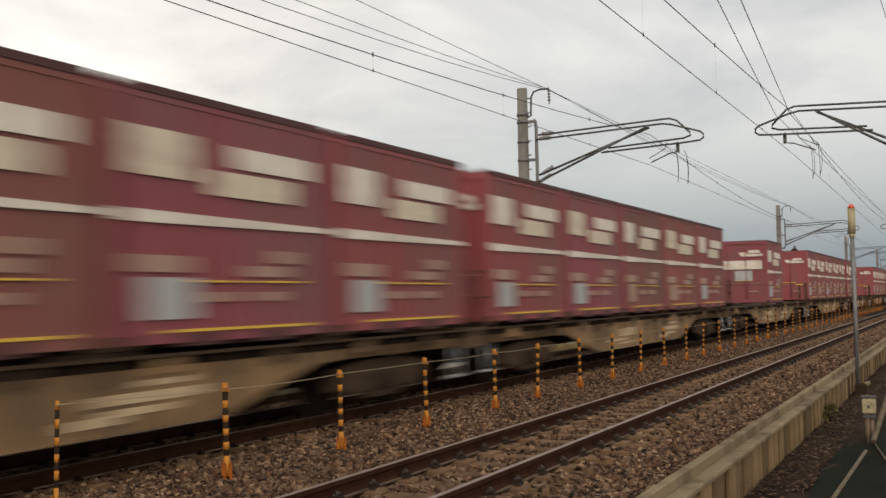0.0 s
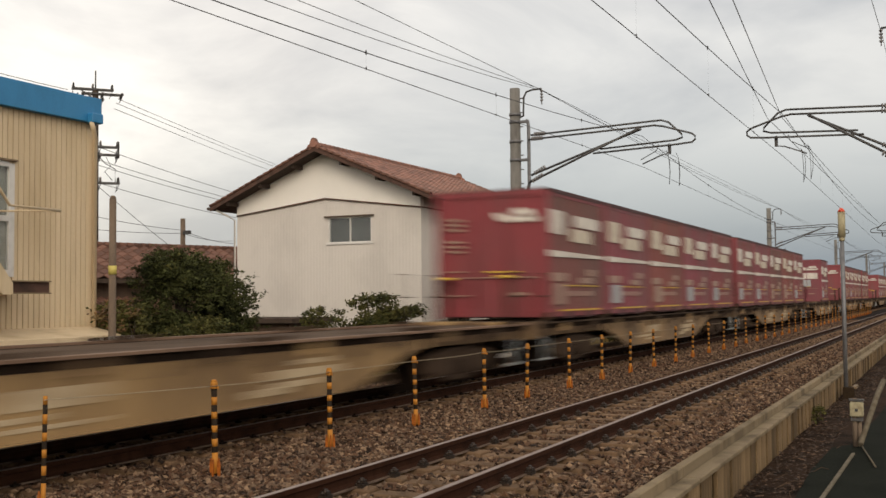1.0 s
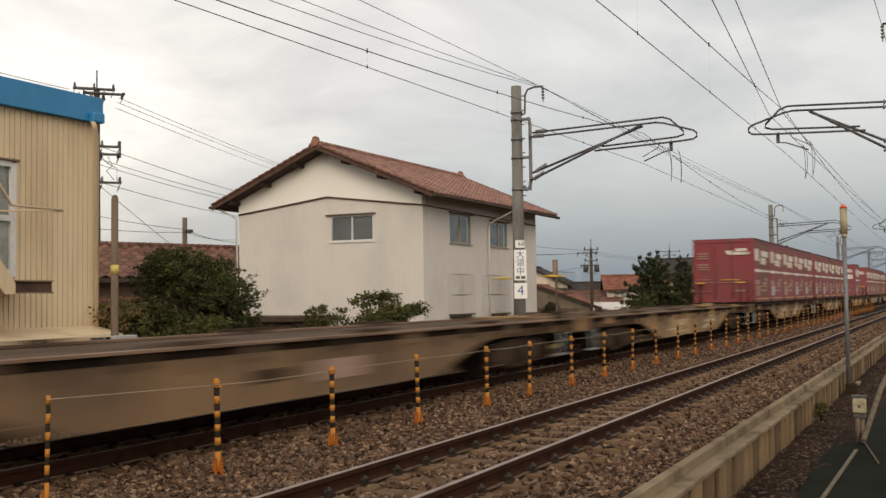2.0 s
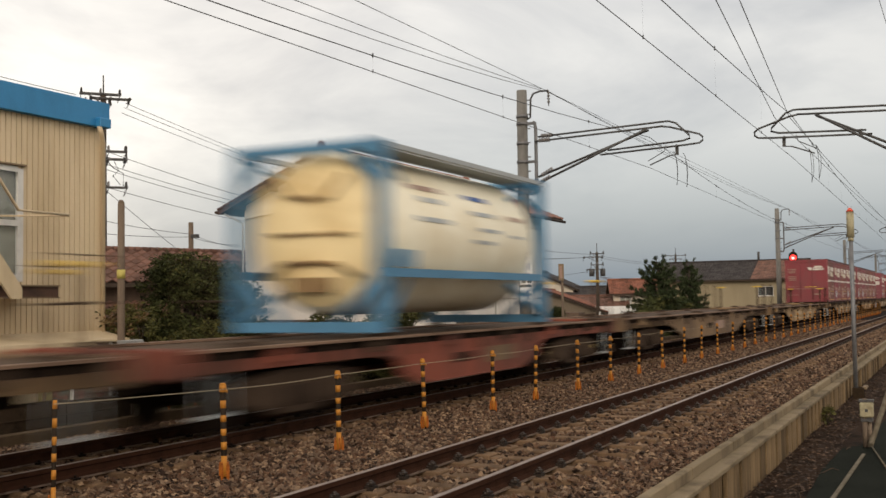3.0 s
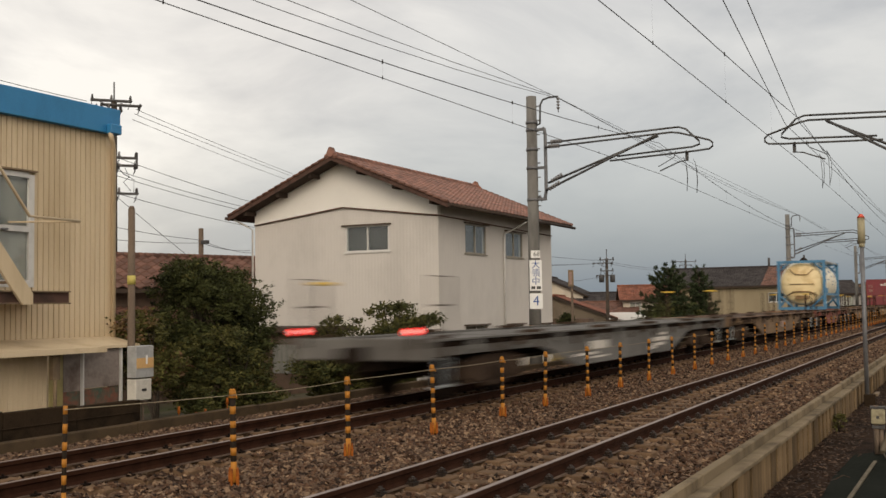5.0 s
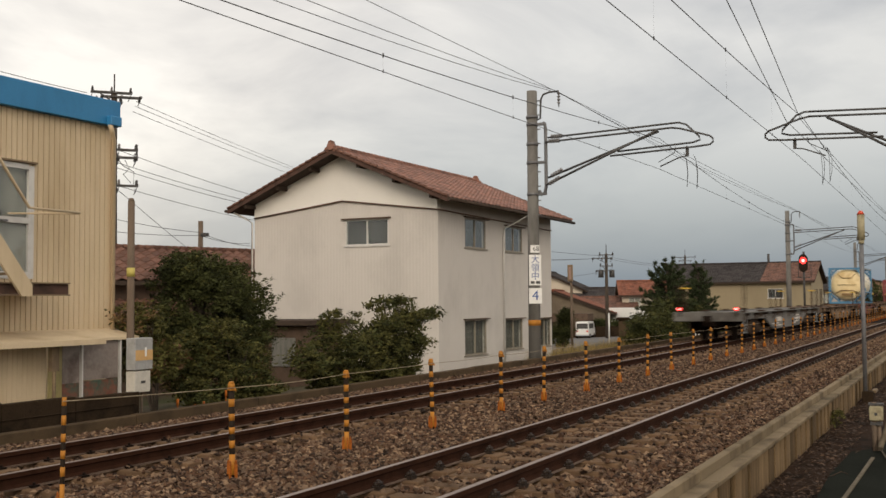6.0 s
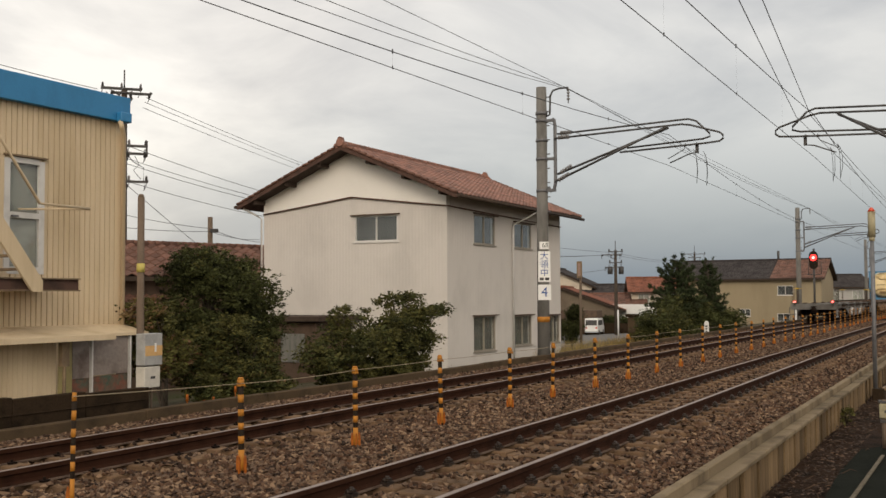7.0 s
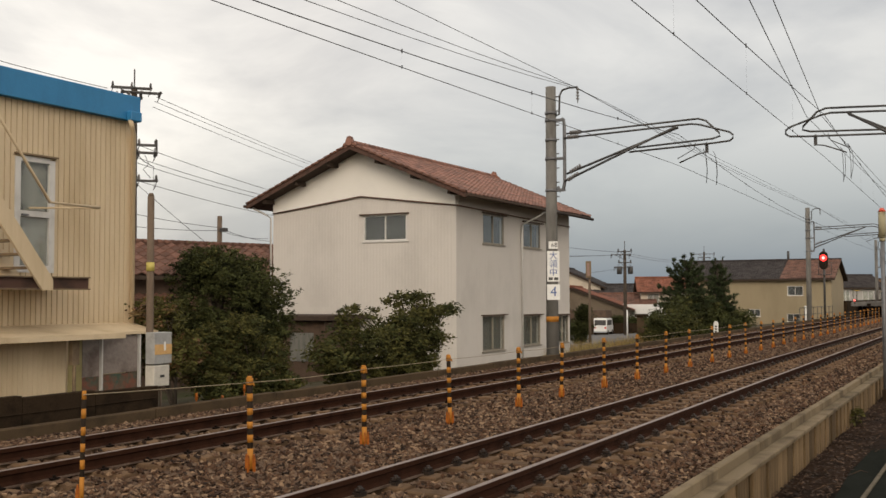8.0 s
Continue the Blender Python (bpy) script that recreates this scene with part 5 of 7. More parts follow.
for k, (x, z) in enumerate(((14.5, -0.2), (15.1, -0.36), (15.5, -0.34), (16.3, -0.2), (16.6, -0.36), (17.2, -0.38))):
    bm = bmesh.new()
    rod(bm, (0, 0, -0.8), (0, 0, z - 0.1), 0.012, 6)
    rod(bm, (0, 0, z - 0.1), (0, 0, z + 0.02), 0.028, 8, 0.02)
    solid("orange_stake", bm, M_ORANGE, "short orange reflector stake by the bushes", "stake", "orange stakes", m=pose(x, 12.6 + 0.12 * k, 0))

def needle_sprays(name, sprays, material, parent, seed, per=34, length=0.42):
    """Tufts of stiff needles along rising shoots (x, y, z, lean, reach)."""
    rn = np.random.default_rng(seed)
    n = len(sprays) * per
    c = np.repeat(np.array(sprays), per, axis=0)
    u = rn.random(n)
    shoot = np.stack([np.cos(c[:, 3]) * 0.6, np.sin(c[:, 3]) * 0.6, 0.55 + 0 * u], 1) * c[:, 4:5]
    pos = c[:, :3] + shoot * u[:, None]
    d = shoot / np.linalg.norm(shoot, axis=1)[:, None] * 0.7 + rn.normal(size=(n, 3)) * 0.55
    d /= np.linalg.norm(d, axis=1)[:, None]
    side = np.cross(d, rn.normal(size=(n, 3)))
    side /= np.linalg.norm(side, axis=1)[:, None]
    ln = length * rn.uniform(0.5, 1.0, n)[:, None]
    v = np.stack([pos - side * 0.022, pos + side * 0.022, pos + d * ln], 1).reshape(-1, 3)
    me = bpy.data.meshes.new(name)
    me.from_pydata(v, [], np.arange(3 * n).reshape(-1, 3))
    me.materials.append(material)
    o = new(name, me)
    o.parent = parent
    return o


rq = random.Random(17)


def pine_tree(x, y, top, reach, lowest, seed, label):
    """A pine of whorled boughs that droop, then turn up at the tips, set with tufts of needles."""
    rz = random.Random(seed)
    ob = thing("pine_tree", label, "pine tree", "pines beside the track")
    bm = bmesh.new()
    tube(bm, [(x + 0.2, y, -0.85), (x + 0.1, y + 0.03, 1.0), (x - 0.05, y - 0.02, 2.2), (x, y, top - 0.15)], 0.09, 8)
    part("trunk", bm, M_BARK, ob)
    sprays = []
    z = lowest
    while z < top - 0.12:
        u = (z - lowest) / (top - lowest)
        span = reach * (1 - u) ** 0.75 * rz.uniform(0.85, 1.15) + 0.16
        turn = rz.uniform(0, math.tau)
        n = 6 if u < 0.7 else 4
        for q in range(n):
            a = turn + q * math.tau / n + rz.uniform(-0.3, 0.3)
            w = span * rz.uniform(0.55, 1.12)
            rise = rz.uniform(-0.05, 0.28) + 0.35 * u
            pts = [(x, y, z), (x + w * 0.5 * math.cos(a), y + w * 0.5 * math.sin(a), z - 0.03 + rise * 0.3), (x + w * math.cos(a), y + w * math.sin(a), z + rise)]
            bm = bmesh.new()
            tube(bm, pts, 0.022, 5)
            part("bough", bm, M_BARK, ob)
            for k in range(max(4, int(w * 11))):
                v = rz.uniform(0.28, 1.0)
                px, py = x + w * v * math.cos(a) + rz.uniform(-0.17, 0.17) * w * v, y + w * v * math.sin(a) + rz.uniform(-0.17, 0.17) * w * v
                sprays.append((px, py, z + rise * v * v + rz.uniform(-0.05, 0.05), a + rz.uniform(-1.0, 1.0), rz.uniform(0.10, 0.26)))
        z += rz.uniform(0.17, 0.26)
    for k in range(12):
        sprays.append((x + rz.uniform(-0.05, 0.05), y + rz.uniform(-0.05, 0.05), top - rz.uniform(0.05, 0.4), rz.uniform(0, 6.28), rz.uniform(0.08, 0.2)))
    needle_sprays("crown", sprays, M_PINE, ob, seed + 1, 40, 0.21)
    return ob


pine_tree(54.8, 14.3, 3.35, 1.8, 0.75, 71, "dark green pine with layered upturned boughs beside the track")
pine_tree(58.6, 13.55, 3.2, 0.9, 0.7, 83, "slender dark green pine with short boughs beside the track")
hedge = thing("hedge", "dense rounded dark green bushes at the foot of the pine", "hedge")
cl = []
for k in range(90):
    u = rq.random()
    x = 46.8 + 19.0 * u
    hi = 0.15 + 1.45 * math.sin(math.pi * min(1, u * 1.25 + 0.05)) ** 0.8 if u < 0.62 else 1.45 - 2.6 * (u - 0.62)
    cl.append((x, 13.7 + rq.uniform(-0.4, 0.4), rq.uniform(-0.6, hi - 0.25), 0.55, 0.45, 0.36))
leaf_cloud("foliage", cl, 30000, 0.075, M_LEAF, hedge, 28)
leaf_cloud("light_foliage", cl[::2], 6000, 0.075, M_LEAF2, hedge, 48)
limbs(hedge, (55.0, 13.7, -0.75), cl[::5], 0.03, 10)

weed = thing("weed", "small yellow-green weed at the foot of the wall", "weed")
cl = spread(61, 7, (19.0, 2.1, -0.52), (0.28, 0.05, 0.12), 0.09)
leaf_cloud("foliage", cl, 260, 0.03, M_LEAF2, weed, 62)
limbs(weed, (19.0, 2.1, -0.68), cl, 0.006, 63)


hedge = thing("hedge", "clipped dark green hedge along the lane", "hedge")
cl = [(83.5, 24.2 + 0.3 * k, -1.0 + 0.1 * (k % 3), 0.3, 0.3, 0.42) for k in range(10)]
leaf_cloud("foliage", cl, 5000, 0.07, M_LEAF, hedge, 91)
limbs(hedge, (83.5, 25.6, -1.7), cl[::2], 0.03, 92)
shrub = thing("shrub", "tall dark evergreen shrub beside the house corner", "shrub")
cl = spread(93, 18, (49.0, 18.15, 0.2), (0.45, 0.45, 1.15), 0.26)
leaf_cloud("foliage", cl, 6000, 0.055, M_LEAF, shrub, 94)
limbs(shrub, (49.0, 18.15, -1.05), cl[::2], 0.03, 95)


# ---- things behind the line ----
def small_house(name, label, x, y, w, d, eave, top, roof, wallm, turn=0.0, base=-0.9, windows=(), back=None, wave=0.035):
    """A gabled house; its ridge runs along its own x. w along x, d along y."""
    ob = thing(name, label, "house", "houses behind the line", pose(x, y, 0, 0, 0, turn))
    wall_with_holes("wall", ob, "y", -w / 2, w / 2, base, eave, -d / 2, 0.2, windows, wallm)
    boxpart("wall", (-w / 2, d / 2 - 0.2, base, w / 2, d / 2, eave), wallm, ob)
    for xa in (-w / 2, w / 2 - 0.2):
        bm = bmesh.new()
        plate(bm, [(-d / 2 + 0.2, base), (d / 2 - 0.2, base), (d / 2 - 0.2, eave), (0, top - 0.15), (-d / 2 + 0.2, eave)], "x", xa, xa + 0.2)
        part("gable_wall", bm, wallm, ob)
    for s in (-1, 1):
        tile_roof(ob, -w / 2 - 0.4, w / 2 + 0.4, s * (d / 2 + 0.5), eave - 0.12, 0, top, roof, step=0.35, cols=0.4, wave=wave)
        bm = bmesh.new()
        plate(bm, [(s * (d / 2 + 0.5), eave - 0.26), (s * (d / 2 + 0.5), eave - 0.13), (0, top - 0.02), (0, top - 0.16)], "x", -w / 2 - 0.38, w / 2 + 0.38)
        part("roof_deck", bm, M_SOFFIT, ob)
    ridge(ob, (-w / 2 - 0.4, 0, top + 0.08), (w / 2 + 0.4, 0, top + 0.08), roof, 0.1, caps=False)
    for h in windows:
        window(ob, "y", *h, -d / 2 + 0.06, back=back or M_CURTAINL, hood=False)
    return ob


# beige building by the second mast, its long front across the line
beige = small_house("beige_building", "long beige rendered building with grey and red tiled roof", 108.6, 22.0 - 1.6, 13.8, 9.0, 3.25, 5.05, M_TILEG, M_BEIGE, -90, -1.8,
                    [(2.9, 4.35, 1.55, 2.46), (-0.7, 0.35, -0.46, 0.24), (2.85, 4.0, -0.95, -0.2)], M_CURTAIN)
boxpart("door", (4.45, -4.54, -1.1, 4.85, -4.5, 0.58), M_VAN, beige, "white door panel")
tile_roof(beige, 2.3, 7.32, -5.02, 3.16, -0.02, 5.09, M_TILEB, step=0.35, cols=0.4)
bm = bmesh.new()
rod(bm, (2.3, 0, 4.9), (2.3, 0, 6.0), 0.12, 8)
part("flue", bm, M_IRON, beige, "dark flue pipe")
small_house("house", "small white house with a dark hipped roof far down the line", 152, 17.6, 6.4, 5.6, 2.7, 4.3, M_TILEG, M_PALEWALL, -55, -1.9, [(-2.4, -1.2, 0.5, 2.2), (0.6, 2.2, 0.5, 2.2)])
small_house("house", "distant apartment block with orange walls and a flat top", 235, 18.5, 12, 8, 4.6, 5.4, M_TILEO, mat("salmon_wall", (0.26, 0.15, 0.10), 0.9, scale=0.4, var=0.15, bump=0.05), 0, -1.9)
small_house("house", "ivory house with a bright orange tiled roof and wide eaves", 86.5, 32.3, 8.0, 9.4, 0.5, 2.3, M_TILEO, M_SHADEWALL, 14, -1.8)
bm = bmesh.new()
box(bm, 79.2, 28.55, -1.7, 79.4, 33.0, -0.25)
solid("fence", bm, M_DARKWALL, "dark brown board fence along the lane", "fence", bevel=0.01)
# dark porch block added as the eave shade; not an actual carport
bm = bmesh.new()
box(bm, 80.2, 27.5, -1.7, 81.6, 33.0, 0.42)
solid("carport", bm, M_TRIM, "dark porch block standing for the shade under the wide eaves", "carport", bevel=0.03)
small_house("house", "grey-roofed two-storey house behind the orange-roofed house", 108.5, 41.6, 8.0, 8.6, 2.6, 4.6, M_TILEG, M_MUDPLASTER, 10, -1.9)
small_house("house", "beige house with an orange-brown roof and white windows", 101.5, 28.6, 5.2, 7, 2.05, 3.3, M_TILEO, M_MUDPLASTER, -70, -1.9, [(-2.0, -0.9, 0.95, 1.75), (0.5, 2.1, 0.9, 1.75)])
small_house("house", "low house with a dark grey tiled roof", 108, 35.3, 8.0, 7, 1.75, 2.75, M_TILEG, M_BEIGE, -70, -1.9)
small_house("house", "low outbuilding with a faded red-brown roof", 98.5, 31.6, 4.6, 6, 0.75, 1.75, M_TILEB, M_TRIM, -70, -1.9)
back = small_house("house", "brown wooden house with two red-brown tiled roofs behind the tree", 27.55, 26.1, 11.0, 5.2, 2.35, 3.40, M_TILEB, M_TRIM, -18, -1.6, [(-4.6, -3.9, 1.25, 1.75)], None, 0.09)
tile_roof(back, -5.4, 0.0, -4.3, 1.0, -2.62, 1.62, M_TILEB, step=0.3, cols=0.3, wave=0.07)
bm = bmesh.new()
plate(bm, [(-4.3, 0.9), (-4.3, 0.99), (-2.62, 1.61), (-2.62, 1.5)], "x", -5.4, 0.0)
part("lower_roof_deck", bm, M_SOFFIT, back)
boxpart("lower_wall", (-5.3, -4.1, -1.6, -0.1, -4.0, 0.92), M_TRIM, back)
# low roof behind the tree
low = thing("lean_to", "brown tiled lean-to beside the house", "lean-to")
boxpart("wall", (27.2, 18.5, -1.5, 29.2, 20.6, 0.75), M_TRIM, low)
boxpart("roof", (26.9, 18.2, 0.78, 29.3, 20.9, 0.95), M_SOFFIT, low, "dark brown flat roof edge", bevel=0.02)
boxpart("window_panel", (27.17, 18.9, -0.5, 27.19, 19.8, 0.4), M_NETCURTAIN, low)

bm = bmesh.new()
box(bm, 85.2, 23.8, -1.8, 85.5, 28.2, 0.85)
solid("white_boundary_wall", bm, M_VAN, "plain white boundary wall of a yard", "wall", kind="structure", bevel=0.02)
bm = bmesh.new()
lane = [(17.2, -0.92), (20, -1.22), (28, -1.52), (33, -1.54)]
for x0, x1 in ((42, 84),):
    low_side = [bm.verts.new((x0 + 0.4 * (y - 17), y, z)) for y, z in lane]
    high_side = [bm.verts.new((x1, y, z)) for y, z in lane]
    for k in range(3):
        bm.faces.new((low_side[k], high_side[k], high_side[k + 1], low_side[k + 1]))
solid("road", bm, M_ROAD, "grey asphalt lane beside the houses", "road", kind="structure")
bm = bmesh.new()
box(bm, 81.0, 23.6, -1.6, 81.15, 29.2, -0.62)
solid("fence", bm, M_DARKWALL, "dark brown board fence along the lane", "fence", bevel=0.01)
hg = thing("hedge", "clipped dark green garden hedge behind the fence", "hedge")
cl = [(81.9 + rq.uniform(-0.3, 0.5), 24.4 + 0.2 * k, -0.6 + rq.uniform(-0.2, 0.2), 0.5, 0.5, 0.36) for k in range(24)]
leaf_cloud("foliage", cl, 6000, 0.09, M_LEAF, hg, 29)
hg = thing("garden_tree", "dark garden tree beside the white house", "tree")
cl = spread(41, 14, (47, 20.3, 0.5), (0.9, 1.1, 1.2), 0.5)
bm = bmesh.new()
rod(bm, (47, 20.3, -0.9), (47, 20.3, 0.6), 0.1, 8, 0.05)
part("trunk", bm, M_BARK, hg)
leaf_cloud("crown", cl, 6000, 0.07, M_LEAF, hg, 30)

van = thing("van", "small white delivery van parked on the lane", "van", m=pose(79.8, 27.55, -1.52, 0, 0, 6) @ Matrix.Scale(0.74, 4))
bm = bmesh.new()
plate(bm, [(-1.6, 0.3), (1.6, 0.3), (1.6, 0.85), (1.35, 1.0), (0.95, 1.65), (0.8, 1.78), (-1.55, 1.78), (-1.6, 1.6)], "y", -0.7, 0.7)
part("body", bm, M_VAN, van, bevel=0.04)
for s in (-1, 1):
    boxpart("side_window", (-1.4, s * 0.705 - 0.005, 1.05, 0.7, s * 0.705 + 0.005, 1.58), M_IRON, van)
    boxpart("headlight", (-1.63, s * 0.55 - 0.1, 0.7, -1.6, s * 0.55 + 0.1, 0.85), M_CAPRED, van, "red tail light")
boxpart("rear_window", (-1.625, -0.6, 1.05, -1.595, 0.6, 1.6), M_IRON, van)
boxpart("bumper", (-1.68, -0.7, 0.28, -1.6, 0.7, 0.42), M_CGREY, van)
for x in (-1.05, 1.05):
    for s in (-1, 1):
        wh = new("wheel")
        wh.parent = van
        bm = bmesh.new()
        rod(bm, (x, s * 0.6, 0.27), (x, s * 0.73, 0.27), 0.27, 14)
        part("tyre", bm, M_BLACK, wh)
        bm = bmesh.new()
        rod(bm, (x, s * 0.72, 0.27), (x, s * 0.74, 0.27), 0.15, 12)
        part("rim", bm, M_GALV, wh)


def utility_pole(x, y, base, top, arms, r=0.15, turn=0, label="tall concrete utility pole with crossarms and insulators", spike=0.7):
    """arms: (below the top, width, offset)."""
    ob = thing("utility_pole", label, "utility pole", "utility poles", pose(x, y, base, 0, 0, turn))
    h = top - base
    bm = bmesh.new()
    rod(bm, (0, 0, 0), (0, 0, h), r, 10, r * 0.65)
    part("shaft", bm, M_BARK, ob)
    if spike:
        bm = bmesh.new()
        rod(bm, (0, 0, h), (0, 0, h + spike), 0.03, 6)
        part("spike", bm, M_IRON, ob)
    for q, (z, w, o) in enumerate(arms):
        bm = bmesh.new()
        for s in (-1, 1):
            box(bm, s * 0.12 - 0.022, o - w / 2, h - z - 0.028, s * 0.12 + 0.022, o + w / 2, h - z + 0.028)
        part("crossarm", bm, M_IRON, ob)
        for k in range(3):
            yy = o - w / 2 + 0.06 + (w - 0.12) * k / 2
            for s in (-1, 1):
                bm = bmesh.new()
                if q % 2:
                    for e in range(3):
                        rod(bm, (s * (0.2 + e * 0.1), yy, h - z - 0.02 * e), (s * (0.26 + e * 0.1), yy, h - z - 0.02 * e), 0.055, 8, 0.03)
                else:
                    rod(bm, (s * 0.12, yy, h - z + 0.04), (s * 0.12, yy, h - z + 0.12), 0.05, 8, 0.03)
                    rod(bm, (s * 0.12, yy, h - z + 0.12), (s * 0.12, yy, h - z + 0.2), 0.04, 8, 0.025)
                part("insulator", bm, M_IRON if k != 1 else M_INSUL, ob)
            bm = bmesh.new()
            tube(bm, [(-0.4, yy, h - z - 0.04), (-0.25, yy + 0.05, h - z - 0.24), (0.0, yy + 0.09, h - z - 0.3), (0.25, yy + 0.05, h - z - 0.24), (0.4, yy, h - z - 0.04)], 0.012, 5)
            part("jumper", bm, M_WIRE, ob)
        bm = bmesh.new()
        rod(bm, (0.1, o + w * 0.3, h - z), (0.05, 0, h - z - 0.38), 0.018, 5)
        part("brace", bm, M_IRON, ob)
    return ob


up = utility_pole(77.0, 24.85, -1.5, 5.05, [(0.1, 1.1, 0.0), (0.35, 1.5, 0.3), (0.95, 1.0, 0.0), (1.3, 1.2, 0.2)], 0.16, 25)
for s in (-1, 1):
    bm = bmesh.new()
    rod(bm, (0, s * 0.42, 4.72), (0, s * 0.42, 5.3), 0.2, 10)
    part("transformer", bm, M_IRON, up)
utility_pole(120, 29.3, -0.9, 6.55, [(0.2, 2.4, 0.0), (0.6, 1.4, 0.0)], 0.16, 20)
big = utility_pole(29.4, 28.7, -0.9, 9.5, [(0.02, 1.5, 0.1), (0.18, 1.5, -0.25), (0.4, 1.0, 0.2)], 0.17, 48)
sm = utility_pole(27.0, 26.4, -0.9, 7.0, [(0.15, 1.25, -0.2), (0.42, 1.25, -0.2), (1.4, 1.3, -0.2)], 0.1, 48, "slim grey utility pole with stacked crossarms", 0)
bm = bmesh.new()
for y in (-0.8, 0.42):
    box(bm, -0.03, y - 0.03, 7.38, 0.03, y + 0.03, 7.95)
part("arm_upright", bm, M_IRON, sm)
bm = bmesh.new()
tube(bm, [(0, -0.4, 7.4), (0.05, -0.55, 7.1), (0, -0.35, 6.9), (0, -0.6, 6.6)], 0.015, 5)
tube(bm, [(0.1, -0.2, 7.4), (0.05, -0.35, 7.2), (0, -0.7, 7.0), (0, -0.7, 6.55)], 0.015, 5)
part("jumper", bm, M_WIRE, sm)
st = thing("wooden_pole", "short brown wooden pole behind the tree", "pole", m=pose(34, 28.37, -0.9))
bm = bmesh.new()
rod(bm, (0, 0, 0), (0, 0, 5.8), 0.12, 8, 0.1)
part("shaft", bm, M_POLE, st)
boxpart("wire_clamp", (-0.1, -0.35, 5.15, 0.1, -0.08, 5.3), M_IRON, st)
def beyond(a, b, u):
    a, b = Vector(a), Vector(b)
    return a + (b - a) * u


SERVICE = [((29.40, 27.77, 8.68), (60.00, 42.63, 10.63), 0, 1), ((29.40, 27.68, 8.88), (60.00, 42.15, 10.83), 0, 1), ((29.40, 27.60, 9.04), (60.00, 41.96, 10.94), 0, 1),
           ((28, 26.38, 6.78), (36, 27.4, 6.24), -0.12, 1.6), ((28, 26.75, 6.46), (36, 27.82, 6.05), -0.12, 1.6), ((28, 26.74, 6.27), (36, 28.03, 5.93), -0.12, 1.6),
           ((27.3, 26.3, 5.58), (36, 28.67, 5.45), 0, 1.8), ((27.1, 26.4, 5.55), (34.5, 28.2, 3.0), 0, 1.0), ((27.0, 26.4, 4.45), (34, 28.37, 4.42), 0, 1),
           ((27.0, 26.4, 4.0), (34, 28.37, 4.30), 0, 1), ((34, 28.37, 4.42), (40.2, 30.85, 4.3), 0, 1.2), ((34, 28.37, 4.30), (40.2, 31.0, 4.4), 0, 1.2)]
for a, b, u, w in SERVICE:
    wire([sagging(beyond(a, b, u), beyond(a, b, w), 0.12 if w > 1 else 0.05)], 0.011, "thin overhead service wire over the roofs", "service_wire")
wire([sagging((28.6, 29.3, 9.4), (4, 23, 9.2), 0.4)], 0.012, "thin overhead service wire over the roofs", "service_wire")
for a, b in (((77, 25.2, 4.95), (120, 29.8, 5.6)), ((77, 24.9, 4.7), (120, 29.3, 5.4)), ((77, 25.3, 4.9), (40, 26.5, 5.6)), ((77, 25.5, 4.7), (40, 24.8, 4.0)), ((77, 25.5, 4.7), (40, 25.8, 3.9)), ((77, 24.9, 3.7), (40, 23.8, 2.2))):
    wire([sagging(a, b, 0.3)], 0.012, "thin overhead service wire over the roofs", "service_wire")

sp = thing("sign_pole", "rusty pole with a narrow brown sign board", "sign pole", m=pose(47.4, 17.05, -1.0))
bm = bmesh.new()
rod(bm, (0, 0, 0), (0, 0, 3.9), 0.075, 8, 0.06)
part("shaft", bm, M_POLE, sp)
boxpart("board", (-0.16, -0.13, 3.4, -0.1, 0.13, 4.2), M_RUSTBEAM, sp, "narrow brown sign board", bevel=0.01)
boxpart("board_panel", (-0.165, -0.07, 3.5, -0.161, 0.07, 4.1), M_CTAN, sp)
mk = solid("marker_stone", bmesh.new(), M_SIGNW, "white rounded kilometre marker beside the far track", "marker", m=pose(49.4, 11.55, -0.8))
bm = bmesh.new()
plate(bm, [(-0.1, 0), (0.1, 0), (0.1, 1.05), (0.05, 1.14), (-0.05, 1.14), (-0.1, 1.05)], "x", -0.05, 0.05)
bm.to_mesh(mk.data)
bm.free()
for z in (0.62, 0.74, 0.86):
    boxpart("text_bar", (-0.056, -0.05, z, -0.051, 0.05, z + 0.07), M_IRON, mk)
bm = bmesh.new()
rod(bm, (0, 0, 0), (0, 0, 1.75), 0.04, 8)
solid("white_post", bm, M_SIGNW, "thin white post at the edge of the lane", "post", m=pose(53.3, 17.1, -0.95))
gp = thing("gate_pillar", "grey stone gate pillar with a cap", "gate pillar", m=pose(52.9, 16.2, -0.85))
boxpart("shaft", (-0.2, -0.2, 0, 0.2, 0.2, 1.3), M_KERB, gp, bevel=0.02)
boxpart("cap", (-0.3, -0.3, 1.3, 0.3, 0.3, 1.45), M_DARKWALL, gp, bevel=0.03)

# signal
sg = thing("railway_signal", "black railway signal head showing red on a steel post", "railway signal", m=pose(90.0, 12.2, -0.75))
bm = bmesh.new()
rod(bm, (0, 0, 0), (0, 0, 6.1), 0.09, 10)
part("shaft", bm, M_IRON, sg)
bm = bmesh.new()
plate(bm, [(0.42 * math.cos(a) * 0.85, 5.15 + 0.62 * (1 if math.sin(a) >= 0 else -1) * 0.55 + 0.40 * math.sin(a)) for a in [k * math.tau / 20 for k in range(20)]], "x", -0.28, -0.22)
part("backboard", bm, M_BLACK, sg, "oval black backboard")
bm = bmesh.new()
rod(bm, (-0.28, 0, 5.35), (-0.30, 0, 5.35), 0.27, 16)
part("lit_lens", bm, M_RED, sg, "glowing red lens")
bm = bmesh.new()
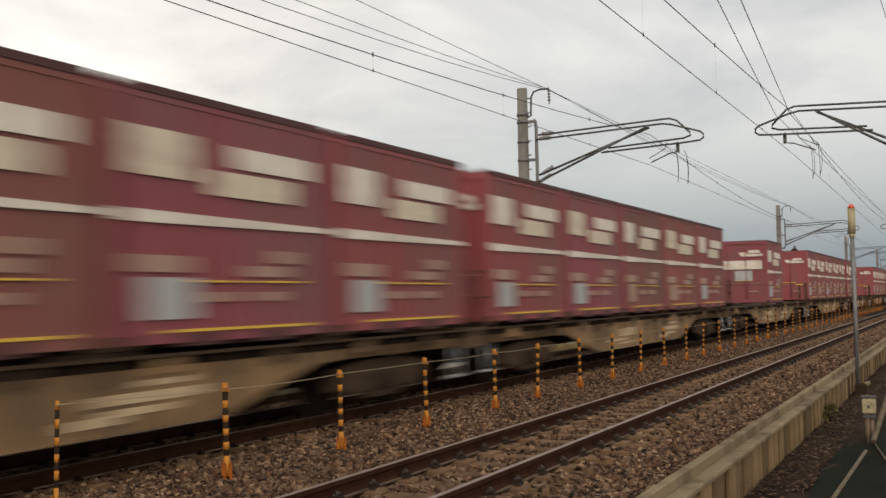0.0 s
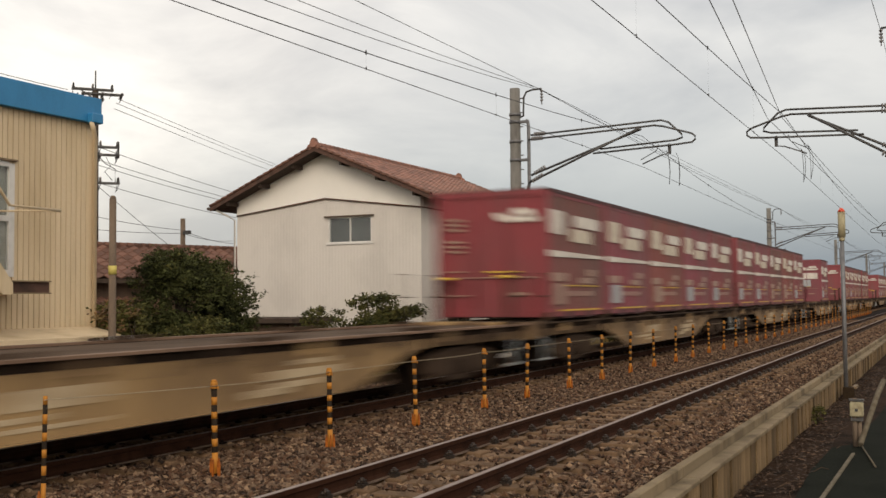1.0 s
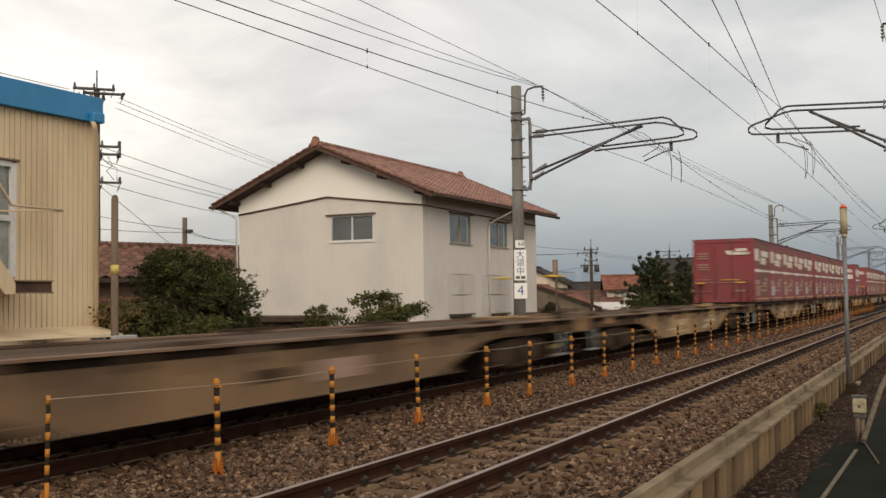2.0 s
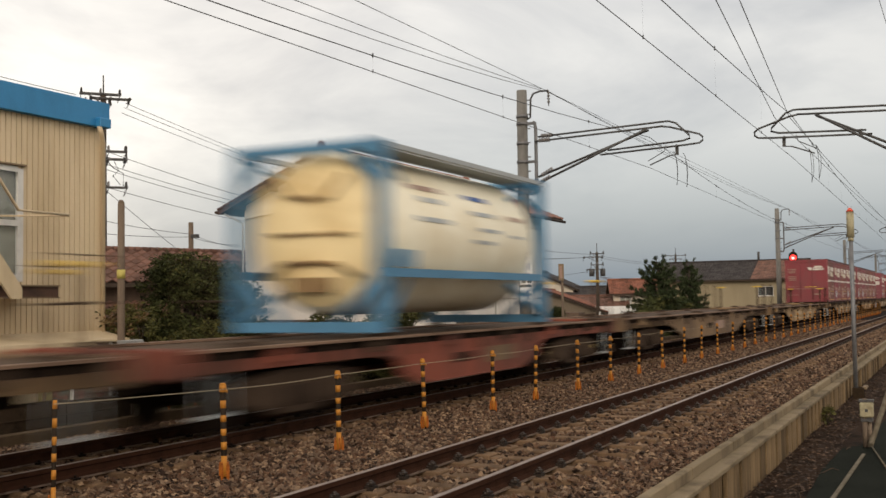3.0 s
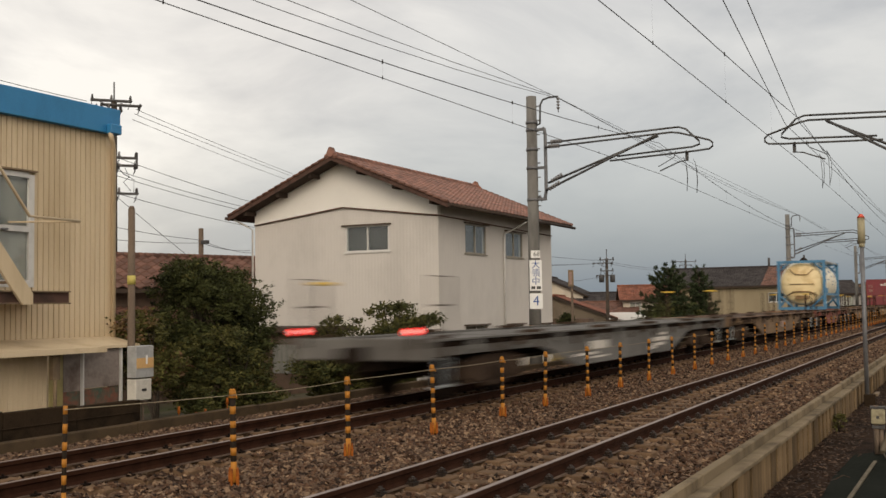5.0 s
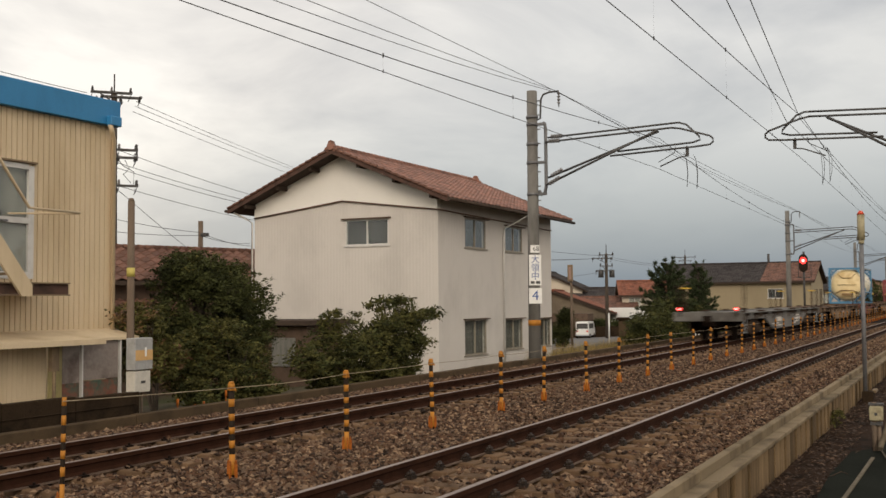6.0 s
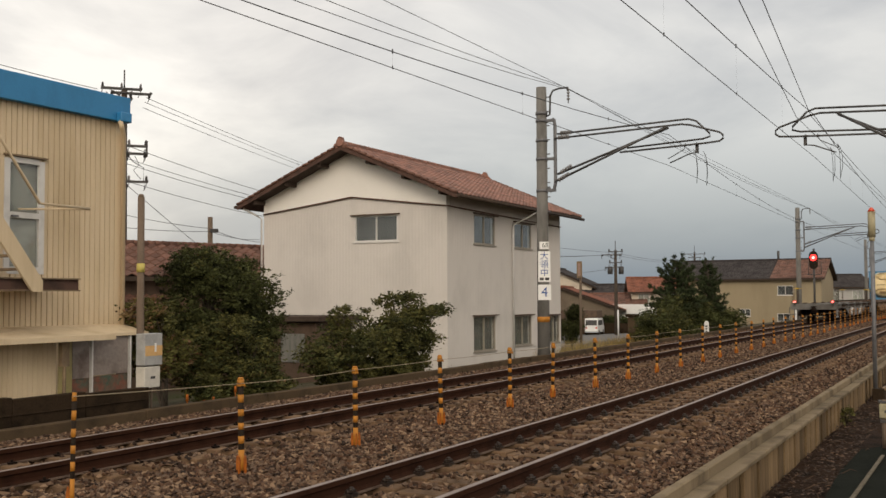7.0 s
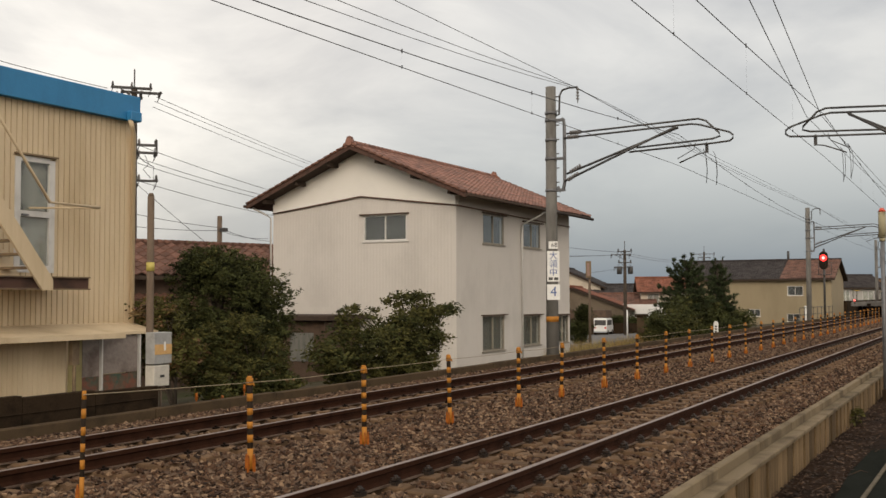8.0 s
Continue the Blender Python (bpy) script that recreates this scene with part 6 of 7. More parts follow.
rod(bm, (-0.30, 0, 5.35), (-0.31, 0, 5.35), 0.10, 12)
part("lens_core", bm, M_LAMPCORE, sg)
for z in (4.8,):
    bm = bmesh.new()
    rod(bm, (-0.28, 0, z), (-0.42, 0, z), 0.16, 12)
    part("dark_lens", bm, M_BLACK, sg)
boxpart("platform", (-0.3, -0.5, 3.95, 0.6, 0.5, 4.0), M_IRON, sg)
bm = bmesh.new()
for y in (-0.5, 0.5):
    rod(bm, (0.5, y, 4.0), (0.5, y, 5.0), 0.025, 6)
rod(bm, (0.5, -0.5, 5.0), (0.5, 0.5, 5.0), 0.025, 6)
part("guard_rail", bm, M_IRON, sg)
fn = thing("guard_fence", "low dark pipe guard fence beside the signal", "fence")
bm = bmesh.new()
for k in range(9):
    rod(bm, (80 + k * 2.2, 12.6, -0.75), (80 + k * 2.2, 12.6, 0.65), 0.03, 6)
for z in (0.1, 0.62):
    rod(bm, (80, 12.6, z), (97.6, 12.6, z), 0.025, 6)
part("rails", bm, M_IRON, fn)
bw = solid("dark_bank_wall", bmesh.new(), M_DARKWALL, "dark wall beside the line beyond the beige building", "wall", kind="structure")
bm = bmesh.new()
box(bm, 113, 13.2, -0.9, 300, 13.5, 1.0)
bm.to_mesh(bw.data)
bm.free()
ft = thing("far_tree", "dark trees far down the line", "tree")
cl = [(185 + rq.uniform(-12, 30), 15.5 + rq.uniform(-0.5, 4), rq.uniform(0, 3.5), 1.6, 1.4, 1.1) for k in range(22)]
leaf_cloud("crown", cl, 7000, 0.22, M_LEAF, ft, 33)
bm = bmesh.new()
for k in range(5):
    rod(bm, (178 + k * 8, 16.5, -1), (178 + k * 8, 16.5, 2), 0.15, 6, 0.08)
part("trunk", bm, M_BARK, ft)


# ---- freight train ----
SPEED = 23.7
TIMES = [0.0, 0.5, 0.8] + [k * 0.5 for k in range(2, 17)]
LAG = {0.5: 0.85, 0.8: 0.75, 2.5: -0.35, 3.0: 0.2}             # metres behind an even run
moving = []


def wheelset(parent, x):
    ws = new("wheelset")
    ws.parent = parent
    ws.location = (x, 0, 0.43)
    for s in (-1, 1):
        bm = bmesh.new()
        rod(bm, (0, s * 0.50, 0), (0, s * 0.61, 0), 0.43, 20)
        rod(bm, (0, s * 0.48, 0), (0, s * 0.505, 0), 0.455, 20)
        part("wheel", bm, M_UNDER, ws)
    bm = bmesh.new()
    rod(bm, (0, -0.5, 0), (0, 0.5, 0), 0.08, 10)
    part("axle", bm, M_UNDER, ws)


def wagon(key):
    """A flat container wagon centred on x = 0, rail top z = 0: 21.2 m over couplers, the red one 15.6 m."""
    m = M_WAGON[key]
    ob = thing("flat_wagon", {"beige": "dusty beige flat container wagon", "brown": "rust-stained brown flat container wagon", "laden": "grimy beige flat wagon laden with containers", "red": "weathered red-brown flat container wagon", "grey": "grey flat container wagon with white markings"}[key], "freight wagon", "wagons of the train")
    short = key == "red"
    L, flat, end, pivot = (7.25, 1.9, 3.15, 5.05) if short else (10.05, 3.7, 5.7, 7.45)
    rim = {"grey": M_DECKGREY, "laden": M_BOGIE}.get(key, M_DECKEDGE)
    ends = {"grey": M_DECKGREY, "red": m}.get(key, M_SILLEND)
    for s in (-1, 1):
        bm = bmesh.new()
        low = [(end, 0.76), (end - 0.35, 0.70), (flat + 0.7, 0.47), (flat + 0.25, 0.35), (flat, 0.32)]
        plate(bm, [(-end - 0.3, 0.90), (-end - 0.3, 0.76)] + [(-x, z) for x, z in low] + [(x, z) for x, z in low[::-1]] + [(end + 0.3, 0.76), (end + 0.3, 0.90)], "y", s * 1.15 - 0.02, s * 1.15 + 0.02)
        part("side_sill", bm, m, ob, "deep fish-bellied side sill")
        for e in (-1, 1):
            boxpart("end_sill", (min(e * (end + 0.302), e * L), s * 1.14 - 0.02, 0.77, max(e * (end + 0.302), e * L), s * 1.14 + 0.02, 0.90), ends, ob, "shallow end of the sill")
        # near-black web: its colour stands in for the shadow below the flange
        boxpart("sill_web", (-L, min(s * 1.07, s * 1.12), 0.90, L, max(s * 1.07, s * 1.12), 1.0), M_UNDER, ob, "recessed web darkened for shade under the deck edge")
        boxpart("sill_flange", (-L, min(s * 1.08, s * 1.25), 1.0, L, max(s * 1.08, s * 1.25), 1.03), rim, ob, "outer deck edge")
        boxpart("belly_flange", (-flat, min(s * 1.10, s * 1.20), 0.305, flat, max(s * 1.10, s * 1.20), 0.322), m, ob)
        n = 3 if short else 5
        for q in range(-n, n + 1):
            x = q * (L - 0.5) / n
            boxpart("rib", (x - 0.045, min(s * 1.165, s * 1.215), 0.75, x + 0.045, max(s * 1.165, s * 1.215), 0.985), M_BOGIE, ob)
        for q in range(-n, n):
            x = (q + 0.5) * (L - 0.5) / n
            boxpart("stake_pocket", (x - 0.16, min(s * 1.165, s * 1.23), 0.84, x + 0.16, max(s * 1.165, s * 1.23), 0.995), m if q % 2 else M_BOGIE, ob)
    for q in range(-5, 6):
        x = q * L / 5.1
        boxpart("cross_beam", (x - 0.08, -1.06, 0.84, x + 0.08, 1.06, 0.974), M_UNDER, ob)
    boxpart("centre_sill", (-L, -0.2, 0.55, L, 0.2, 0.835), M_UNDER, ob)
    boxpart("deck_plate", (-L, -1.06, 0.975, L, 1.06, 0.995), M_DECKGREY if key == "grey" else M_DECK, ob, "dirty deck plate")
    for e in (-1, 1):
        boxpart("end_beam", (min(e * L, e * (L + 0.14)), -1.24, 0.72, max(e * L, e * (L + 0.14)), 1.24, 1.05), m, ob, bevel=0.015)
        boxpart("coupler", (min(e * (L + 0.15), e * (L + 0.5)), -0.12, 0.70, max(e * (L + 0.15), e * (L + 0.5)), 0.12, 0.92), M_UNDER, ob)
        for s in (-1, 1):
            bm = bmesh.new()
            x0, x1, y = e * (L - 0.05), e * (L - 0.62), s * 1.17
            tube(bm, [(x0, y, 1.0), (x0, y, 1.98), (x1, y, 1.98), (x1, y, 1.0)], 0.017, 6)
            tube(bm, [(x0, y, 1.54), (x1, y, 1.54)], 0.015, 6)
            part("end_handrail", bm, M_BOGIE, ob, "bent pipe handrail at the wagon end")
        hand = -e
        bm = bmesh.new()
        rod(bm, (e * (L - 0.25), hand * 0.9, 1.0), (e * (L - 0.25), hand * 0.9, 1.88), 0.035, 8)
        part("brake_post", bm, M_BOGIE, ob)
        bm = bmesh.new()
        rod(bm, (e * (L - 0.25), hand * 0.9, 1.88), (e * (L - 0.25), hand * 0.9, 1.93), 0.19, 14)
        part("brake_handle", bm, M_CYEL, ob, "yellow handbrake wheel")
        xs = e * (L - 0.45)
        bm = bmesh.new()
        box(bm, xs - 0.17, -1.2, 0.30, xs + 0.17, -1.04, 0.325)
        for q in (-0.16, 0.16):
            tube(bm, [(xs + q, -1.15, 0.31), (xs + q, -1.15, 0.76)], 0.014, 5)
        part("step", bm, M_CGREY, ob, "pale shunter's step")
        bg = new("bogie")
        bg.parent = ob
        bg.location.x = e * pivot
        for s in (-1, 1):
            bm = bmesh.new()
            plate(bm, [(-1.25, 0.62), (-1.25, 0.36), (-0.75, 0.34), (-0.4, 0.2), (0.4, 0.2), (0.75, 0.34), (1.25, 0.36), (1.25, 0.62), (0.5, 0.72), (-0.5, 0.72)], "y", s * 0.98 - 0.06, s * 0.98 + 0.06)
            for x in (-0.95, 0.95):
                rod(bm, (x, s * 0.9, 0.43), (x, s * 1.1, 0.43), 0.15, 10)
            part("side_frame", bm, M_BOGIE, bg, "dusty cast side frame")
            for x in (-0.22, 0, 0.22):
                bm = bmesh.new()
                rod(bm, (x, s * 1.0, 0.28), (x, s * 1.0, 0.52), 0.075, 8)
                part("spring", bm, M_UNDER, bg)
        for x in (-0.95, 0.95):
            wheelset(bg, x)
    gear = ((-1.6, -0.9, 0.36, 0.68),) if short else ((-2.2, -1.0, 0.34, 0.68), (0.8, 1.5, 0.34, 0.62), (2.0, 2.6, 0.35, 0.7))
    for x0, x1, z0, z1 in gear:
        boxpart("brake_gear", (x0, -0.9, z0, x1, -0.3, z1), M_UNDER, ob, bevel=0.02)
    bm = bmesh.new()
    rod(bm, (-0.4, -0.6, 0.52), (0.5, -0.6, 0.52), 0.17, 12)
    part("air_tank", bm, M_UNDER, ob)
    spots = [-2.95, 2.95, -6.2, 6.2] if short else [-7.82 + k * 3.91 + e for k in range(5) for e in (-1.7, 1.7)]
    for x in spots:
        for s in (-1, 1):
            bm = bmesh.new()
            box(bm, x - 0.15, s * 1.08 - 0.09, 1.031, x + 0.15, s * 1.08 + 0.09, 1.082)
            part("lashing_block", bm, M_BOGIE, ob)
    if key in ("grey", "beige", "laden"):
        paint = M_CWHITE if key == "grey" else M_CTANL
        o = 0.0 if key == "grey" else 0.9
        for x0, x1, z0, z1 in ((-2.9 + o, -1.7 + o, 0.58, 0.76), (-3.9 + o, -2.4 + o, 0.48, 0.53), (-3.0 + o, -1.7 + o, 0.40, 0.44), (1.9, 3.4, 0.58, 0.68), (2.0, 3.0, 0.47, 0.54), (1.6, 2.2, 0.40, 0.49), (2.5, 3.2, 0.73, 0.79)):
            boxpart("white_marking", (x0, -1.178, z0, x1, -1.172, z1), paint, ob)
    else:
        boxpart("dust_patch", (0.4, -1.178, 0.48, 1.5, -1.172, 0.74), M_CTAN if key == "brown" else M_WAGON["brown"], ob)
        bm = bmesh.new()
        plate(bm, [(-0.9, 0.58), (-0.82, 0.54), (-0.38, 0.54), (-0.3, 0.58), (-0.3, 0.66), (-0.38, 0.70), (-0.82, 0.70), (-0.9, 0.66)], "y", -1.179, -1.171)
        part("sill_slot", bm, M_UNDER, ob, "dark slot in the sill")
    return ob


def container(paint, tone, shift, data, notice=False):
    """A 12-foot freight container, 3.715 x 2.45 x 2.58 m, standing on z = 0; shift moves its side markings, data: colour of its data plate."""
    ob = thing("freight_container", tone + " steel freight container with white markings, on a wagon", "container", "containers on the train")
    X, Y, Z = 1.857, 1.225, 2.58
    bm = bmesh.new()
    box(bm, -X + 0.04, -Y + 0.04, 0.10, X - 0.04, Y - 0.04, Z - 0.03)
    part("body", bm, paint, ob)
    side = {"maroon": M_CONTS, "deep red": M_CONTF}.get(tone, paint)
    for s in (-1, 1):
        bm = bmesh.new()
        corrugated(bm, -X + 0.13, X - 0.13, 0.2, Z - 0.12, s * (Y - 0.038), 0.27, s * 0.03, fill=0.6, thick=0.01)
        part("side_panel", bm, side, ob, "faded ribbed side panel")
    bm = bmesh.new()
    for sx in (-1, 1):
        for sy in (-1, 1):
            box(bm, min(sx * X, sx * (X - 0.13)), min(sy * Y, sy * (Y - 0.13)), 0.0, max(sx * X, sx * (X - 0.13)), max(sy * Y, sy * (Y - 0.13)), Z)
    for s in (-1, 1):
        box(bm, -X + 0.13, min(s * Y, s * (Y - 0.1)), 0.04, X - 0.13, max(s * Y, s * (Y - 0.1)), 0.2)
        box(bm, -X + 0.13, min(s * Y, s * (Y - 0.1)), Z - 0.12, X - 0.13, max(s * Y, s * (Y - 0.1)), Z)
        box(bm, min(s * X, s * (X - 0.1)), -Y + 0.13, 0.04, max(s * X, s * (X - 0.1)), Y - 0.13, 0.2)
        box(bm, min(s * X, s * (X - 0.1)), -Y + 0.13, Z - 0.12, max(s * X, s * (X - 0.1)), Y - 0.13, Z)
    part("corner_frame", bm, paint, ob)
    boxpart("roof_edge", (-X + 0.01, -Y - 0.012, Z - 0.055, X - 0.01, Y + 0.012, Z + 0.025), M_CONTD, ob, "dark dirty roof sheet and gutter")
    bm = bmesh.new()
    for x in (-0.62, 0.62):
        box(bm, x - 0.3, -Y - 0.004, 0.0, x + 0.3, Y + 0.004, 0.125)
    part("fork_pocket", bm, M_CONTD, ob)
    y = -Y - 0.006
    bm = bmesh.new()
    plate(bm, [(-X + 0.02, 1.235), (X - 0.02, 1.275), (X - 0.02, 1.335), (-X + 0.02, 1.365)], "y", y - 0.01, y + 0.012)
    part("tapered_stripe", bm, M_CWHITE, ob, "white stripe that narrows along the side")
    for x in (-1.22, -0.62, 0.0, 0.62, 1.22):
        boxpart("side_post", (x - 0.04, -Y - 0.002, 0.2, x + 0.04, -Y + 0.05, Z - 0.12), side, ob)
    for x in (-X + 0.065, X - 0.065):
        boxpart("corner_casting", (x - 0.07, -Y - 0.008, 0.0, x + 0.07, -Y + 0.1, 0.13), M_BOGIE, ob)
    for x0, x1, z0, z1, mm in ((-1.72, -0.86 + shift, 1.70, 2.18, M_CWHITE2 if shift > 0 else M_CWHITE), (-0.45, 0.95 + shift, 1.58, 1.85, M_CWHITE2), (-0.15 + shift, 1.4, 1.90, 2.14, M_CWHITE),
                               (-1.7, -0.85, 0.75, 0.92, M_CTAN), (-1.5, -0.85 + shift, 0.28, 0.70, data), (0.1, 0.9, 0.72, 0.84, M_CTAN), (0.6, 1.1, 0.88, 1.02, M_CTAN),
                               (-0.6, -0.1, 0.45, 0.55, M_CTAN), (0.3, 0.8, 0.45, 0.55, M_CTAN), (-0.8, 0.0, 0.655, 0.675, M_CYEL), (0.2, 1.2, 0.655, 0.675, M_CYEL), (-1.2, 1.4, 0.145, 0.175, M_CYEL)):
        boxpart("marking", (x0, y - 0.01, z0, x1, y + 0.012, z1), mm, ob)
    x = -X - 0.006
    bm = bmesh.new()
    plate(bm, [(-1.0, 1.95), (-0.2, 1.95), (-0.1, 2.05), (-0.1, 2.12), (-0.4, 2.12), (-0.4, 2.05), (-1.05, 2.05)], "x", x - 0.01, x + 0.01)
    plate(bm, [(-0.95, 2.08), (-0.45, 2.08), (-0.5, 2.2), (-0.9, 2.2)], "x", x - 0.01, x + 0.01)
    part("logo_shape", bm, M_CWHITE, ob, "white slanted mark")
    for y0, y1, z0, z1, mm in ((0.6, 1.05, 1.8, 1.84, M_CTAN), (0.6, 1.05, 1.9, 1.94, M_CTAN), (0.6, 1.05, 2.0, 2.04, M_CTAN), (0.6, 1.05, 1.45, 1.49, M_CTAN), (0.6, 1.05, 1.55, 1.59, M_CTAN), (0.6, 1.0, 1.35, 1.39, M_CTAN),
                               (-0.6, 0.1, 0.93, 0.96, M_CYEL), (-1.0, 0.7, 0.82, 0.84, M_CTAN), (-0.8, -0.45, 0.47, 0.53, M_CTAN), (0.55, 1.1, 0.95, 0.97, M_CTAN), (0.5, 1.1, 0.46, 0.48, M_CTAN)):
        boxpart("end_marking", (x - 0.008, y0, z0, x + 0.012, y1, z1), mm, ob)
    if notice:
        boxpart("notice_panel", (x - 0.012, -1.0, 1.42, x + 0.01, 0.55, 1.78), M_CWHITE, ob, "white notice panel")
        boxpart("notice_panel", (x - 0.012, -0.6, 0.95, x + 0.01, 0.1, 1.36), M_CGREY, ob, "pale grey notice panel")
    bm = bmesh.new()
    for yy in (-0.35, 0.35):
        rod(bm, (x - 0.02, yy, 0.2), (x - 0.02, yy, 2.35), 0.02, 6)
    part("lock_bar", bm, paint, ob)
    return ob


def tank_container():
    """A 20-foot tank container in a blue frame."""
    ob = thing("tank_container", "cream tank container in a blue steel frame, on a wagon", "tank container")
    X, Y, Z = 3.029, 1.219, 2.591
    bm = bmesh.new()
    seg = 32
    prof = [(-2.90, 0.25), (-2.87, 0.62), (-2.78, 0.95), (-2.62, 1.12), (-2.40, 1.175), (2.40, 1.175), (2.62, 1.12), (2.78, 0.95), (2.87, 0.62), (2.90, 0.25)]
    rings = [[bm.verts.new((x, r * math.cos(k * math.tau / seg), 1.40 + r * math.sin(k * math.tau / seg))) for k in range(seg)] for x, r in prof]
    for a, b in zip(rings, rings[1:]):
        for k in range(seg):
            bm.faces.new((a[k], a[(k + 1) % seg], b[(k + 1) % seg], b[k])).smooth = True
    bm.faces.new(rings[0][::-1])
    bm.faces.new(rings[-1])
    part("tank", bm, M_TANKW, ob, "smooth cream tank shell")
    bm = bmesh.new()
    prof = [(-2.915, 0.05), (-2.905, 0.3), (-2.88, 0.63), (-2.795, 0.955), (-2.70, 1.06)]
    rings = [[bm.verts.new((x, r * math.cos(k * math.tau / seg), 1.40 + r * math.sin(k * math.tau / seg))) for k in range(seg)] for x, r in prof]
    for a, b in zip(rings, rings[1:]):
        for k in range(seg):
            bm.faces.new((a[k], a[(k + 1) % seg], b[(k + 1) % seg], b[k])).smooth = True
    bm.faces.new(rings[0][::-1])
    part("end_cladding", bm, M_TANKE, ob, "ochre end cladding")
    for sx in (-1, 1):
        bm = bmesh.new()
        for sy in (-1, 1):
            box(bm, min(sx * X, sx * (X - 0.16)), min(sy * Y, sy * (Y - 0.15)), 0, max(sx * X, sx * (X - 0.16)), max(sy * Y, sy * (Y - 0.15)), Z)
        for z0, z1 in ((0.0, 0.14), (Z - 0.14, Z)):
            box(bm, min(sx * X, sx * (X - 0.14)), -Y + 0.15, z0, max(sx * X, sx * (X - 0.14)), Y - 0.15, z1)
        for sy in (-1, 1):
            rod(bm, (sx * (X - 0.08), sy * (Y - 0.1), 0.75), (sx * (X - 0.08), sy * 0.45, 0.1), 0.06, 6)
            rod(bm, (sx * (X - 0.08), sy * (Y - 0.1), 2.0), (sx * (X - 0.08), sy * 0.6, Z - 0.08), 0.05, 6)
            rod(bm, (sx * (X - 0.1), sy * (Y - 0.08), 0.12), (sx * 1.9, sy * (Y - 0.3), 0.7), 0.06, 6)
            rod(bm, (sx * (X - 0.1), sy * (Y - 0.08), Z - 0.1), (sx * 2.0, sy * (Y - 0.3), Z - 0.45), 0.04, 6)
        part("end_frame", bm, M_TANKB, ob, "blue end frame")
    for sy in (-1, 1):
        boxpart("side_rail", (-X + 0.16, min(sy * Y, sy * (Y - 0.06)), 0.74, X - 0.16, max(sy * Y, sy * (Y - 0.06)), 0.86), M_TANKB, ob, "blue side rail")
        boxpart("top_rail", (-X + 0.16, min(sy * (Y - 0.02), sy * (Y - 0.09)), Z - 0.10, X - 0.16, max(sy * (Y - 0.02), sy * (Y - 0.09)), Z - 0.03), M_CGREY, ob, "grey top rail")
    boxpart("walkway", (-X + 0.2, -0.95, Z - 0.06, X - 0.2, -0.45, Z - 0.03), M_CGREY, ob, "grey top walkway")
    boxpart("data_panel", (-2.6, -Y - 0.01, 0.88, -2.15, -Y + 0.05, 1.12), M_TANKB, ob)
    for x0, x1, z0, z1, mm in ((-1.9, -0.9, 2.02, 2.1, M_CTAN), (-1.7, -1.0, 1.84, 1.92, M_CGREY), (-1.9, -0.9, 1.55, 1.62, M_CGREY), (0.0, 0.8, 2.0, 2.08, M_SIGNB), (0.0, 0.9, 1.75, 1.82, M_CGREY), (0.2, 1.0, 1.5, 1.56, M_CGREY), (1.5, 2.1, 1.75, 1.83, M_CTAN), (0.0, 0.7, 1.3, 1.36, M_CGREY), (1.5, 2.0, 1.45, 1.5, M_CGREY)):
        zc = (z0 + z1) / 2 - 1.40
        yy = -math.sqrt(1.165 ** 2 - zc ** 2)
        bm = bmesh.new()
        n = 3
        for q in range(n):
            za, zb = z0 + (z1 - z0) * q / n, z0 + (z1 - z0) * (q + 1) / n
            ya, yb = -math.sqrt(1.182 ** 2 - (za - 1.4) ** 2), -math.sqrt(1.182 ** 2 - (zb - 1.4) ** 2)
            v = [bm.verts.new(c) for c in ((x0, ya, za), (x1, ya, za), (x1, yb, zb), (x0, yb, zb))]
            bm.faces.new(v)
        part("marking", bm, mm, ob)
    bm = bmesh.new()
    for s in (-1, 1):
        tube(bm, [(-2.90, s * 0.6, 2.15), (-2.94, s * 0.3, 1.85), (-2.95, 0, 1.85)], 0.03, 5)
        tube(bm, [(-2.88, s * 0.75, 0.75), (-2.94, s * 0.4, 0.95), (-2.95, 0, 0.95)], 0.035, 5)
    box(bm, -2.95, -0.62, 1.33, -2.88, 0.62, 1.37)
    box(bm, -2.97, -0.35, 0.55, -2.84, 0.35, 0.75)
    part("end_fitting", bm, M_WAGON["beige"], ob, "brown valve cover and brackets")
    for child in ob.children:
        child.data.transform(Matrix.Scale(1.04, 4))
    return ob


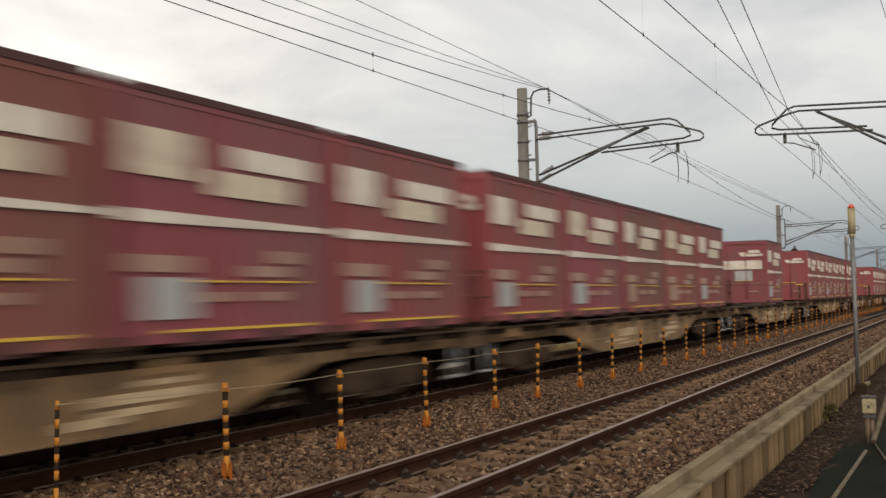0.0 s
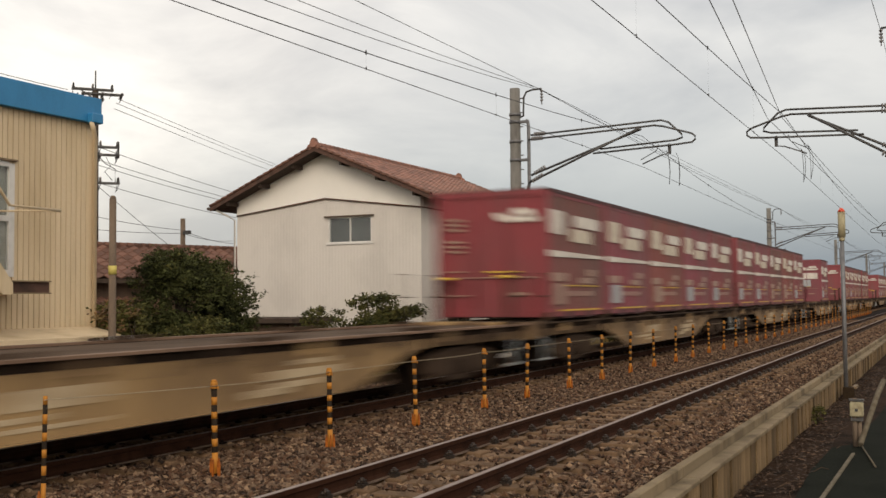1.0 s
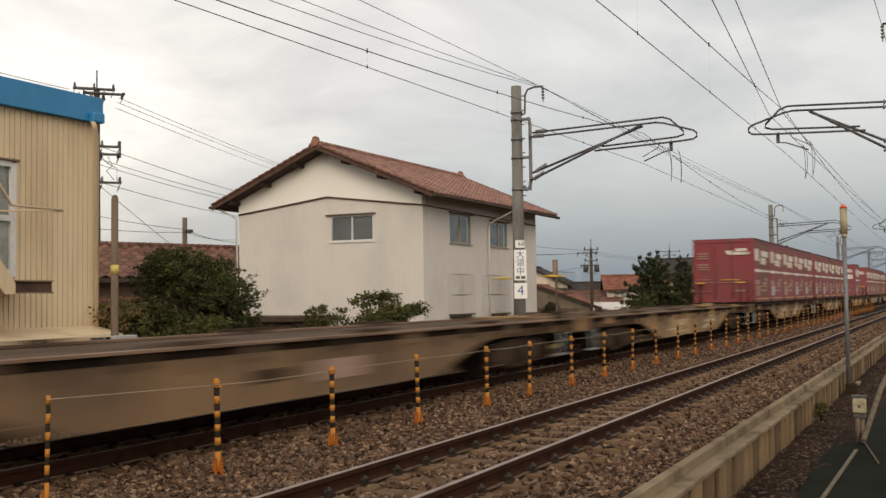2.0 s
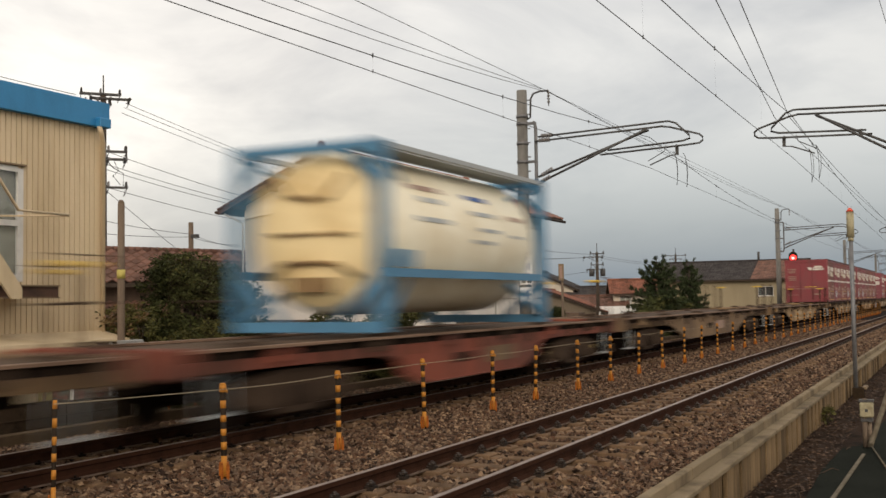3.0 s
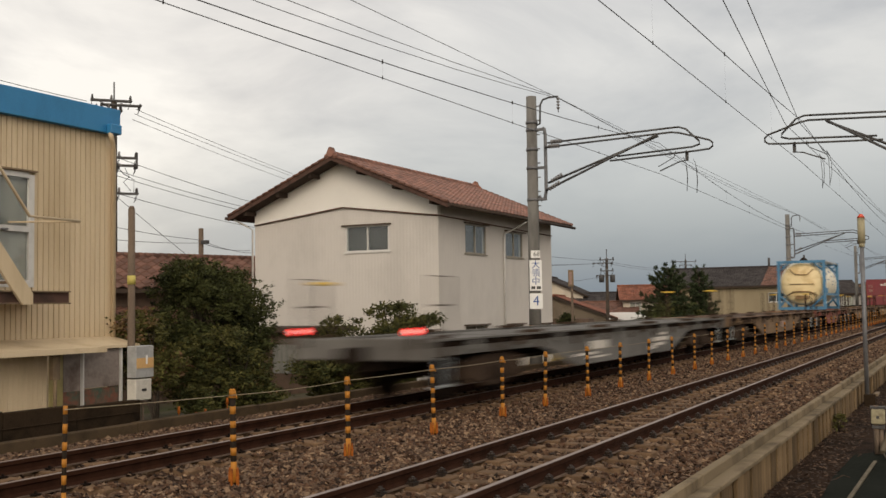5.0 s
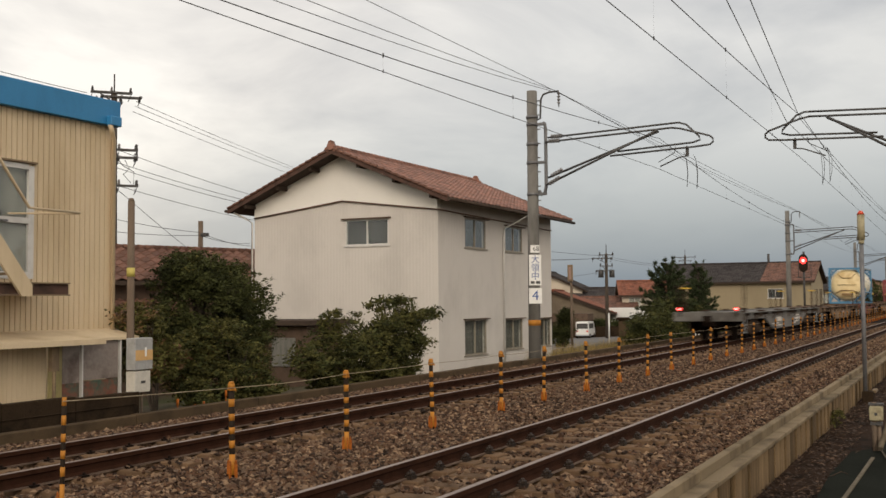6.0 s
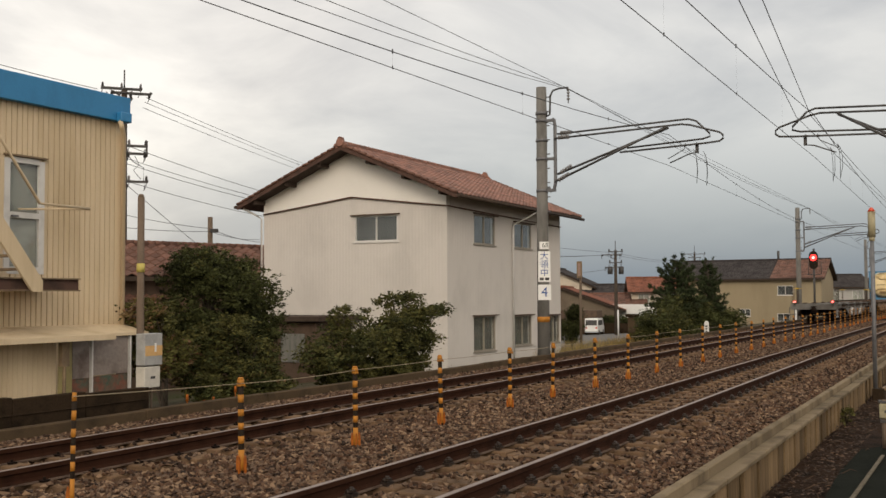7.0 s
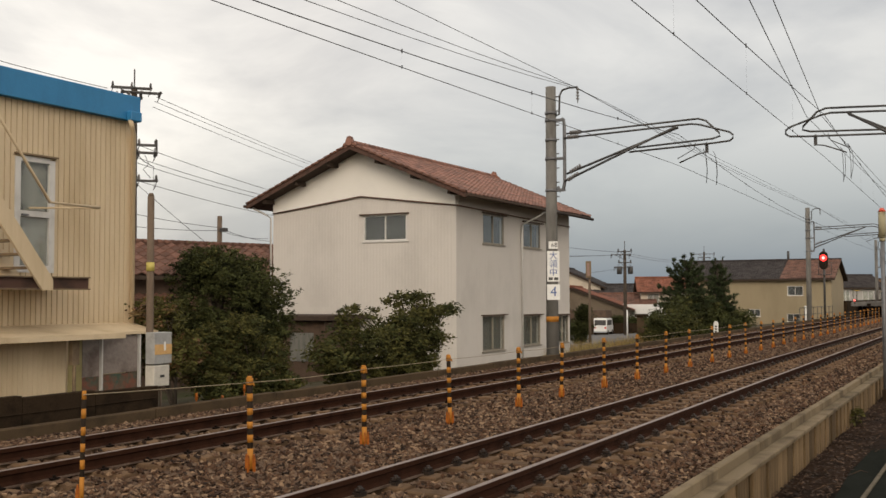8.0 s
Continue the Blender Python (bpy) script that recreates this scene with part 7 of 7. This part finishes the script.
TAIL = -105.3
LENGTHS = [21.2, 21.2, 15.6, 21.2, 21.2] + [20.4] * 8
ORDER = ["grey", "brown", "red", "brown", "beige"] + ["laden"] * 8
made = {}
boxes_made = {}
STYLES = ((M_CONT, "maroon", 0.0, M_CGREY), (M_CONTB, "faded brown-red", 0.14, M_CTAN), (M_CONTR, "deep red", -0.1, M_CTAN), (M_CONTP, "dull plum-red", 0.06, M_CGREY), (M_CONTP, "plum-red placarded", 0.0, M_CGREY, True))
for k, key in enumerate(ORDER):
    x = TAIL + sum(LENGTHS[:k]) + LENGTHS[k] / 2
    if key not in made:
        ob = made[key] = wagon(key)
    else:
        ob = copy_thing(made[key], pose(0, 0, 0))
    moving.append((ob, x, 0.0))
    if k < 5:
        continue
    slots = {7: [2], 9: [0, 1], 10: [1, 2, 3, 4], 12: [0, 2, 3]}.get(k, [0, 1, 2, 3, 4])
    for q in slots:
        style = STYLES[4 if k == 7 else (q * 3 + k * 2 + (q * k) % 3) % 4]
        if style[1] not in boxes_made:
            ob = boxes_made[style[1]] = container(*style)
        else:
            ob = copy_thing(boxes_made[style[1]], pose(0, 0, 0))
        moving.append((ob, x - 7.72 + q * 3.91, 1.09))
moving.append((tank_container(), TAIL + 50.0, 1.09))

# tail lamps on the last wagon
for s in (-1, 1):
    tl = thing("tail_lamp", "round red tail lamp glowing on the last wagon", "tail lamp", "tail lamps")
    bm = bmesh.new()
    rod(bm, (0, 0, 0), (0.1, 0, 0), 0.075, 14)
    box(bm, 0.02, -0.03, -0.26, 0.06, 0.03, -0.05)
    part("housing", bm, M_BLACK, tl)
    bm = bmesh.new()
    rod(bm, (-0.02, 0, 0), (0.0, 0, 0), 0.06, 14)
    part("lens", bm, M_RED, tl, "glowing red lens")
    bm = bmesh.new()
    rod(bm, (-0.03, 0, 0), (-0.02, 0, 0), 0.035, 12)
    part("lens_core", bm, M_LAMPCORE, tl)
    moving.append((tl, TAIL + 0.32, (s * 1.0, 1.16)))


def motions():
    """The train rolls past at a steady speed."""
    for ob, x, z in moving:
        dy, dz = z if isinstance(z, tuple) else (0.0, z)
        walk(ob, [(t, pose(x + SPEED * t - LAG.get(t, 0.0), Y2 + dy, dz)) for t in TIMES])


motions()
